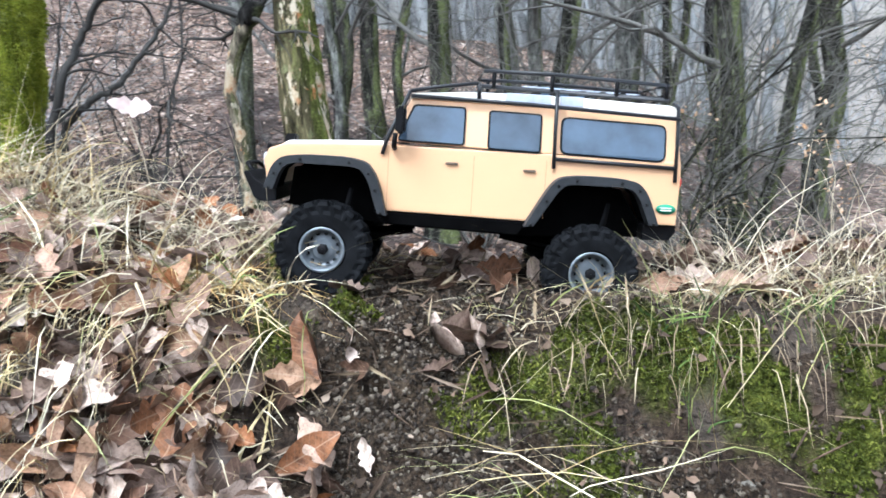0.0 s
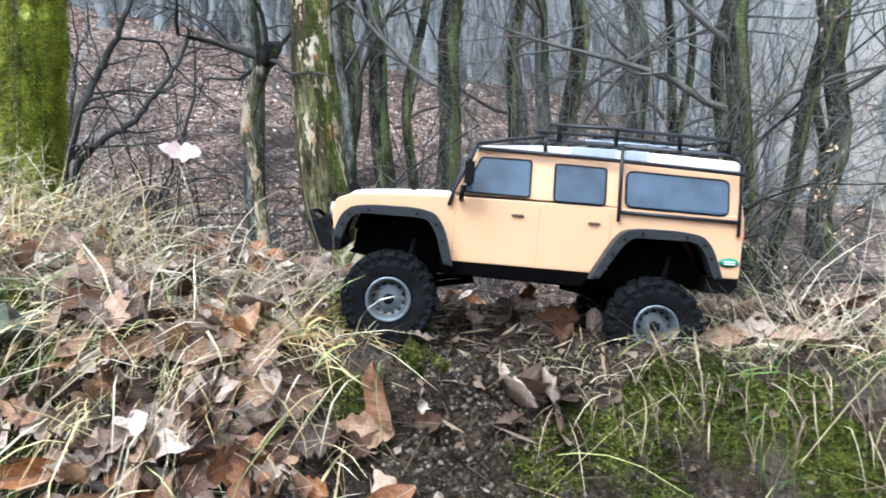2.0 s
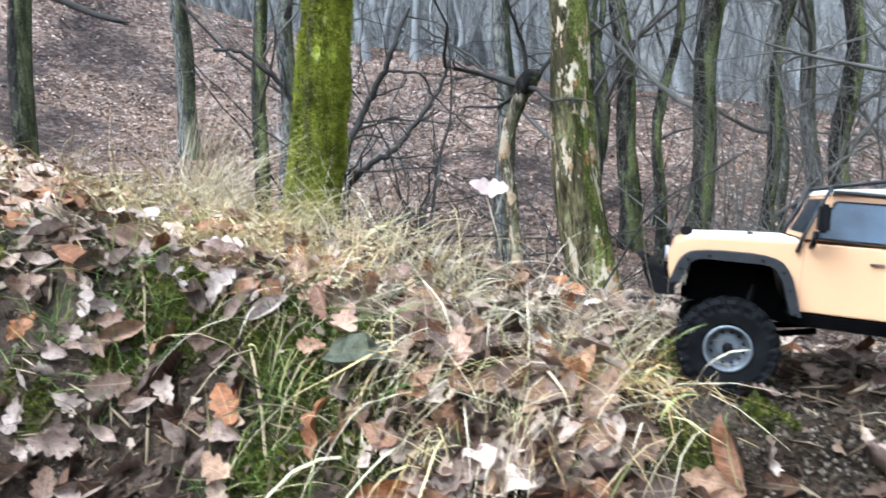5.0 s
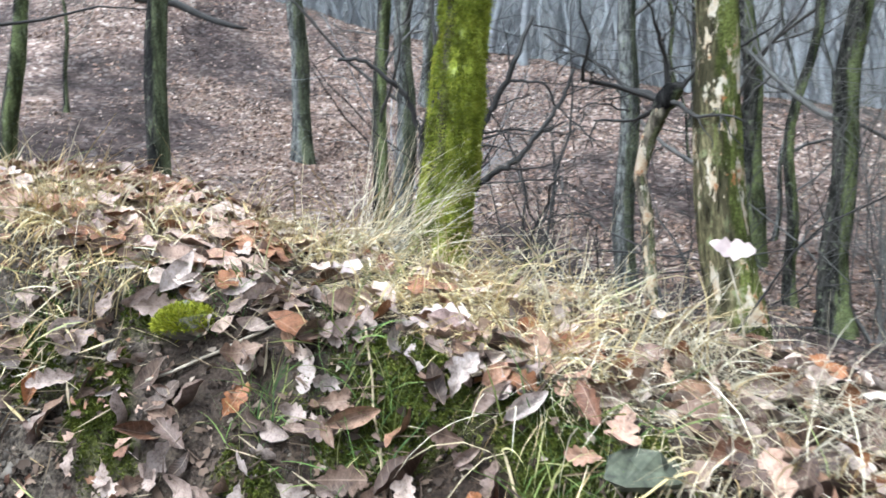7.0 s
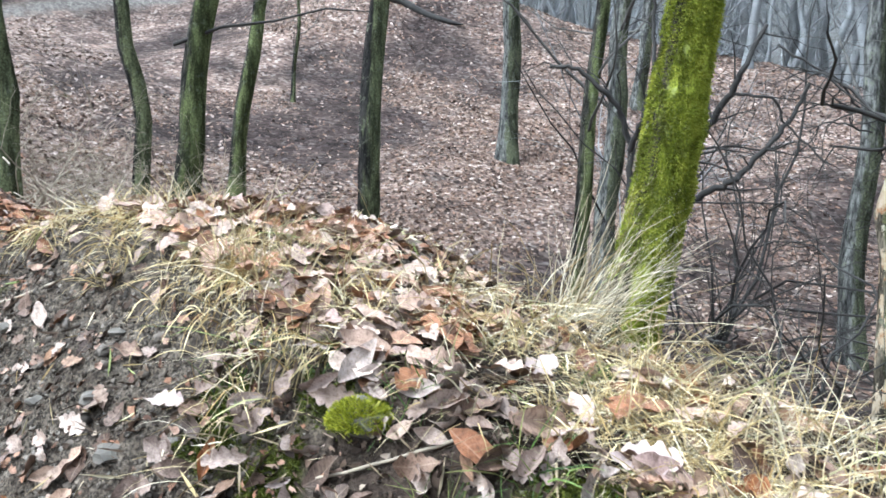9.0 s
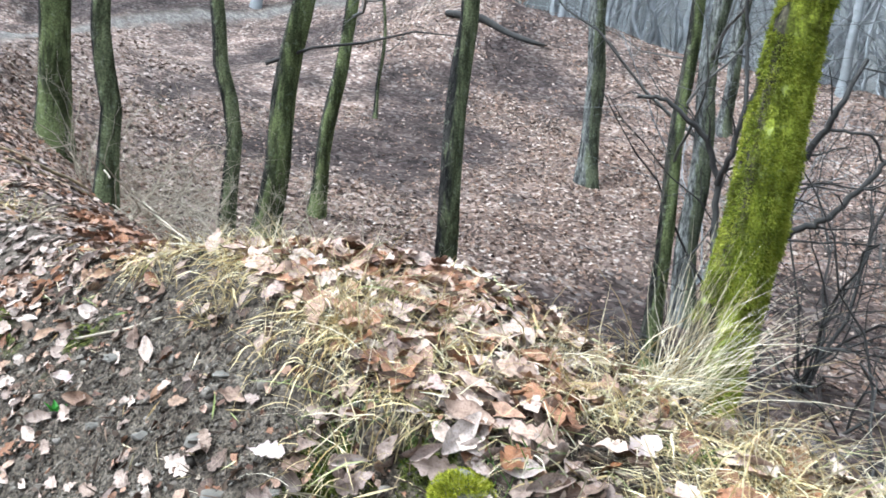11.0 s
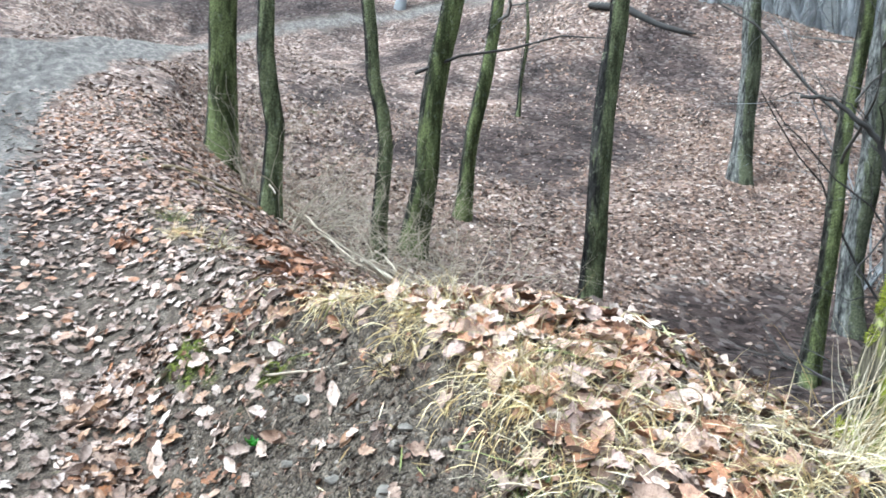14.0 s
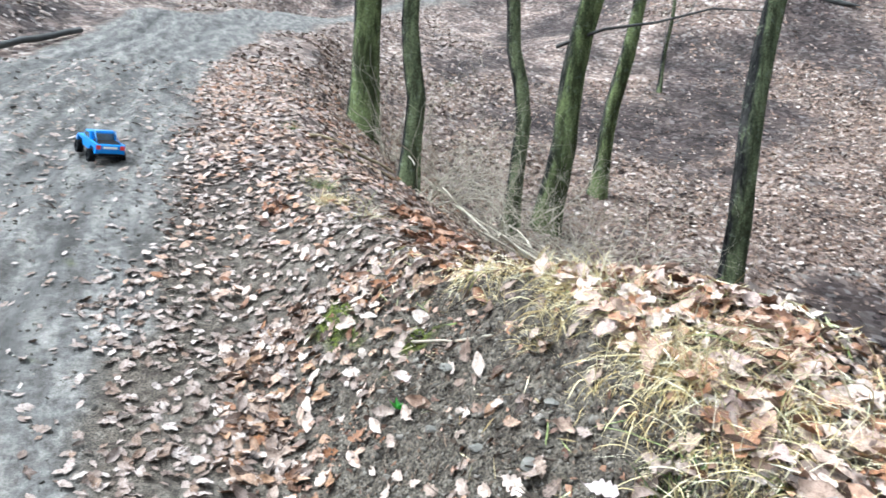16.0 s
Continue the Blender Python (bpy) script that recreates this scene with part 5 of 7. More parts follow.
scatter("fallen_leaves", "rust-red fallen leaves in small drifts", leaf_places(5200, (-5.2, -1.2, 0.0, 1.5), 19, mask=near_spots(((-4.15, 0.91, 0.25, 0.1), (-3.48, 0.84, 0.3, 0.1), (-4.4, 0.26, 0.15, 0.07), (-1.85, 1.12, 0.2, 0.1))), size=(0.05, 0.09), tilt=0.6, lift=0.012, power=1.3), LEAVES, M_LITTER_RED)
scatter("fallen_leaves", "large peach and pink oak leaves along the crest", leaf_places(1250, (-2.4, -0.55, 0.78, 1.5), 20, mask=lambda x, y: step(-0.1, 0.02, y - crest_y(x)) * step(0.42, 0.3, y - crest_y(x)) * step(-0.7, -0.95, x) * (0.4 + 0.6 * step(-1.3, -1.55, x)) * (0.75 + 0.7 * fbm(x, y, 0.2, 88)), size=(0.05, 0.095), tilt=0.38, lift=0.02), LEAVES, M_LITTER_WARM)


# ---- grass and moss ----
def blades(n, at, seed, length=(0.08, 0.2), spread=0.05, lean=(0, 0), droop=0.5, width=0.0022, radius=0.04, flat=0.4):
    """Curved tapering blades that grow from a patch of ground."""
    r = np.random.default_rng(seed)
    m = 6
    a = r.uniform(0, 6.283, n)
    rr = radius * np.sqrt(r.uniform(0, 1, n))
    x0, y0 = at[0] + rr * np.cos(a), at[1] + rr * np.sin(a)
    z0 = land(x0, y0) - 0.004
    L = r.uniform(*length, n)
    b = r.uniform(0, 6.283, n)
    out = np.stack([np.cos(b), np.sin(b)], -1) * spread * r.uniform(0.2, 1.6, n)[:, None] + np.array(lean) * r.uniform(0.5, 1.4, n)[:, None]
    d = np.concatenate([out, r.uniform(0.4, 1.0, n)[:, None]], -1)
    d /= np.linalg.norm(d, axis=1, keepdims=True)
    dr = droop * r.uniform(0.3, 1.5, n)
    pts = np.zeros((n, m, 3))
    pts[:, 0] = np.stack([x0, y0, z0], -1)
    for k in range(1, m):
        d = d + np.stack([out[:, 0] * 0.25, out[:, 1] * 0.25, -dr * 0.5], -1) + r.normal(0, 0.12, (n, 3))
        d /= np.linalg.norm(d, axis=1, keepdims=True)
        pts[:, k] = pts[:, k - 1] + d * (L / (m - 1))[:, None]
        g = land(pts[:, k, 0], pts[:, k, 1]) + 0.003 + 0.012 * r.uniform(0, 1, n)
        pts[:, k, 2] = np.maximum(pts[:, k, 2], g)
    side = np.stack([-np.sin(b + 1.2), np.cos(b + 1.2), r.normal(0, flat, n)], -1)
    w = width * r.uniform(0.5, 1.4, n)[:, None, None] * np.array([0.8, 1, 1, 0.85, 0.6, 0.12])[None, :, None]
    v = np.stack([pts - side[:, None] * w * 0.5, pts + side[:, None] * w * 0.5], 2).reshape(n, m * 2, 3)
    i = np.arange(m - 1) * 2
    f = np.stack([i, i + 1, i + 3, i + 2], -1)
    return v.reshape(-1, 3), (f[None] + (np.arange(n) * m * 2)[:, None, None]).reshape(-1, 4)


def tuft(at, n, seed, mat=None, name="dry_grass_tuft", label="tuft of pale dry grass on the bank", **kw):
    ob = new(name, mesh_np(name, *blades(n, at, seed, **kw), mat or M_STRAW, True))
    return tagged(ob, label, "grass", kind="stuff")


# tall thin straw behind the leaf pile
for k in range(12):
    tuft((-0.95 + 0.07 * k + 0.03 * math.sin(k * 5), 1.18 + 0.16 * math.sin(k * 2.3)), 20, 400 + k, M_WHITE_STRAW, length=(0.08, 0.25), spread=0.42, droop=0.2, width=0.0011, radius=0.07, lean=(0.1, 0))
# golden grass that hangs over the edge
for k, (x, y, n, ln, lx, ly) in enumerate(((-0.36, 0.98, 70, 0.2, 0.35, -0.4), (-0.45, 0.95, 60, 0.2, 0.3, -0.4), (-0.28, 1.0, 50, 0.18, 0.2, -0.5), (-0.42, 0.86, 70, 0.17, 0.2, -0.5), (-0.52, 0.82, 60, 0.17, 0.2, -0.4),
                                           (-0.36, 0.8, 60, 0.16, 0.2, -0.4), (-0.62, 0.95, 50, 0.18, 0.2, -0.4), (-0.72, 0.88, 50, 0.2, 0.3, -0.3), (-0.22, 1.24, 90, 0.13, -0.1, -0.1), (-0.85, 1.0, 80, 0.2, 0.2, -0.3),
                                           (-1.0, 1.1, 90, 0.24, 0.25, -0.1), (-1.15, 1.05, 80, 0.2, 0.2, -0.3))):
    tuft((x, y), n, 430 + k, length=(ln * 0.4, ln * 1.1), spread=0.7, droop=1.1, lean=(lx, ly), radius=0.08, width=0.0012)
# dense straw round the low end of the ridge
for k in range(22):
    x = 0.02 + 0.034 * k
    tuft((x, float(crest_y(x)) + 0.03 + 0.03 * math.sin(k * 3.1)), 12 if k < 8 else 22, 460 + k, length=(0.03, 0.075) if k < 8 else (0.05, 0.13), spread=0.5, droop=0.3, radius=0.05, width=0.0012, lean=(0.05, -0.3))
for k in range(20):
    x = 0.25 + 0.026 * k
    tuft((x, 1.1 + 0.05 * math.sin(k * 2.7)), 17, 1400 + k, M_WHITE_STRAW, length=(0.05, 0.15), spread=0.4, droop=0.35, radius=0.05, width=0.0012)
for k in range(13):
    x = 0.3 + 0.06 * k
    tuft((x, 1.18 + 0.1 * math.sin(k * 2.7)), 16, 490 + k, length=(0.08, 0.22), spread=0.35, droop=0.25, radius=0.07, width=0.0011, mat=M_WHITE_STRAW)
# roots and dead grass that hang down the face
for k in range(16):
    x = 0.06 + 0.036 * k
    tuft((x, float(crest_y(x)) - 0.02), 12, 505 + 40 * k, M_ROOT, length=(0.04, 0.11), spread=0.25, droop=1.3, lean=(0.0, -0.7), radius=0.035, width=0.0013, label="dead grass hanging down the bank")
# golden arcs over the leaf pile
for k in range(11):
    x, y = -0.56 + 0.034 * k, 0.80 + 0.13 * abs(math.sin(k * 1.9))
    tuft((x, y), 26, 1300 + k, length=(0.08, 0.2), spread=0.6, droop=0.45, lean=(0.25 * math.cos(k), -0.35), radius=0.05, width=0.0015)
# broad curling blades over the leaf heap, and a tangle of bleached straw behind it
for k in range(16):
    x, y = -0.56 + 0.027 * k, 0.80 + 0.11 * math.sin(k * 2.4)
    tuft((x, y), 13, 1700 + k, (M_WHITE_STRAW, M_GOLD, M_STRAW)[k % 3], label="curling pale grass blades over dead leaves", length=(0.08, 0.19), spread=0.7, droop=0.85, lean=(0.3 * math.cos(k * 1.7), -0.35), radius=0.05, width=0.0027)
for k in range(30):
    x, y = -0.80 + 0.017 * k, 1.08 + 0.15 * math.sin(k * 2.9)
    tuft((x, y), 34, 1740 + k, M_WHITE_STRAW, label="tangle of bleached dry straw on the ridge", length=(0.05, 0.17), spread=0.65, droop=0.55, lean=(0.15, -0.1), radius=0.07, width=0.0017)
# amber grass lying flat in front of the wheel
for k, (x, y) in enumerate(((-0.30, 0.93), (-0.36, 0.9), (-0.25, 0.95), (-0.4, 0.95), (-0.33, 0.97), (-0.27, 0.9))):
    tuft((x, y), 30, 1600 + k, M_AMBER_GRASS, label="amber dead grass lying flat on the ridge", length=(0.06, 0.15), spread=0.4, droop=1.0, lean=(0.5, -0.15), radius=0.05, width=0.0016)
# long single stalks over the mossy face
for k, (x, y, ln, lx) in enumerate(((0.05, 0.86, 0.3, 0.7), (0.1, 0.84, 0.25, -0.5), (0.2, 0.95, 0.24, -0.2), (0.02, 0.8, 0.35, 1.2), (0.3, 0.93, 0.28, 0.05), (0.12, 0.8, 0.3, 0.9))):
    tuft((x, y), 9, 520 + k, length=(ln * 0.5, ln), spread=0.3, droop=0.25, lean=(lx, -0.4), radius=0.03, width=0.001)
# ridge above the mossy rock
for k, (x, y, n, ln, lx, ly) in enumerate(((-1.05, 1.22, 110, 0.2, 0.3, -0.2), (-1.15, 1.35, 110, 0.22, 0.3, -0.1), (-1.25, 1.3, 100, 0.2, 0.4, -0.2), (-0.95, 1.35, 90, 0.2, 0.3, 0), (-1.4, 1.25, 90, 0.2, 0.4, -0.1), (-0.85, 1.2, 70, 0.18, 0.2, 0.1),
                                           (-1.78, 0.88, 120, 0.2, 0.3, -0.3), (-1.85, 0.95, 100, 0.18, 0.3, -0.2), (-1.68, 0.8, 90, 0.2, 0.1, -0.4), (-1.72, 1.02, 90, 0.2, 0.3, 0.0), (-2.05, 0.9, 90, 0.14, 0.1, -0.1), (-2.2, 0.88, 80, 0.14, 0, 0), (-2.32, 0.82, 70, 0.13, 0, -0.2),
                                           (-1.55, 1.15, 90, 0.2, 0.4, 0), (-1.62, 1.3, 80, 0.18, 0.4, 0), (-1.42, 1.05, 60, 0.18, 0.3, -0.2), (-1.3, 1.1, 70, 0.2, 0.3, -0.2), (-1.55, 0.72, 60, 0.15, 0.1, -0.5), (-1.2, 0.92, 50, 0.14, 0.2, -0.3), (-2.45, 0.95, 60, 0.12, 0, 0), (-0.7, 1.25, 60, 0.2, 0.1, 0), (-0.6, 1.1, 50, 0.16, 0, -0.2),
                                           (-3.9, 0.6, 60, 0.16, 0, 0), (-4.7, 0.5, 60, 0.18, 0, 0))):
    tuft((x, y), n, 540 + k, length=(ln * 0.5, ln * 1.2), spread=0.5, droop=0.5, lean=(lx, ly), radius=0.09)
# golden crowns of the ridge
for k, (x, y, n, ln) in enumerate(((-1.74, 0.82, 150, 0.15), (-2.19, 0.78, 130, 0.13), (-2.5, 0.78, 90, 0.13), (-2.76, 0.75, 120, 0.14), (-1.55, 0.95, 120, 0.15), (-1.39, 1.1, 110, 0.15), (-1.62, 0.76, 50, 0.15), (-1.49, 0.83, 110, 0.14), (-1.0, 1.13, 120, 0.16),
                                   (-0.88, 1.08, 130, 0.16), (-1.15, 1.2, 100, 0.16), (-4.3, 0.52, 110, 0.16), (-1.9, 0.8, 100, 0.13), (-2.05, 0.84, 90, 0.13), (-0.78, 1.02, 110, 0.16), (-0.95, 1.0, 90, 0.14), (-1.08, 1.02, 90, 0.15), (-2.3, 0.85, 90, 0.12))):
    tuft((x, y), int(n * 2.1), 1500 + k, M_GOLD, label="dense golden dead grass on the crest", length=(ln * 0.35, ln * 0.95), spread=0.5, droop=0.65, lean=(0.25 * math.cos(k * 2.1) + 0.15, -0.25), radius=0.085, width=0.002)
# the tall tussock at the foot of the mossy tree
tuft((-1.47, 1.42), 150, 600, M_WHITE_STRAW, name="grass_tussock", label="tall pale plume of dry grass leaning over", length=(0.16, 0.44), spread=0.22, droop=0.12, lean=(0.2, 0.34), radius=0.055, width=0.0013)
tuft((-1.55, 1.5), 90, 601, name="grass_tussock", label="loose pale dry grass at the ridge's edge", length=(0.15, 0.4), spread=0.35, droop=0.3, lean=(0.3, 0.0), radius=0.1, width=0.0024)
# green blades
for k, (x, y, n, ln) in enumerate(((-1.25, 0.83, 50, 0.09), (-1.05, 0.86, 60, 0.1), (-0.95, 0.8, 50, 0.1), (-1.15, 0.76, 50, 0.09), (-1.45, 0.8, 50, 0.09), (-1.58, 0.72, 50, 0.1), (-0.66, 0.83, 70, 0.12), (-0.58, 0.79, 60, 0.1), (-0.74, 0.85, 60, 0.12), (-0.62, 0.75, 60, 0.1), (-0.7, 0.77, 50, 0.12), (-0.62, 0.9, 40, 0.13), (-0.7, 0.8, 60, 0.1), (-0.55, 0.72, 40, 0.12), (-0.3, 0.95, 12, 0.16), (0.28, 0.97, 40, 0.06), (0.4, 1.0, 40, 0.06), (-1.6, 0.9, 40, 0.07), (-0.9, 0.95, 40, 0.08), (-1.0, 0.75, 30, 0.1), (-0.75, 0.7, 60, 0.1), (-1.2, 1.15, 40, 0.07), (-4.6, 0.5, 60, 0.12), (-6.5, 0.5, 60, 0.12))):
    tuft((x, y), n // 3 if -0.8 < x < -0.5 else n, 620 + k, M_GRASS, "green_grass_tuft", "small tuft of green grass in the leaves", length=(ln * 0.5, ln * 1.2), spread=0.5, droop=0.4, radius=0.045, width=0.002)


def moss_cover(n, box, seed, mat, size, mask=moss_mask):
    r = np.random.default_rng(seed)
    x, y = r.uniform(box[0], box[1], n), r.uniform(box[2], box[3], n)
    keep = r.uniform(0, 1, n) < mask(x, y)
    x, y = x[keep], y[keep]
    k = len(x)
    nrm = land_normal(x, y, 0.03)
    base = np.stack([x, y, land(x, y) - 0.001], -1)
    d = nrm + r.normal(0, 0.75, (k, 3))
    d /= np.linalg.norm(d, axis=1, keepdims=True)
    s = np.cross(d, r.normal(0, 1, (k, 3)))
    s /= np.linalg.norm(s, axis=1, keepdims=True)
    h = size * r.uniform(0.5, 1.5, k)[:, None]
    v = np.stack([base - s * h * 0.22, base + s * h * 0.22, base + d * h + s * h * 0.12, base + d * h - s * h * 0.12], 1).reshape(-1, 3)
    f = np.arange(4 * k).reshape(k, 4)
    return v, f


moss_ob = new("moss", mesh_np("moss", *moss_cover(1100000, (-1.7, 0.8, 0.55, 1.15), 71, M_MOSS, 0.0048), M_MOSS))
tagged(moss_ob, "low green moss on the crumbling bank", "moss", kind="stuff")


# ---- the model off-road car ----
def prism(pts, y0, y1, bevel=0.0, taper=None):
    """A side outline (x, z) stretched from y0 to y1; taper moves each y in by its height."""
    bm = bmesh.new()
    a = [bm.verts.new((x, y0, z)) for x, z in pts]
    b = [bm.verts.new((x, y1, z)) for x, z in pts]
    bm.faces.new(a)
    bm.faces.new(b[::-1])
    n = len(pts)
    for i in range(n):
        j = (i + 1) % n
        bm.faces.new((a[j], a[i], b[i], b[j]))
    if taper:
        for v in bm.verts:
            v.co.y = taper(v.co.y, v.co.z)
    bmesh.ops.recalc_face_normals(bm, faces=bm.faces)
    if bevel:
        bmesh.ops.bevel(bm, geom=bm.edges[:], offset=bevel, segments=2, affect="EDGES", profile=0.6, clamp_overlap=True)
    return bm


def box(c, s, bevel=0.001):
    bm = bmesh.new()
    bmesh.ops.create_cube(bm, size=1, matrix=Matrix.Translation(c) @ Matrix.Diagonal((*s, 1)))
    if bevel:
        bmesh.ops.bevel(bm, geom=bm.edges[:], offset=bevel, segments=2, affect="EDGES", clamp_overlap=True)
    return bm


def rod(points, r, sides=8):
    """A round bar through the given points."""
    bm = bmesh.new()
    v, f = tube(np.array(points, float), np.full(len(points), r), sides)
    vs = [bm.verts.new(p) for p in v]
    for q in f:
        bm.faces.new([vs[i] for i in q])
    bm.faces.new(vs[:sides][::-1])
    bm.faces.new(vs[-sides:])
    bmesh.ops.recalc_face_normals(bm, faces=bm.faces)
    for q in bm.faces:
        q.smooth = len(q.verts) == 4
    return bm


def lathe(profile, sides=40, caps=False):
    """Turns an outline (radius, y) round the y axis."""
    bm = bmesh.new()
    rings = []
    for rad, y in profile:
        rings.append([bm.verts.new((rad * math.cos(2 * math.pi * i / sides), y, rad * math.sin(2 * math.pi * i / sides))) for i in range(sides)])
    for a, b in zip(rings, rings[1:]):
        for i in range(sides):
            j = (i + 1) % sides
            q = bm.faces.new((a[i], a[j], b[j], b[i]))
            q.smooth = True
    if caps and profile[0][0] > 0.0005:
        bm.faces.new(rings[0][::-1])
    if caps and profile[-1][0] > 0.0005:
        bm.faces.new(rings[-1])
    bmesh.ops.recalc_face_normals(bm, faces=bm.faces)
    return bm


def make_wheel(parent, x, y, z, out, r=0.0612, w=0.046, spin=0.0, rim_mat=None):
    """A wheel with a lugged tyre; out is -1 or 1, the side its face shows to."""
    wh = empty("wheel")
    wh.parent = parent
    wh.matrix_local = pose(x, y, z, 0, spin, 0 if out < 0 else 180)
    h = w / 2
    rim_r = r * 0.45
    prof = [(rim_r, -h * 0.72), (rim_r * 1.12, -h * 0.95), (r * 0.72, -h * 1.02), (r * 0.88, -h), (r * 0.955, -h * 0.8), (r * 0.965, 0), (r * 0.955, h * 0.8), (r * 0.88, h), (r * 0.6, h), (rim_r, h * 0.7)]
    tread = [(r * 0.80, -h * 1.03), (r * 0.90, -h * 1.05), (r * 0.965, -h * 0.92), (r * 0.985, -h * 0.7), (r * 0.99, -h * 0.3), (r * 0.99, -h * 0.26), (r * 0.99, h * 0.22), (r * 0.99, h * 0.26), (r * 0.985, h * 0.7), (r * 0.965, h * 0.92), (r * 0.90, h * 1.03), (r * 0.80, h * 1.02)]
    prof = prof[:3] + tread + prof[-2:]
    sides = 120
    bm = lathe(prof, sides)
    bm.verts.ensure_lookup_table()
    # blocks of the tread: the gaps between them are sunk
    for q in range(len(tread)):
        row = (0, 0, 0, 0, 0, 2, 2, 3, 3, 3, 3, 3)[q]
        for i in range(sides):
            if (i + row + (q if 4 < q < 8 else 0)) % 6 < 2 or (q in (0, 11) and i % 6 < 4):
                v = bm.verts[(3 + q) * sides + i]
                if q in (0, 1, 10, 11):
                    v.co.y *= 0.93
                else:
                    v.co.x *= 0.905
                    v.co.z *= 0.905
    for q in bm.faces:
        q.smooth = False
    part("tyre", bm, M_TYRE, wh, "black muddy lugged rubber")
    rim = part("rim", lathe([(rim_r * 1.04, -h * 0.92), (rim_r * 0.98, -h * 1.0), (rim_r * 0.88, -h * 0.9), (rim_r * 0.82, -h * 0.45), (rim_r * 0.62, -h * 0.3), (rim_r * 0.5, -h * 0.48), (rim_r * 0.42, -h * 0.5), (0.0004, -h * 0.5)], 40), rim_mat or M_RIM, wh, "silver steel rim")
    # black plugs give the rim's holes their shade
    for i in range(12):
        a = 2 * math.pi * i / 12
        b2 = lathe([(rim_r * 0.085, -h * 0.5), (rim_r * 0.085, -h * 0.38), (0.0004, -h * 0.38)], 8)
        bmesh.ops.translate(b2, verts=b2.verts, vec=(rim_r * 0.72 * math.cos(a), 0.0, rim_r * 0.72 * math.sin(a)))
        part("rim_hole", b2, M_DARK, rim)
    part("hub", lathe([(rim_r * 0.26, -h * 0.5), (rim_r * 0.26, -h * 0.72), (rim_r * 0.2, -h * 0.78), (0.0004, -h * 0.78)], 6), M_BLACK, wh, "black hub nut")
    return wh


U = 0.000671


def S(px, pz):
    """Side-view drawing units to metres, from the front axle; the upper works are a little lower than drawn."""
    if pz < 305:
        pz = 305 - (305 - pz) * 0.935
    return (px - 746) * U, (498 - pz) * U


def poly(pts):
    return [S(*p) for p in pts]


def roundish(pts, r=8, k=3):
    """Rounds the corners of an outline given in drawing units."""
    out = []
    n = len(pts)
    for i in range(n):
        p, a, b = np.array(pts[i], float), np.array(pts[i - 1], float), np.array(pts[(i + 1) % n], float)
        da, db = unit(a - p), unit(b - p)
        for t in np.linspace(0, 1, k + 1):
            q0, q1 = p + da * r, p + db * r
            out.append(tuple((1 - t) ** 2 * q0 + 2 * t * (1 - t) * p + t * t * q1))
    return out


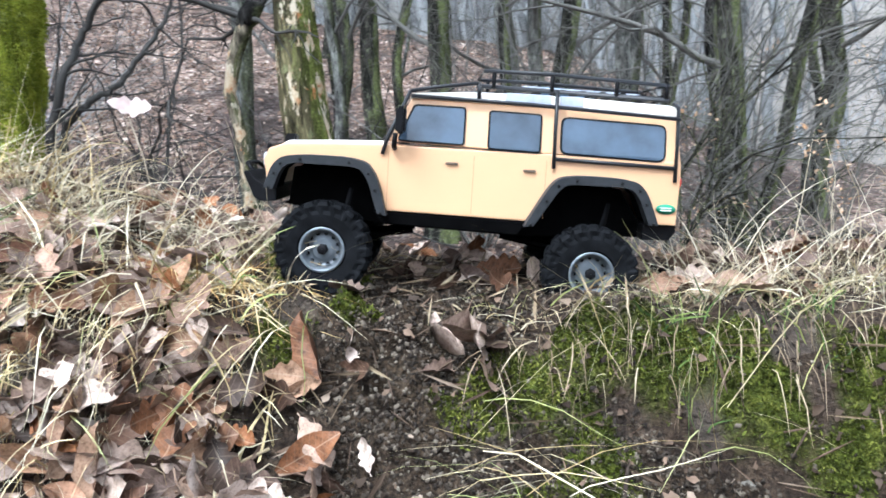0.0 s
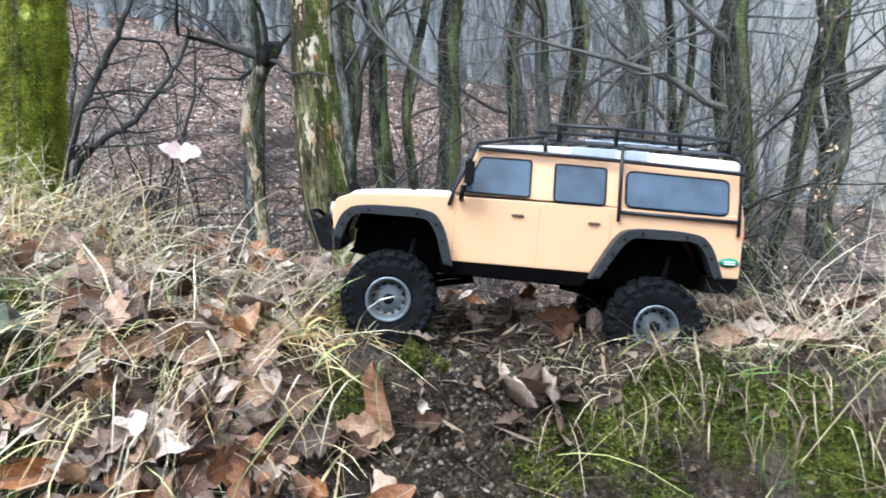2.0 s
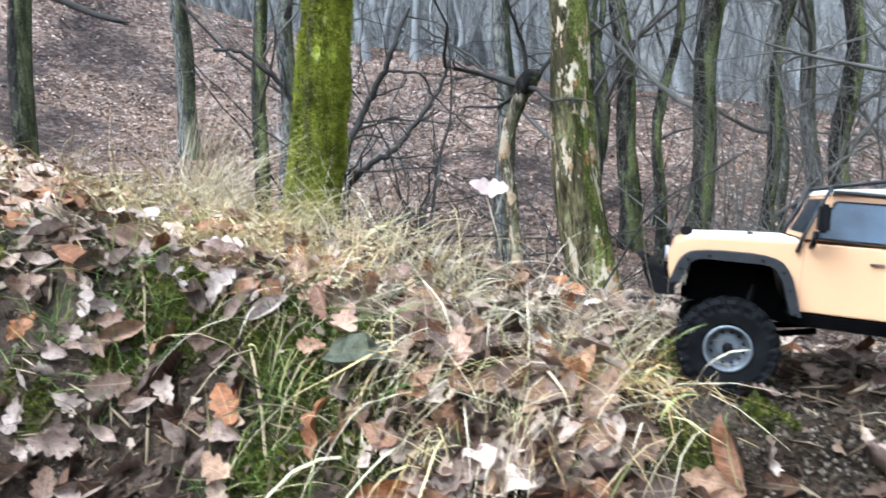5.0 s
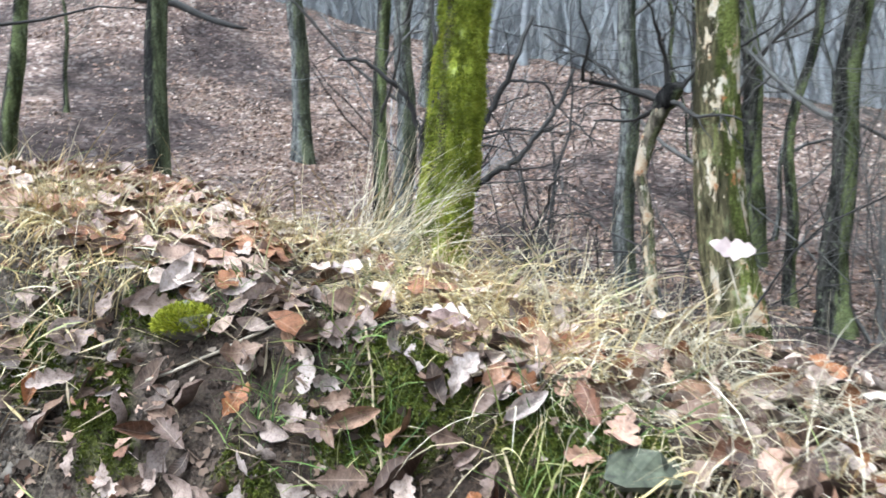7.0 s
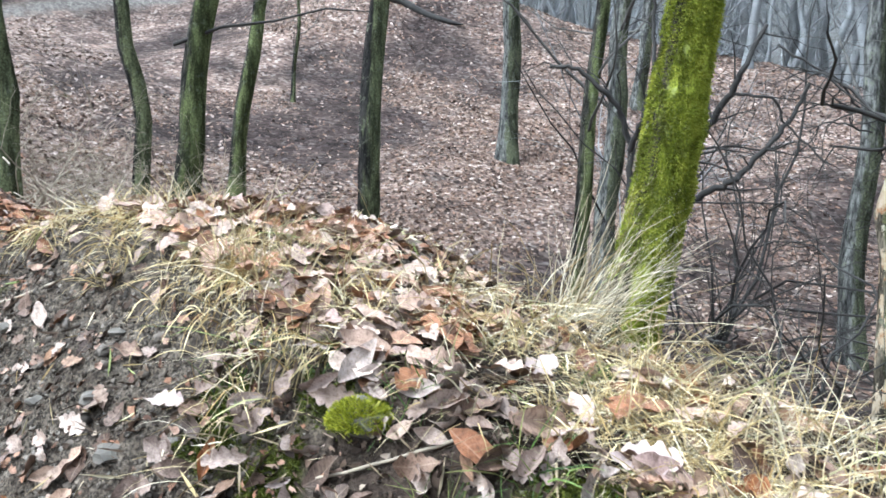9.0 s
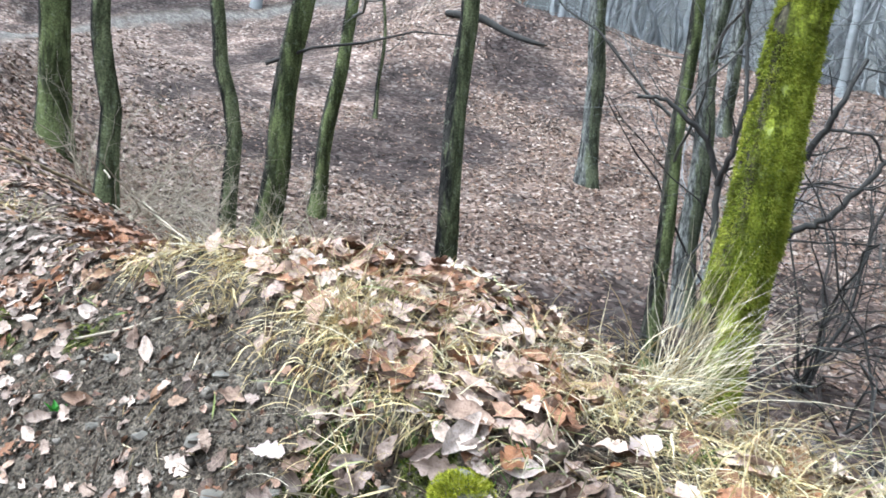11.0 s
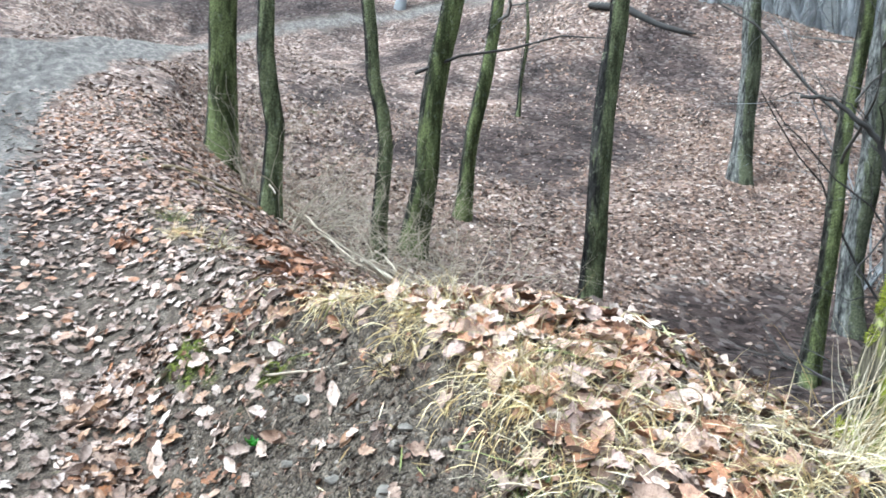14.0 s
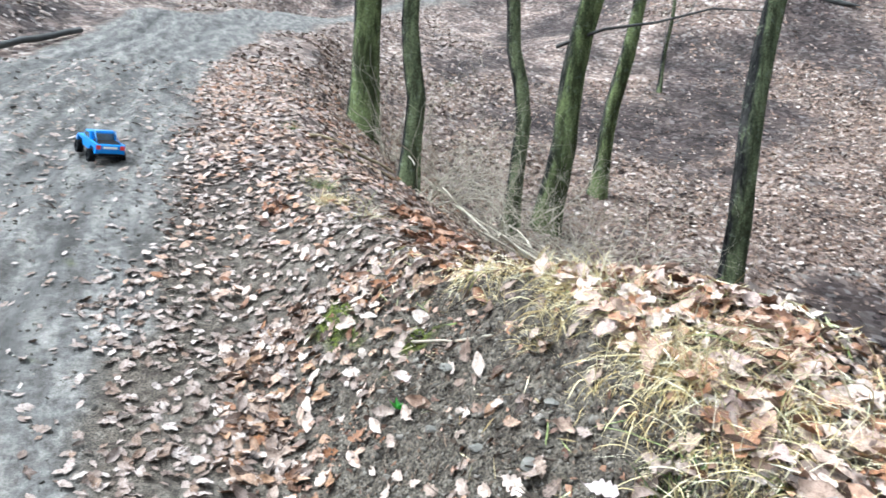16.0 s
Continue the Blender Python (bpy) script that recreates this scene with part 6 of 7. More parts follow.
def build_car():
    car = empty("model_car", pose(-0.175, 1.10, 0.219, -2.7, 6.9, 11.1))
    tagged(car, "sand-yellow radio-controlled off-road car with black roof rack on the leafy ridge", "model car")
    HW = 0.0975
    outline = [(628, 400), (620, 350), (630, 331), (660, 320), (760, 315), (848, 312), (1396, 312), (1398, 340), (1397, 431), (1353, 431), (1345, 428), (1322, 376), (1302, 358), (1182, 358), (1163, 376), (1122, 437),
               (1110, 439), (850, 435), (843, 432), (826, 378), (804, 349), (672, 349), (652, 366), (641, 400)]
    body = part("body", prism(poly(outline), -HW, HW, 0.0022), M_PAINT, car, "sand-yellow painted body shell")
    zb, zt = S(0, 305)[1], S(0, 216)[1]

    def lean_in(y, z):
        return y * (1 - 0.105 * min(1, max(0, (z - zb) / (zt - zb))))

    def side_y(z, out=0.0):
        return lean_in(-0.0962, z) - out
    part("cabin", prism(poly([(850, 306), (889, 217), (1386, 222), (1396, 316)]), -0.0962, 0.0962, 0.002, lean_in), M_PAINT, car, "sand-yellow painted cab")
    part("roof", prism(poly([(884, 219), (893, 208), (1000, 199), (1200, 198), (1375, 203), (1391, 214), (1389, 225)]), -0.0885, 0.0885, 0.005), M_ROOF, car, "cream white roof")
    # cream white here paints the sky's highlight on the sand-yellow bonnet
    part("bonnet", prism(poly([(644, 328), (662, 315), (760, 309), (844, 306), (844, 318), (660, 332)]), -0.086, 0.086, 0.003), M_ROOF, car, "bonnet with its bright highlight painted in cream white")
    part("grille", box((S(618, 0)[0], 0, S(0, 358)[1]), (0.006, 0.12, 0.045), 0.001), M_BLACK, car, "black front grille")
    for sy in (-1, 1):
        part("headlight", lathe([(0.010, -0.002), (0.010, 0.001), (0.0004, 0.002)], 20), M_ALU, car, "round headlight").matrix_local = pose(S(619, 0)[0], sy * 0.075, S(0, 355)[1], 0, 0, -90)
    # windows: rubber frame and dark pane
    panes = (("front_door_window", [(897, 233), (988, 233), (988, 303), (868, 301)], 5), ("rear_door_window", [(1037, 236), (1130, 238), (1130, 309), (1037, 307)], 5), ("side_window", [(1172, 240), (1362, 245), (1362, 312), (1172, 308)], 12))
    for name, pts, rad in panes:
        for sgn in (1, -1):
            c = np.mean(np.array(pts), axis=0)
            big = [tuple(c + (np.array(p) - c) * np.array([1 + 7 / (abs(p[0] - c[0]) * 2), 1 + 7 / (abs(p[1] - c[1]) * 2)])) for p in pts]
            fm = prism(poly(roundish(big, rad + 3)), -0.0007, 0.0007)
            for v in fm.verts:
                v.co.y = sgn * (side_y(v.co.z, 0.0012) + v.co.y)
            frame_ob = part(name, fm, M_BLACK, car, "window in a thin rubber frame")
            gm = prism(poly(roundish(pts, rad)), -0.0006, 0.0006)
            for v in gm.verts:
                v.co.y = sgn * (side_y(v.co.z, 0.0022) + v.co.y)
            part("pane", gm, M_GLASS, frame_ob, "dark tinted pane")
    ws = bmesh.new()
    q = [(-0.074, *S(857, 298)), (0.074, *S(857, 298)), (0.068, *S(886, 228)), (-0.068, *S(886, 228))]
    vs = [ws.verts.new((x - 0.0025, y, z + 0.001)) for y, x, z in q]
    ws.faces.new(vs)
    bmesh.ops.solidify(ws, geom=ws.faces[:], thickness=0.0015)
    part("windscreen", ws, M_GLASS, car, "dark tinted windscreen")
    xr = S(1397, 0)[0]
    for y, w in ((0, 0.052), (-0.058, 0.018), (0.058, 0.018)):
        part("rear_window", box((xr - 0.0012, y, S(0, 272)[1]), (0.006, w, 0.042), 0.002), M_GLASS, car, "dark rear window")
    plate = part("number_plate", box((xr + 0.001, -0.062, S(0, 392)[1]), (0.002, 0.034, 0.022), 0.0005), M_PLATE, car, "yellow plate with dark bars")
    for k in (0.005, -0.005):
        part("bar", box((xr + 0.0023, -0.062, S(0, 392)[1] + k), (0.0008, 0.024, 0.005), 0), M_BLACK, plate)
    for sy in (-1, 1):
        part("tail_lamp", lathe([(0.006, -0.002), (0.006, 0.002), (0.0004, 0.003)], 14), M_RED if sy < 0 else M_AMBER, car).matrix_local = pose(xr + 0.001, sy * 0.088, S(0, 350)[1], 0, 0, 90)
    # flares
    for arch, x0 in (([(634, 404), (648, 362), (671, 345), (805, 345), (829, 375), (848, 441)], 0), ([(1116, 446), (1158, 373), (1180, 354), (1303, 354), (1326, 374), (1350, 431)], 1)):
        outer = [np.array(p, float) for p in arch]
        for _ in range(2):
            outer = [outer[0]] + [w * a + (1 - w) * b for a, b in zip(outer, outer[1:]) for w in (0.8, 0.2)] + [outer[-1]]
        ctr = np.mean(outer, axis=0) + np.array([0, 40])
        inner = [p + unit(ctr - p) * 11 for p in outer]
        ring = [tuple(p - unit(ctr - p) * 7) for p in outer] + [tuple(p) for p in inner[::-1]]
        for sgn in (1, -1):
            fl = part("fender_flare", prism(poly(ring), sgn * -0.0955, sgn * -0.119, 0.0015), M_FLARE, car, "grey-black plastic fender flare")
            for p in outer[1::3]:
                x, z = S(*(p + unit(ctr - p) * 3))
                part("bolt", box((x, sgn * -0.1195, z), (0.0035, 0.002, 0.0035), 0.0005), M_BLACK, fl)
    # linings of the wheel arches, with the arches' shade put into their black
    for arch in ([(640, 402), (651, 366), (672, 348), (804, 348), (827, 378), (844, 437)], [(1121, 443), (1162, 376), (1182, 357), (1302, 357), (1323, 376), (1346, 429)]):
        mid_ = np.mean(np.array(arch, float), axis=0) + np.array([0, 40])
        strip = [tuple(map(float, p)) for p in arch] + [tuple(np.array(p, float) + unit(mid_ - np.array(p, float)) * 7) for p in arch[::-1]]
        for sgn in (1, -1):
            part("arch_lining", prism(poly(strip), sgn * -0.0985, sgn * -0.06), M_DARK, car, "wheel arch lining, black with shade put in")
    # doors: shut lines and handles
    for sgn in (-1, 1):
        for px in (1011, 1146, 852):
            part("door_seam", box((S(px, 0)[0], sgn * (HW + 0.0001), S(0, 378)[1]), (0.0006, 0.0004, 0.072), 0), M_SEAM, car)
        for px, pz in ((970, 340), (1115, 345)):
            part("door_handle", box((*[S(px, pz)[0]], sgn * (HW + 0.002), S(px, pz)[1]), (0.016, 0.003, 0.003), 0.0008), M_HANDLE, car, "small brown-grey door handle")
        mir = part("mirror", box((S(873, 0)[0], sgn * 0.118, S(0, 264)[1]), (0.012, 0.024, 0.033), 0.003), M_BLACK, car, "black door mirror")
        part("arm", rod([(S(862, 0)[0], sgn * 0.096, S(0, 318)[1]), (S(862, 0)[0], sgn * 0.112, S(0, 312)[1]), (S(864, 0)[0], sgn * 0.116, S(0, 290)[1])], 0.0035, 6), M_BLACK, mir)
        badge = part("badge", lathe([(0.0125, -0.001), (0.0125, 0.001), (0.0004, 0.0013)], 24), M_GREEN_BADGE, car, "green oval badge")
        badge.matrix_local = pose(*[S(1375, 401)[0]], sgn * (HW + 0.0005), S(1375, 401)[1], 0, 0, 0 if sgn > 0 else 180) @ Matrix.Diagonal((1, 1, 0.5, 1))
        for k in (-0.003, 0.003):
            part("bar", box((0, 0.0016, k), (0.014, 0.0006, 0.0026), 0), M_WHITE, badge)
        # roof-side lights
        for a, b in ((1062, 1148), (1164, 1208)):
            part("roof_light", prism(poly([(a, 197), (b, 197), (b, 216), (a, 216)]), sgn * -0.086, sgn * -0.0895, 0.001), M_ALU, car, "grey-blue roof-side window")
        # cage
        Y = sgn * -0.0935
        bars = [[(840, 330), (848, 300), (886, 205)], [(886, 205), (940, 193), (1012, 182)], [(888, 214), (1100, 217), (1386, 229)], [(1012, 182), (1013, 212)], [(1157, 186), (1157, 260), (1159, 338)], [(1372, 196), (1383, 206), (1384, 280), (1386, 350)], [(1162, 320), (1386, 324)]]
        for bpts in bars:
            part("cage_bar", rod([(S(*p)[0], Y - sgn * 0.007 if p[1] > 225 else Y, S(*p)[1]) for p in bpts], 0.0024), M_TUBE, car, "black tube of the outer cage")
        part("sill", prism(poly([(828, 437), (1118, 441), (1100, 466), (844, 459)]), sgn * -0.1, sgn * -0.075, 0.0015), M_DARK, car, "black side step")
    # rack
    rack = part("roof_rack", rod([(S(1008, 0)[0], -0.072, S(0, 185)[1]), (S(1370, 0)[0], -0.072, S(0, 190)[1]), (S(1370, 0)[0], 0.072, S(0, 190)[1]), (S(1008, 0)[0], 0.072, S(0, 185)[1]), (S(1008, 0)[0], -0.072, S(0, 185)[1])], 0.0029, 6), M_TUBE, car, "black tubular roof rack")
    part("rail", rod([(S(1020, 0)[0], -0.074, S(0, 155)[1]), (S(1150, 0)[0], -0.074, S(0, 154)[1]), (S(1368, 0)[0], -0.074, S(0, 162)[1]), (S(1368, 0)[0], 0.074, S(0, 162)[1]), (S(1150, 0)[0], 0.074, S(0, 154)[1]), (S(1020, 0)[0], 0.074, S(0, 155)[1]), (S(1020, 0)[0], -0.074, S(0, 155)[1])], 0.0026, 6), M_TUBE, rack)
    for px in (1040, 1150, 1272, 1366):
        for y in (-0.073, 0.073):
            part("post", rod([(S(px, 0)[0], y, S(0, 188)[1]), (S(px, 0)[0], y, S(0, 157)[1])], 0.003, 6), M_BLACK, rack)
    for k in range(10):
        part("slat", box((S(1020 + 38 * k, 0)[0], 0, S(0, 184)[1]), (0.007, 0.142, 0.003), 0.0006), M_BLACK, rack)
    part("side_board", prism(poly([(1156, 162), (1270, 166), (1270, 184), (1156, 182)]), 0.066, 0.071, 0.0008), M_GLASS, rack, "dark board on the rack")
    part("traction_board", prism(poly([(1100, 181), (1330, 184), (1330, 178), (1100, 175)]), -0.035, 0.02, 0.0008), M_ALU, rack, "grey-blue board tied on the rack")
    # bumpers, underside
    part("front_bumper", prism(poly([(640, 404), (640, 432), (608, 434), (592, 424), (582, 400), (574, 380), (584, 376), (602, 394), (614, 400)]), -0.078, 0.078, 0.002), M_BLACK, car, "black front bumper")
    part("winch_hoop", rod([(S(582, 0)[0], -0.04, S(0, 380)[1]), (S(566, 0)[0], -0.03, S(0, 366)[1]), (S(566, 0)[0], 0.03, S(0, 366)[1]), (S(582, 0)[0], 0.04, S(0, 380)[1])], 0.003, 6), M_BLACK, car)
    part("rear_bumper", prism(poly([(1340, 432), (1403, 430), (1403, 446), (1392, 462), (1340, 464)]), -0.085, 0.085, 0.002), M_BLACK, car, "black rear bumper")
    # plain block added for an unidentified black shape at the bonnet's front
    part("bonnet_block", box((S(650, 0)[0], -0.02, S(0, 312)[1]), (0.015, 0.022, 0.012), 0.002), M_BLACK, car, "small black block on the bonnet")
    part("bonnet_vent", box((S(768, 0)[0], -0.02, S(0, 308)[1]), (0.008, 0.01, 0.005), 0.001), M_BLACK, car)
    part("chassis", prism(poly([(660, 430), (668, 365), (800, 365), (840, 438), (1120, 443), (1185, 372), (1300, 372), (1340, 432), (1340, 462), (1100, 474), (840, 466), (650, 436)]), -0.062, 0.062, 0.001), M_DARK, car, "black chassis and wheel housings with shade put in")
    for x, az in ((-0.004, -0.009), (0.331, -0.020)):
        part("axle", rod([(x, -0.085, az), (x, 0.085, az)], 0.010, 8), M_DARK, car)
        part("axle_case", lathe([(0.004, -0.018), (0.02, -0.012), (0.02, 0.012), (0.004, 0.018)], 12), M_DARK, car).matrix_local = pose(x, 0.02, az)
        for sy in (-1, 1):
            part("shock", rod([(x + 0.014, sy * 0.06, 0.0), (x + 0.03, sy * 0.055, 0.085)], 0.0065, 7), M_BLACK, car)
            part("link", rod([(x, sy * 0.045, -0.006), (0.162 + (x - 0.162) * 0.35, sy * 0.03, 0.012)], 0.004, 6), M_DARK, car)
    for x, dz, sp in ((-0.004, -0.009, 10), (0.331, -0.020, 25)):
        make_wheel(car, x, -0.102, dz, -1, spin=sp)
        make_wheel(car, x, 0.102, dz - 0.004, 1, spin=-sp)
    return car


car = build_car()


def build_pickup():
    """The small blue one, further along the track."""
    x, y = -5.86, -0.75
    z = float(land(x, y)) + 0.046
    p = empty("model_pickup", pose(x, y, z - 0.004, 0, 9, 22) @ Matrix.Diagonal((0.85, 0.9, 0.76, 1)))
    tagged(p, "bright blue model pickup with red tail lamps on muddy track", "model car")
    part("body", prism([(-0.085, 0.02), (-0.09, 0.075), (-0.06, 0.095), (0.07, 0.1), (0.08, 0.105), (0.40, 0.11), (0.41, 0.1), (0.405, 0.035), (0.37, 0.03), (0.35, 0.07), (0.27, 0.07), (0.245, 0.03), (0.08, 0.03), (0.055, 0.075), (-0.05, 0.075), (-0.07, 0.02)], -0.093, 0.093, 0.004), M_BLUE, p, "bright blue pickup body")
    part("cab", prism([(0.07, 0.1), (0.115, 0.165), (0.215, 0.17), (0.235, 0.105)], -0.085, 0.085, 0.006), M_BLUE, p, "blue cab")
    for y2 in (-0.0865, 0.0865):
        part("side_window", prism([(0.1, 0.115), (0.125, 0.155), (0.205, 0.158), (0.215, 0.115)], y2 - 0.001, y2 + 0.001), M_GLASS, p, "dark side window")
    part("rear_window", prism([(0.2225, 0.158), (0.2385, 0.112), (0.2395, 0.112), (0.2245, 0.159)], -0.065, 0.065), M_GLASS, p, "dark rear window")
    part("bed", box((0.32, 0, 0.1085), (0.15, 0.15, 0.008), 0.001), M_BLACK, p, "black load bed")
    for y2 in (-0.075, 0.075):
        part("tail_lamp", box((0.408, y2, 0.086), (0.006, 0.03, 0.034), 0.002), M_RED, p, "red tail lamp")
        part("roll_bar", rod([(0.25, y2 * 0.9, 0.105), (0.25, y2 * 0.85, 0.18), (0.36, y2 * 0.95, 0.11)], 0.005, 6), M_BLUE, p, "blue roll bar tube")
    part("roll_bar", rod([(0.25, -0.065, 0.18), (0.25, 0.065, 0.18)], 0.005, 6), M_BLUE, p, "blue roll bar tube")
    part("tailgate_bar", box((0.4085, 0, 0.085), (0.002, 0.09, 0.02), 0.0005), M_WHITE, p, "pale bar of lettering on the tailgate")
    part("bumper", box((0.41, 0, 0.03), (0.02, 0.15, 0.018), 0.003), M_BLACK, p, "black rear bumper")
    part("chassis", box((0.16, 0, 0.035), (0.45, 0.1, 0.04), 0.004), M_DARK, p, "black chassis")
    for wx in (0.0, 0.31):
        for s2 in (-1, 1):
            make_wheel(p, wx, s2 * 0.095, 0.0, s2, 0.052, 0.042, rim_mat=M_BLACK)
    return p


build_pickup()


# ---- small things on the ridge ----
def at_land(x, y, dz=0.0):
    return Matrix.Translation((x, y, float(land(x, y)) + dz))


# pale leaf caught on a stalk
stalk = empty("leaf_on_stalk", Matrix.Translation((-0.655, 1.385, float(land(-0.655, 1.385)) - 0.005)))
_h = 0.40 - stalk.matrix_world.translation.z
_pts = [(0.03, 0.0, 0), (0.02, 0, _h * 0.5), (0.0, 0, _h * 0.97)]
part("stalk", rod(_pts, 0.0013, 5), M_TWIG_PALE, stalk, "thin dry stalk")
_u13 = np.linspace(0, 1, 13)
_w13 = 0.3 * np.sin(np.pi * np.clip(_u13 * 0.95 + 0.02, 0, 1)) ** 0.75 * (0.82 + 0.22 * np.cos(2 * np.pi * (_u13 * 4 - 0.45))) + 0.012
_v, _f, _u, _a = leaf_mesh(np.random.default_rng(3), _u13, _w13, _w13 * 0.9, 0.25, 0.5, 0.5)
_me = mesh_np("leaf", _v * 0.075 * np.array([1, 1.0, 1.3]), _f, M_FEATHER, True)
_o = new("leaf", _me)
_o.parent = stalk
_o.matrix_local = pose(0.005, 0, _h + 0.012, 62, 12, 25)
tagged(stalk, "pale curled dry leaf caught on a thin stalk", "leaf")


def stone(name, label, at, size, seed, mat, flat=0.7, sink=0.3):
    r = np.random.default_rng(seed)
    bm = bmesh.new()
    bmesh.ops.create_icosphere(bm, subdivisions=2, radius=1)
    o = Vector(r.uniform(0, 50, 3))
    for v in bm.verts:
        k = 1 + 0.6 * noise.noise(v.co * 1.2 + o) + 0.25 * noise.noise(v.co * 2.9 + o)
        v.co *= k * size
        v.co.z *= flat
    for q in bm.faces:
        q.smooth = False
    ob = part(name, bm, mat)
    ob.matrix_world = at_land(at[0], at[1], size * flat * (1 - 2 * sink)) @ Matrix.Rotation(r.uniform(0, 6), 4, "Z")
    return tagged(ob, label, "stone")


rock = stone("mossy_rock", "dark stone capped with bright green moss", (-1.31, 0.79), 0.046, 5, M_STONE, 0.6, 0.25)
_r = np.random.default_rng(17)
_d = _r.normal(0, 1, (11000, 3))
_d[:, 2] = np.abs(_d[:, 2]) * 0.9 - 0.1
_d /= np.linalg.norm(_d, axis=1, keepdims=True)
_b = _d * 0.046 * np.array([1.12, 1.0, 0.62])
_s = np.cross(_d, _r.normal(0, 1, (11000, 3)))
_s /= np.linalg.norm(_s, axis=1, keepdims=True)
_t = _b + (_d + _r.normal(0, 0.5, (11000, 3))) * 0.0045
_o = new("moss_cap", mesh_np("moss_cap", np.stack([_b - _s * 0.0007, _b + _s * 0.0007, _t + _s * 0.0004, _t - _s * 0.0004], 1).reshape(-1, 3), np.arange(4 * 11000).reshape(-1, 4), M_MOSS_LIME))
_o.parent = rock
_o["label"] = "bright yellow-green moss"
for k, (x, y, s) in enumerate(((0.2, 0.83, 0.006), (0.27, 0.85, 0.008), (0.33, 0.88, 0.007), (0.16, 0.78, 0.01), (-1.9, 0.6, 0.025), (-2.1, 0.55, 0.02), (-1.75, 0.58, 0.03), (-2.3, 0.5, 0.018), (-1.65, 0.65, 0.02), (-2.0, 0.68, 0.018), (-2.4, 0.56, 0.022), (-1.85, 0.5, 0.016))):
    stone("stone", "small grey stone in the bare soil", (x, y), s, 80 + k, M_STONE, 0.5, 0.35)

big = stone("mossy_stone", "flat grey-green stone half sunk among leaves and grass", (-0.60, 0.845), 0.042, 23, M_STONE_GREEN, 0.6, 0.2)
sprout = empty("green_sprout", at_land(-2.49, 0.456))
for k in range(6):
    a = k * 1.05
    bm = bmesh.new()
    vs = [bm.verts.new(p) for p in ((0, 0, 0), (0.014, 0.008, 0.02), (0.03, 0, 0.035), (0.014, -0.008, 0.02))]
    bm.faces.new(vs)
    bmesh.ops.solidify(bm, geom=bm.faces[:], thickness=0.0008)
    part("leaflet", bm, M_SPROUT, sprout).matrix_local = pose(0, 0, 0, 0, 0, math.degrees(a))
tagged(sprout, "small bright green sprout in bare soil", "plant")


def stick(label, a, b, r, seed, mat=None, lift=0.012, sag=0.0):
    rr = np.random.default_rng(seed)
    n = 9
    t = np.linspace(0, 1, n)[:, None]
    p = np.array([*a, 0.0]) * (1 - t) + np.array([*b, 0.0]) * t
    p[:, :2] += np.cumsum(rr.normal(0, 0.012, (n, 2)), axis=0) * np.linalg.norm(np.array(a) - np.array(b))
    g = land(p[:, 0], p[:, 1], False)
    line = np.interp(t[:, 0], [0, 1], [g[0], g[-1]])
    p[:, 2] = np.maximum(g, 0.5 * g + 0.5 * line) + lift + r
    ob = part("stick", rod([tuple(q) for q in p], r, 6), mat or M_TWIG_PALE)
    return tagged(ob, label, "stick")


stick("long dry pole lying on the leaves", (-6.37, 0.62), (-7.25, 1.45), 0.013, 1, M_POLE)
stick("second dry pole lying on the leaves", (-6.17, 0.77), (-7.0, 1.5), 0.010, 2, M_POLE)
stick("dark log lying above the track", (-10.2, -2.6), (-13.2, -2.1), 0.045, 9, M_TWIG_DARK)
stick("bare twig lying over dead leaves", (-0.80, 0.86), (-0.50, 0.62), 0.0022, 3, M_POLE)
stick("pale twig lying on the bank", (-0.35, 0.74), (-0.16, 0.8), 0.002, 4, M_POLE)
stick("bare twig lying on the bank", (-1.02, 0.88), (-0.86, 0.72), 0.0018, 5, M_POLE)
stick("thin twig on the worn bank", (-2.75, 0.5), (-2.35, 0.62), 0.004, 6)
stick("thin twig on the crest", (-1.35, 0.72), (-1.12, 0.86), 0.0025, 7)
# brush pile on the slope below the shoulder
_r = np.random.default_rng(55)
for k in range(46):
    x, y = _r.uniform(-7.4, -4.2), _r.uniform(1.5, 3.1)
    a = _r.normal(0.25, 0.7)
    L = _r.uniform(0.4, 1.5)
    stick("thin pale branch of a brush pile", (x, y), (x + L * math.cos(a), y + L * math.sin(a)), _r.uniform(0.003, 0.010), 700 + k, lift=_r.uniform(0.02, 0.3))
for k, (az, d) in enumerate(((72, 7.2), (68, 7.6), (64, 7.0), (74, 8.2), (60, 7.8))):
    shrub("brush", "thin pale leafless brush on the slope", polar(az, d), 320 + k, 9, 0.9, 0.006, 0.8, M_TWIG_PALE, 0.9, (0, 0), 4, 2)
for k, (az, d) in enumerate(((76.5, 8.0), (73.5, 8.6), (71, 7.6), (69, 8.4), (66.5, 7.8), (64, 8.3), (61.5, 8.0), (75, 7.3), (78, 8.8), (67.5, 9.0))):
    shrub("brush", "tangle of fine pale leafless twigs below the trunks", polar(az, d, E16), 360 + k, 13, 1.5, 0.008, 0.9, M_TWIG_PALE, 0.7, (0.1, 0), 4, 3, -0.03, 0.5)

# fallen log on the far hillside
a_, b_ = polar(55.2, 24), polar(48.0, 23.2)
_za, _zb = float(land(*a_, False)), float(land(*b_, False))
_t = np.linspace(0, 1, 9)
_lx, _ly = a_[0] + (b_[0] - a_[0]) * _t, a_[1] + (b_[1] - a_[1]) * _t
_lz = np.maximum(land(_lx, _ly, False) + 0.06, np.interp(_t, [0, 1], [_za + 0.12, _zb + 0.08])) + 0.06 * np.sin(_t * 7)
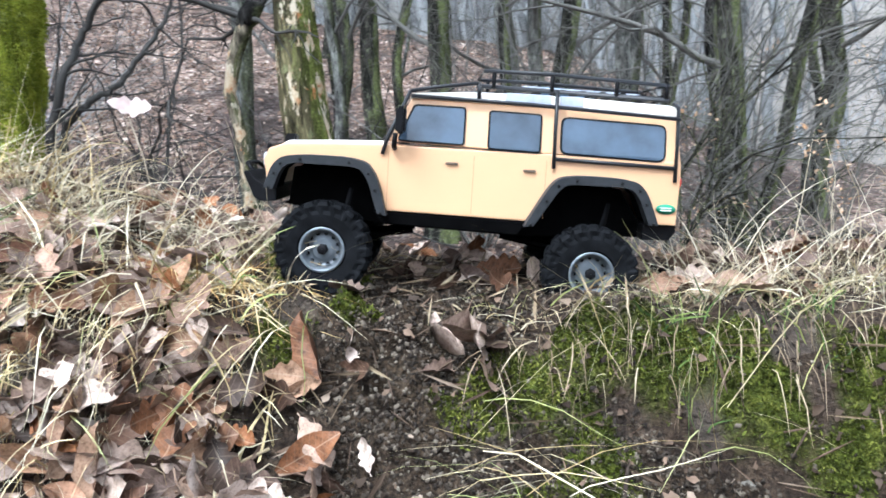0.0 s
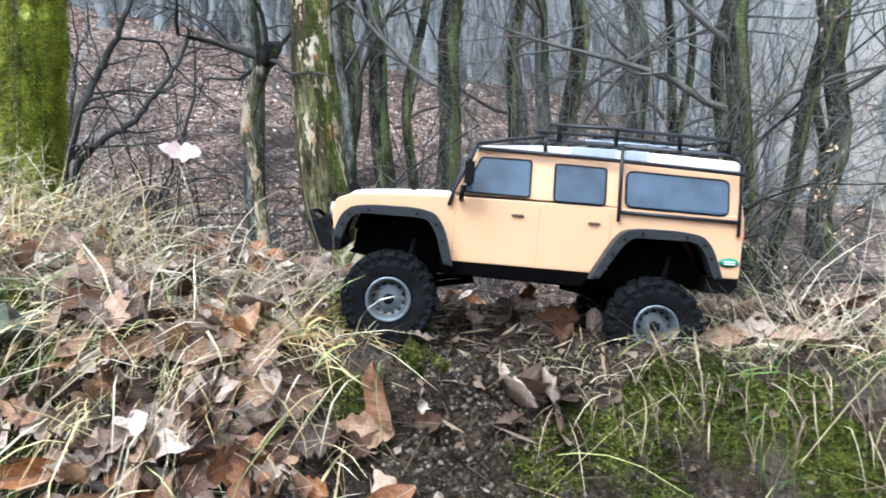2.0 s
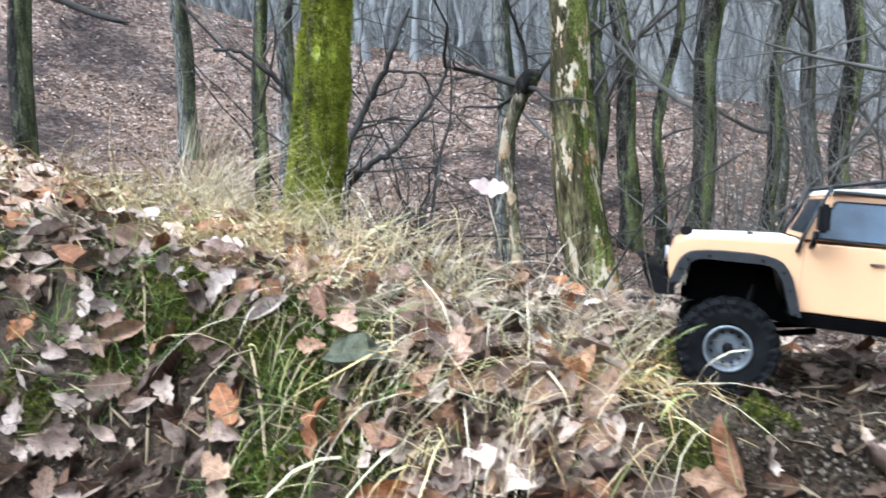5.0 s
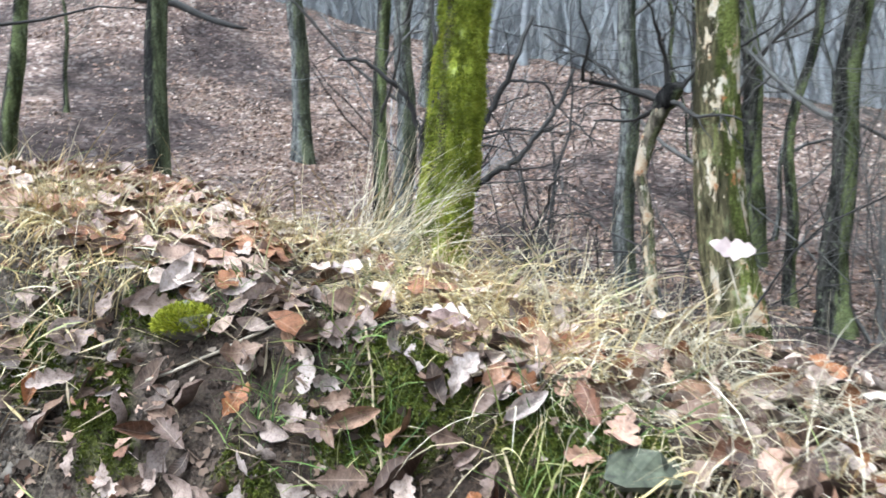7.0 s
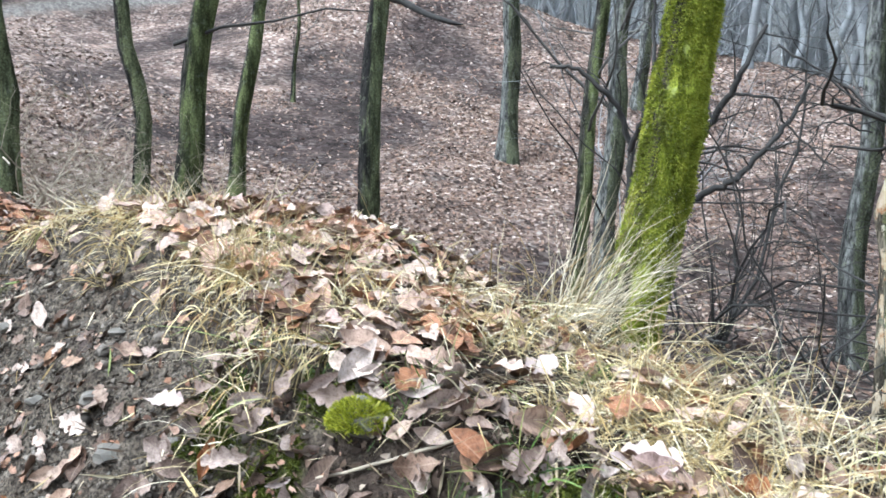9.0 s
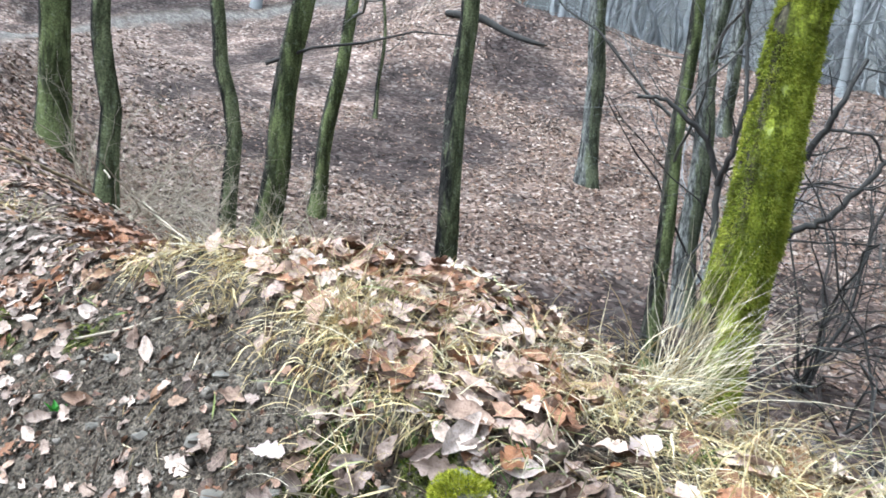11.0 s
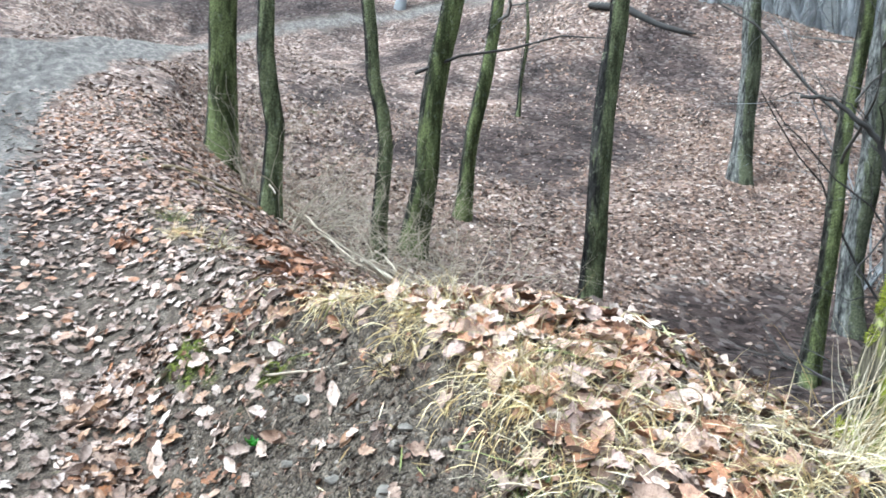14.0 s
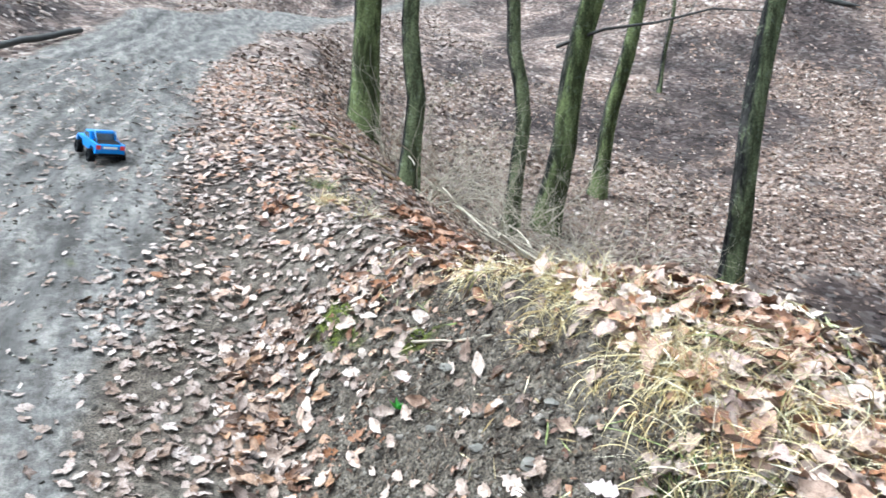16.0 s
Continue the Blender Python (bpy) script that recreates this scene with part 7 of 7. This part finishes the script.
log = new("fallen_log", mesh_np("fallen_log", *tube(np.stack([_lx, _ly, _lz], -1), 0.12 * np.array([0.7, 1.0, 1.1, 1.0, 0.95, 0.85, 0.8, 0.6, 0.15]), 10), M_TWIG_DARK, True))
tagged(log, "dark fallen log lying on the far hillside", "log")

# ---- single leaves on the near bank, parts of the ground ----
LEAF_MESHES = [mesh_np("leaf", v, f, M_LEAF, True, {"along": u, "across": a}) for v, f, u, a in CURLED]


def lay_leaf(k, pos, rot, s):
    ob = new("leaf", LEAF_MESHES[k])
    ob.parent = ground
    ob.matrix_world = Matrix.Translation(pos) @ Matrix([list(map(float, row)) for row in rot]).to_4x4() @ Matrix.Scale(float(s), 4)
    return ob


_pos, _rot, _s, _r2 = leaf_places(560, (-0.95, 0.4, 0.6, 1.1), 8, size=(0.05, 0.10), tilt=1.2, lift=0.02)
for k in range(min(len(_pos), 300)):
    if (_pos[k][0] > -0.06 and _pos[k][1] < 1.08) or (abs(_pos[k][0] + 0.02) < 0.3 and 0.93 < _pos[k][1] < 1.06 and k % 3):
        continue
    lay_leaf(int(_r2.integers(0, len(LEAF_MESHES))), _pos[k], _rot[k], _s[k])
# the large curled leaves by the wheel, and pale oak leaves
for k, x, y, s, e in ((8, 0.045, 0.905, 0.12, (70, 20, 95)), (9, 0.03, 0.9, 0.09, (40, 30, 60)), (10, 0.0, 0.91, 0.08, (30, -20, 130)), (8, 0.06, 0.89, 0.1, (55, 40, 70)), (0, -0.115, 0.95, 0.055, (8, 0, 170)), (3, -0.1, 0.79, 0.065, (30, 60, 100)), (0, 0.0, 0.885, 0.05, (20, 10, 40)), (9, 0.055, 0.915, 0.075, (75, 10, 80)), 
                      (1, -0.23, 0.76, 0.1, (20, 30, 60)), (2, -0.32, 0.75, 0.11, (30, 20, 20)), (4, -0.45, 0.74, 0.12, (35, 10, 140)), (5, -0.28, 0.72, 0.1, (30, 20, 80)), (8, -0.25, 0.82, 0.09, (40, -20, 45)), (6, -0.61, 0.81, 0.09, (75, 10, 100))):
    ob = new("leaf", LEAF_MESHES[k])
    ob.parent = ground
    ob.matrix_world = at_land(x, y, 0.25 * s) @ pose(0, 0, 0, *e) @ Matrix.Scale(s, 4)


def named_leaf(k, mat, x, y, s, e, lift=0.25):
    v, f, u, a = LEAVES[k]
    ob = new("leaf", mesh_np("leaf", v, f, mat, True, {"along": u, "across": a}))
    ob.parent = ground
    ob.matrix_world = at_land(x, y, lift * s) @ pose(0, 0, 0, *e) @ Matrix.Scale(s, 4)


# leaves that stand out on the crest and on the bare bank
for k, mat, x, y, s, e in ((0, M_FEATHER, -1.72, 0.66, 0.075, (35, 0, 40)), (2, M_LITTER_WARM, -1.91, 0.67, 0.085, (40, 20, 95)), (4, M_LITTER_PALE, -1.86, 0.69, 0.05, (35, 0, 20)), (9, M_LITTER_WARM, -1.1, 0.93, 0.1, (70, 15, 80)), (1, M_FEATHER, -0.97, 0.98, 0.1, (45, 0, 30)),
                           (3, M_LITTER_RED, -1.34, 0.78, 0.095, (40, 10, 10)), (5, M_LITTER_WARM, -1.41, 0.86, 0.1, (30, 10, 160)), (8, M_FEATHER, -2.04, 0.88, 0.11, (25, 10, 20)), (6, M_FEATHER, -2.56, 0.49, 0.06, (30, 10, 70)), (7, M_LITTER_WARM, -1.28, 0.9, 0.1, (35, 20, 60)),
                           (10, M_LITTER_RED, -1.12, 0.83, 0.09, (30, 30, 20)), (2, M_LITTER_WARM, -0.9, 0.98, 0.1, (35, 10, 120)), (0, M_LITTER_WARM, -1.5, 1.02, 0.1, (40, 10, 50)), (4, M_FEATHER, -1.22, 1.05, 0.09, (30, 0, 100)), (8, M_LITTER_RED, -0.78, 1.05, 0.1, (50, 20, 30))):
    named_leaf(k, mat, x, y, s, e)
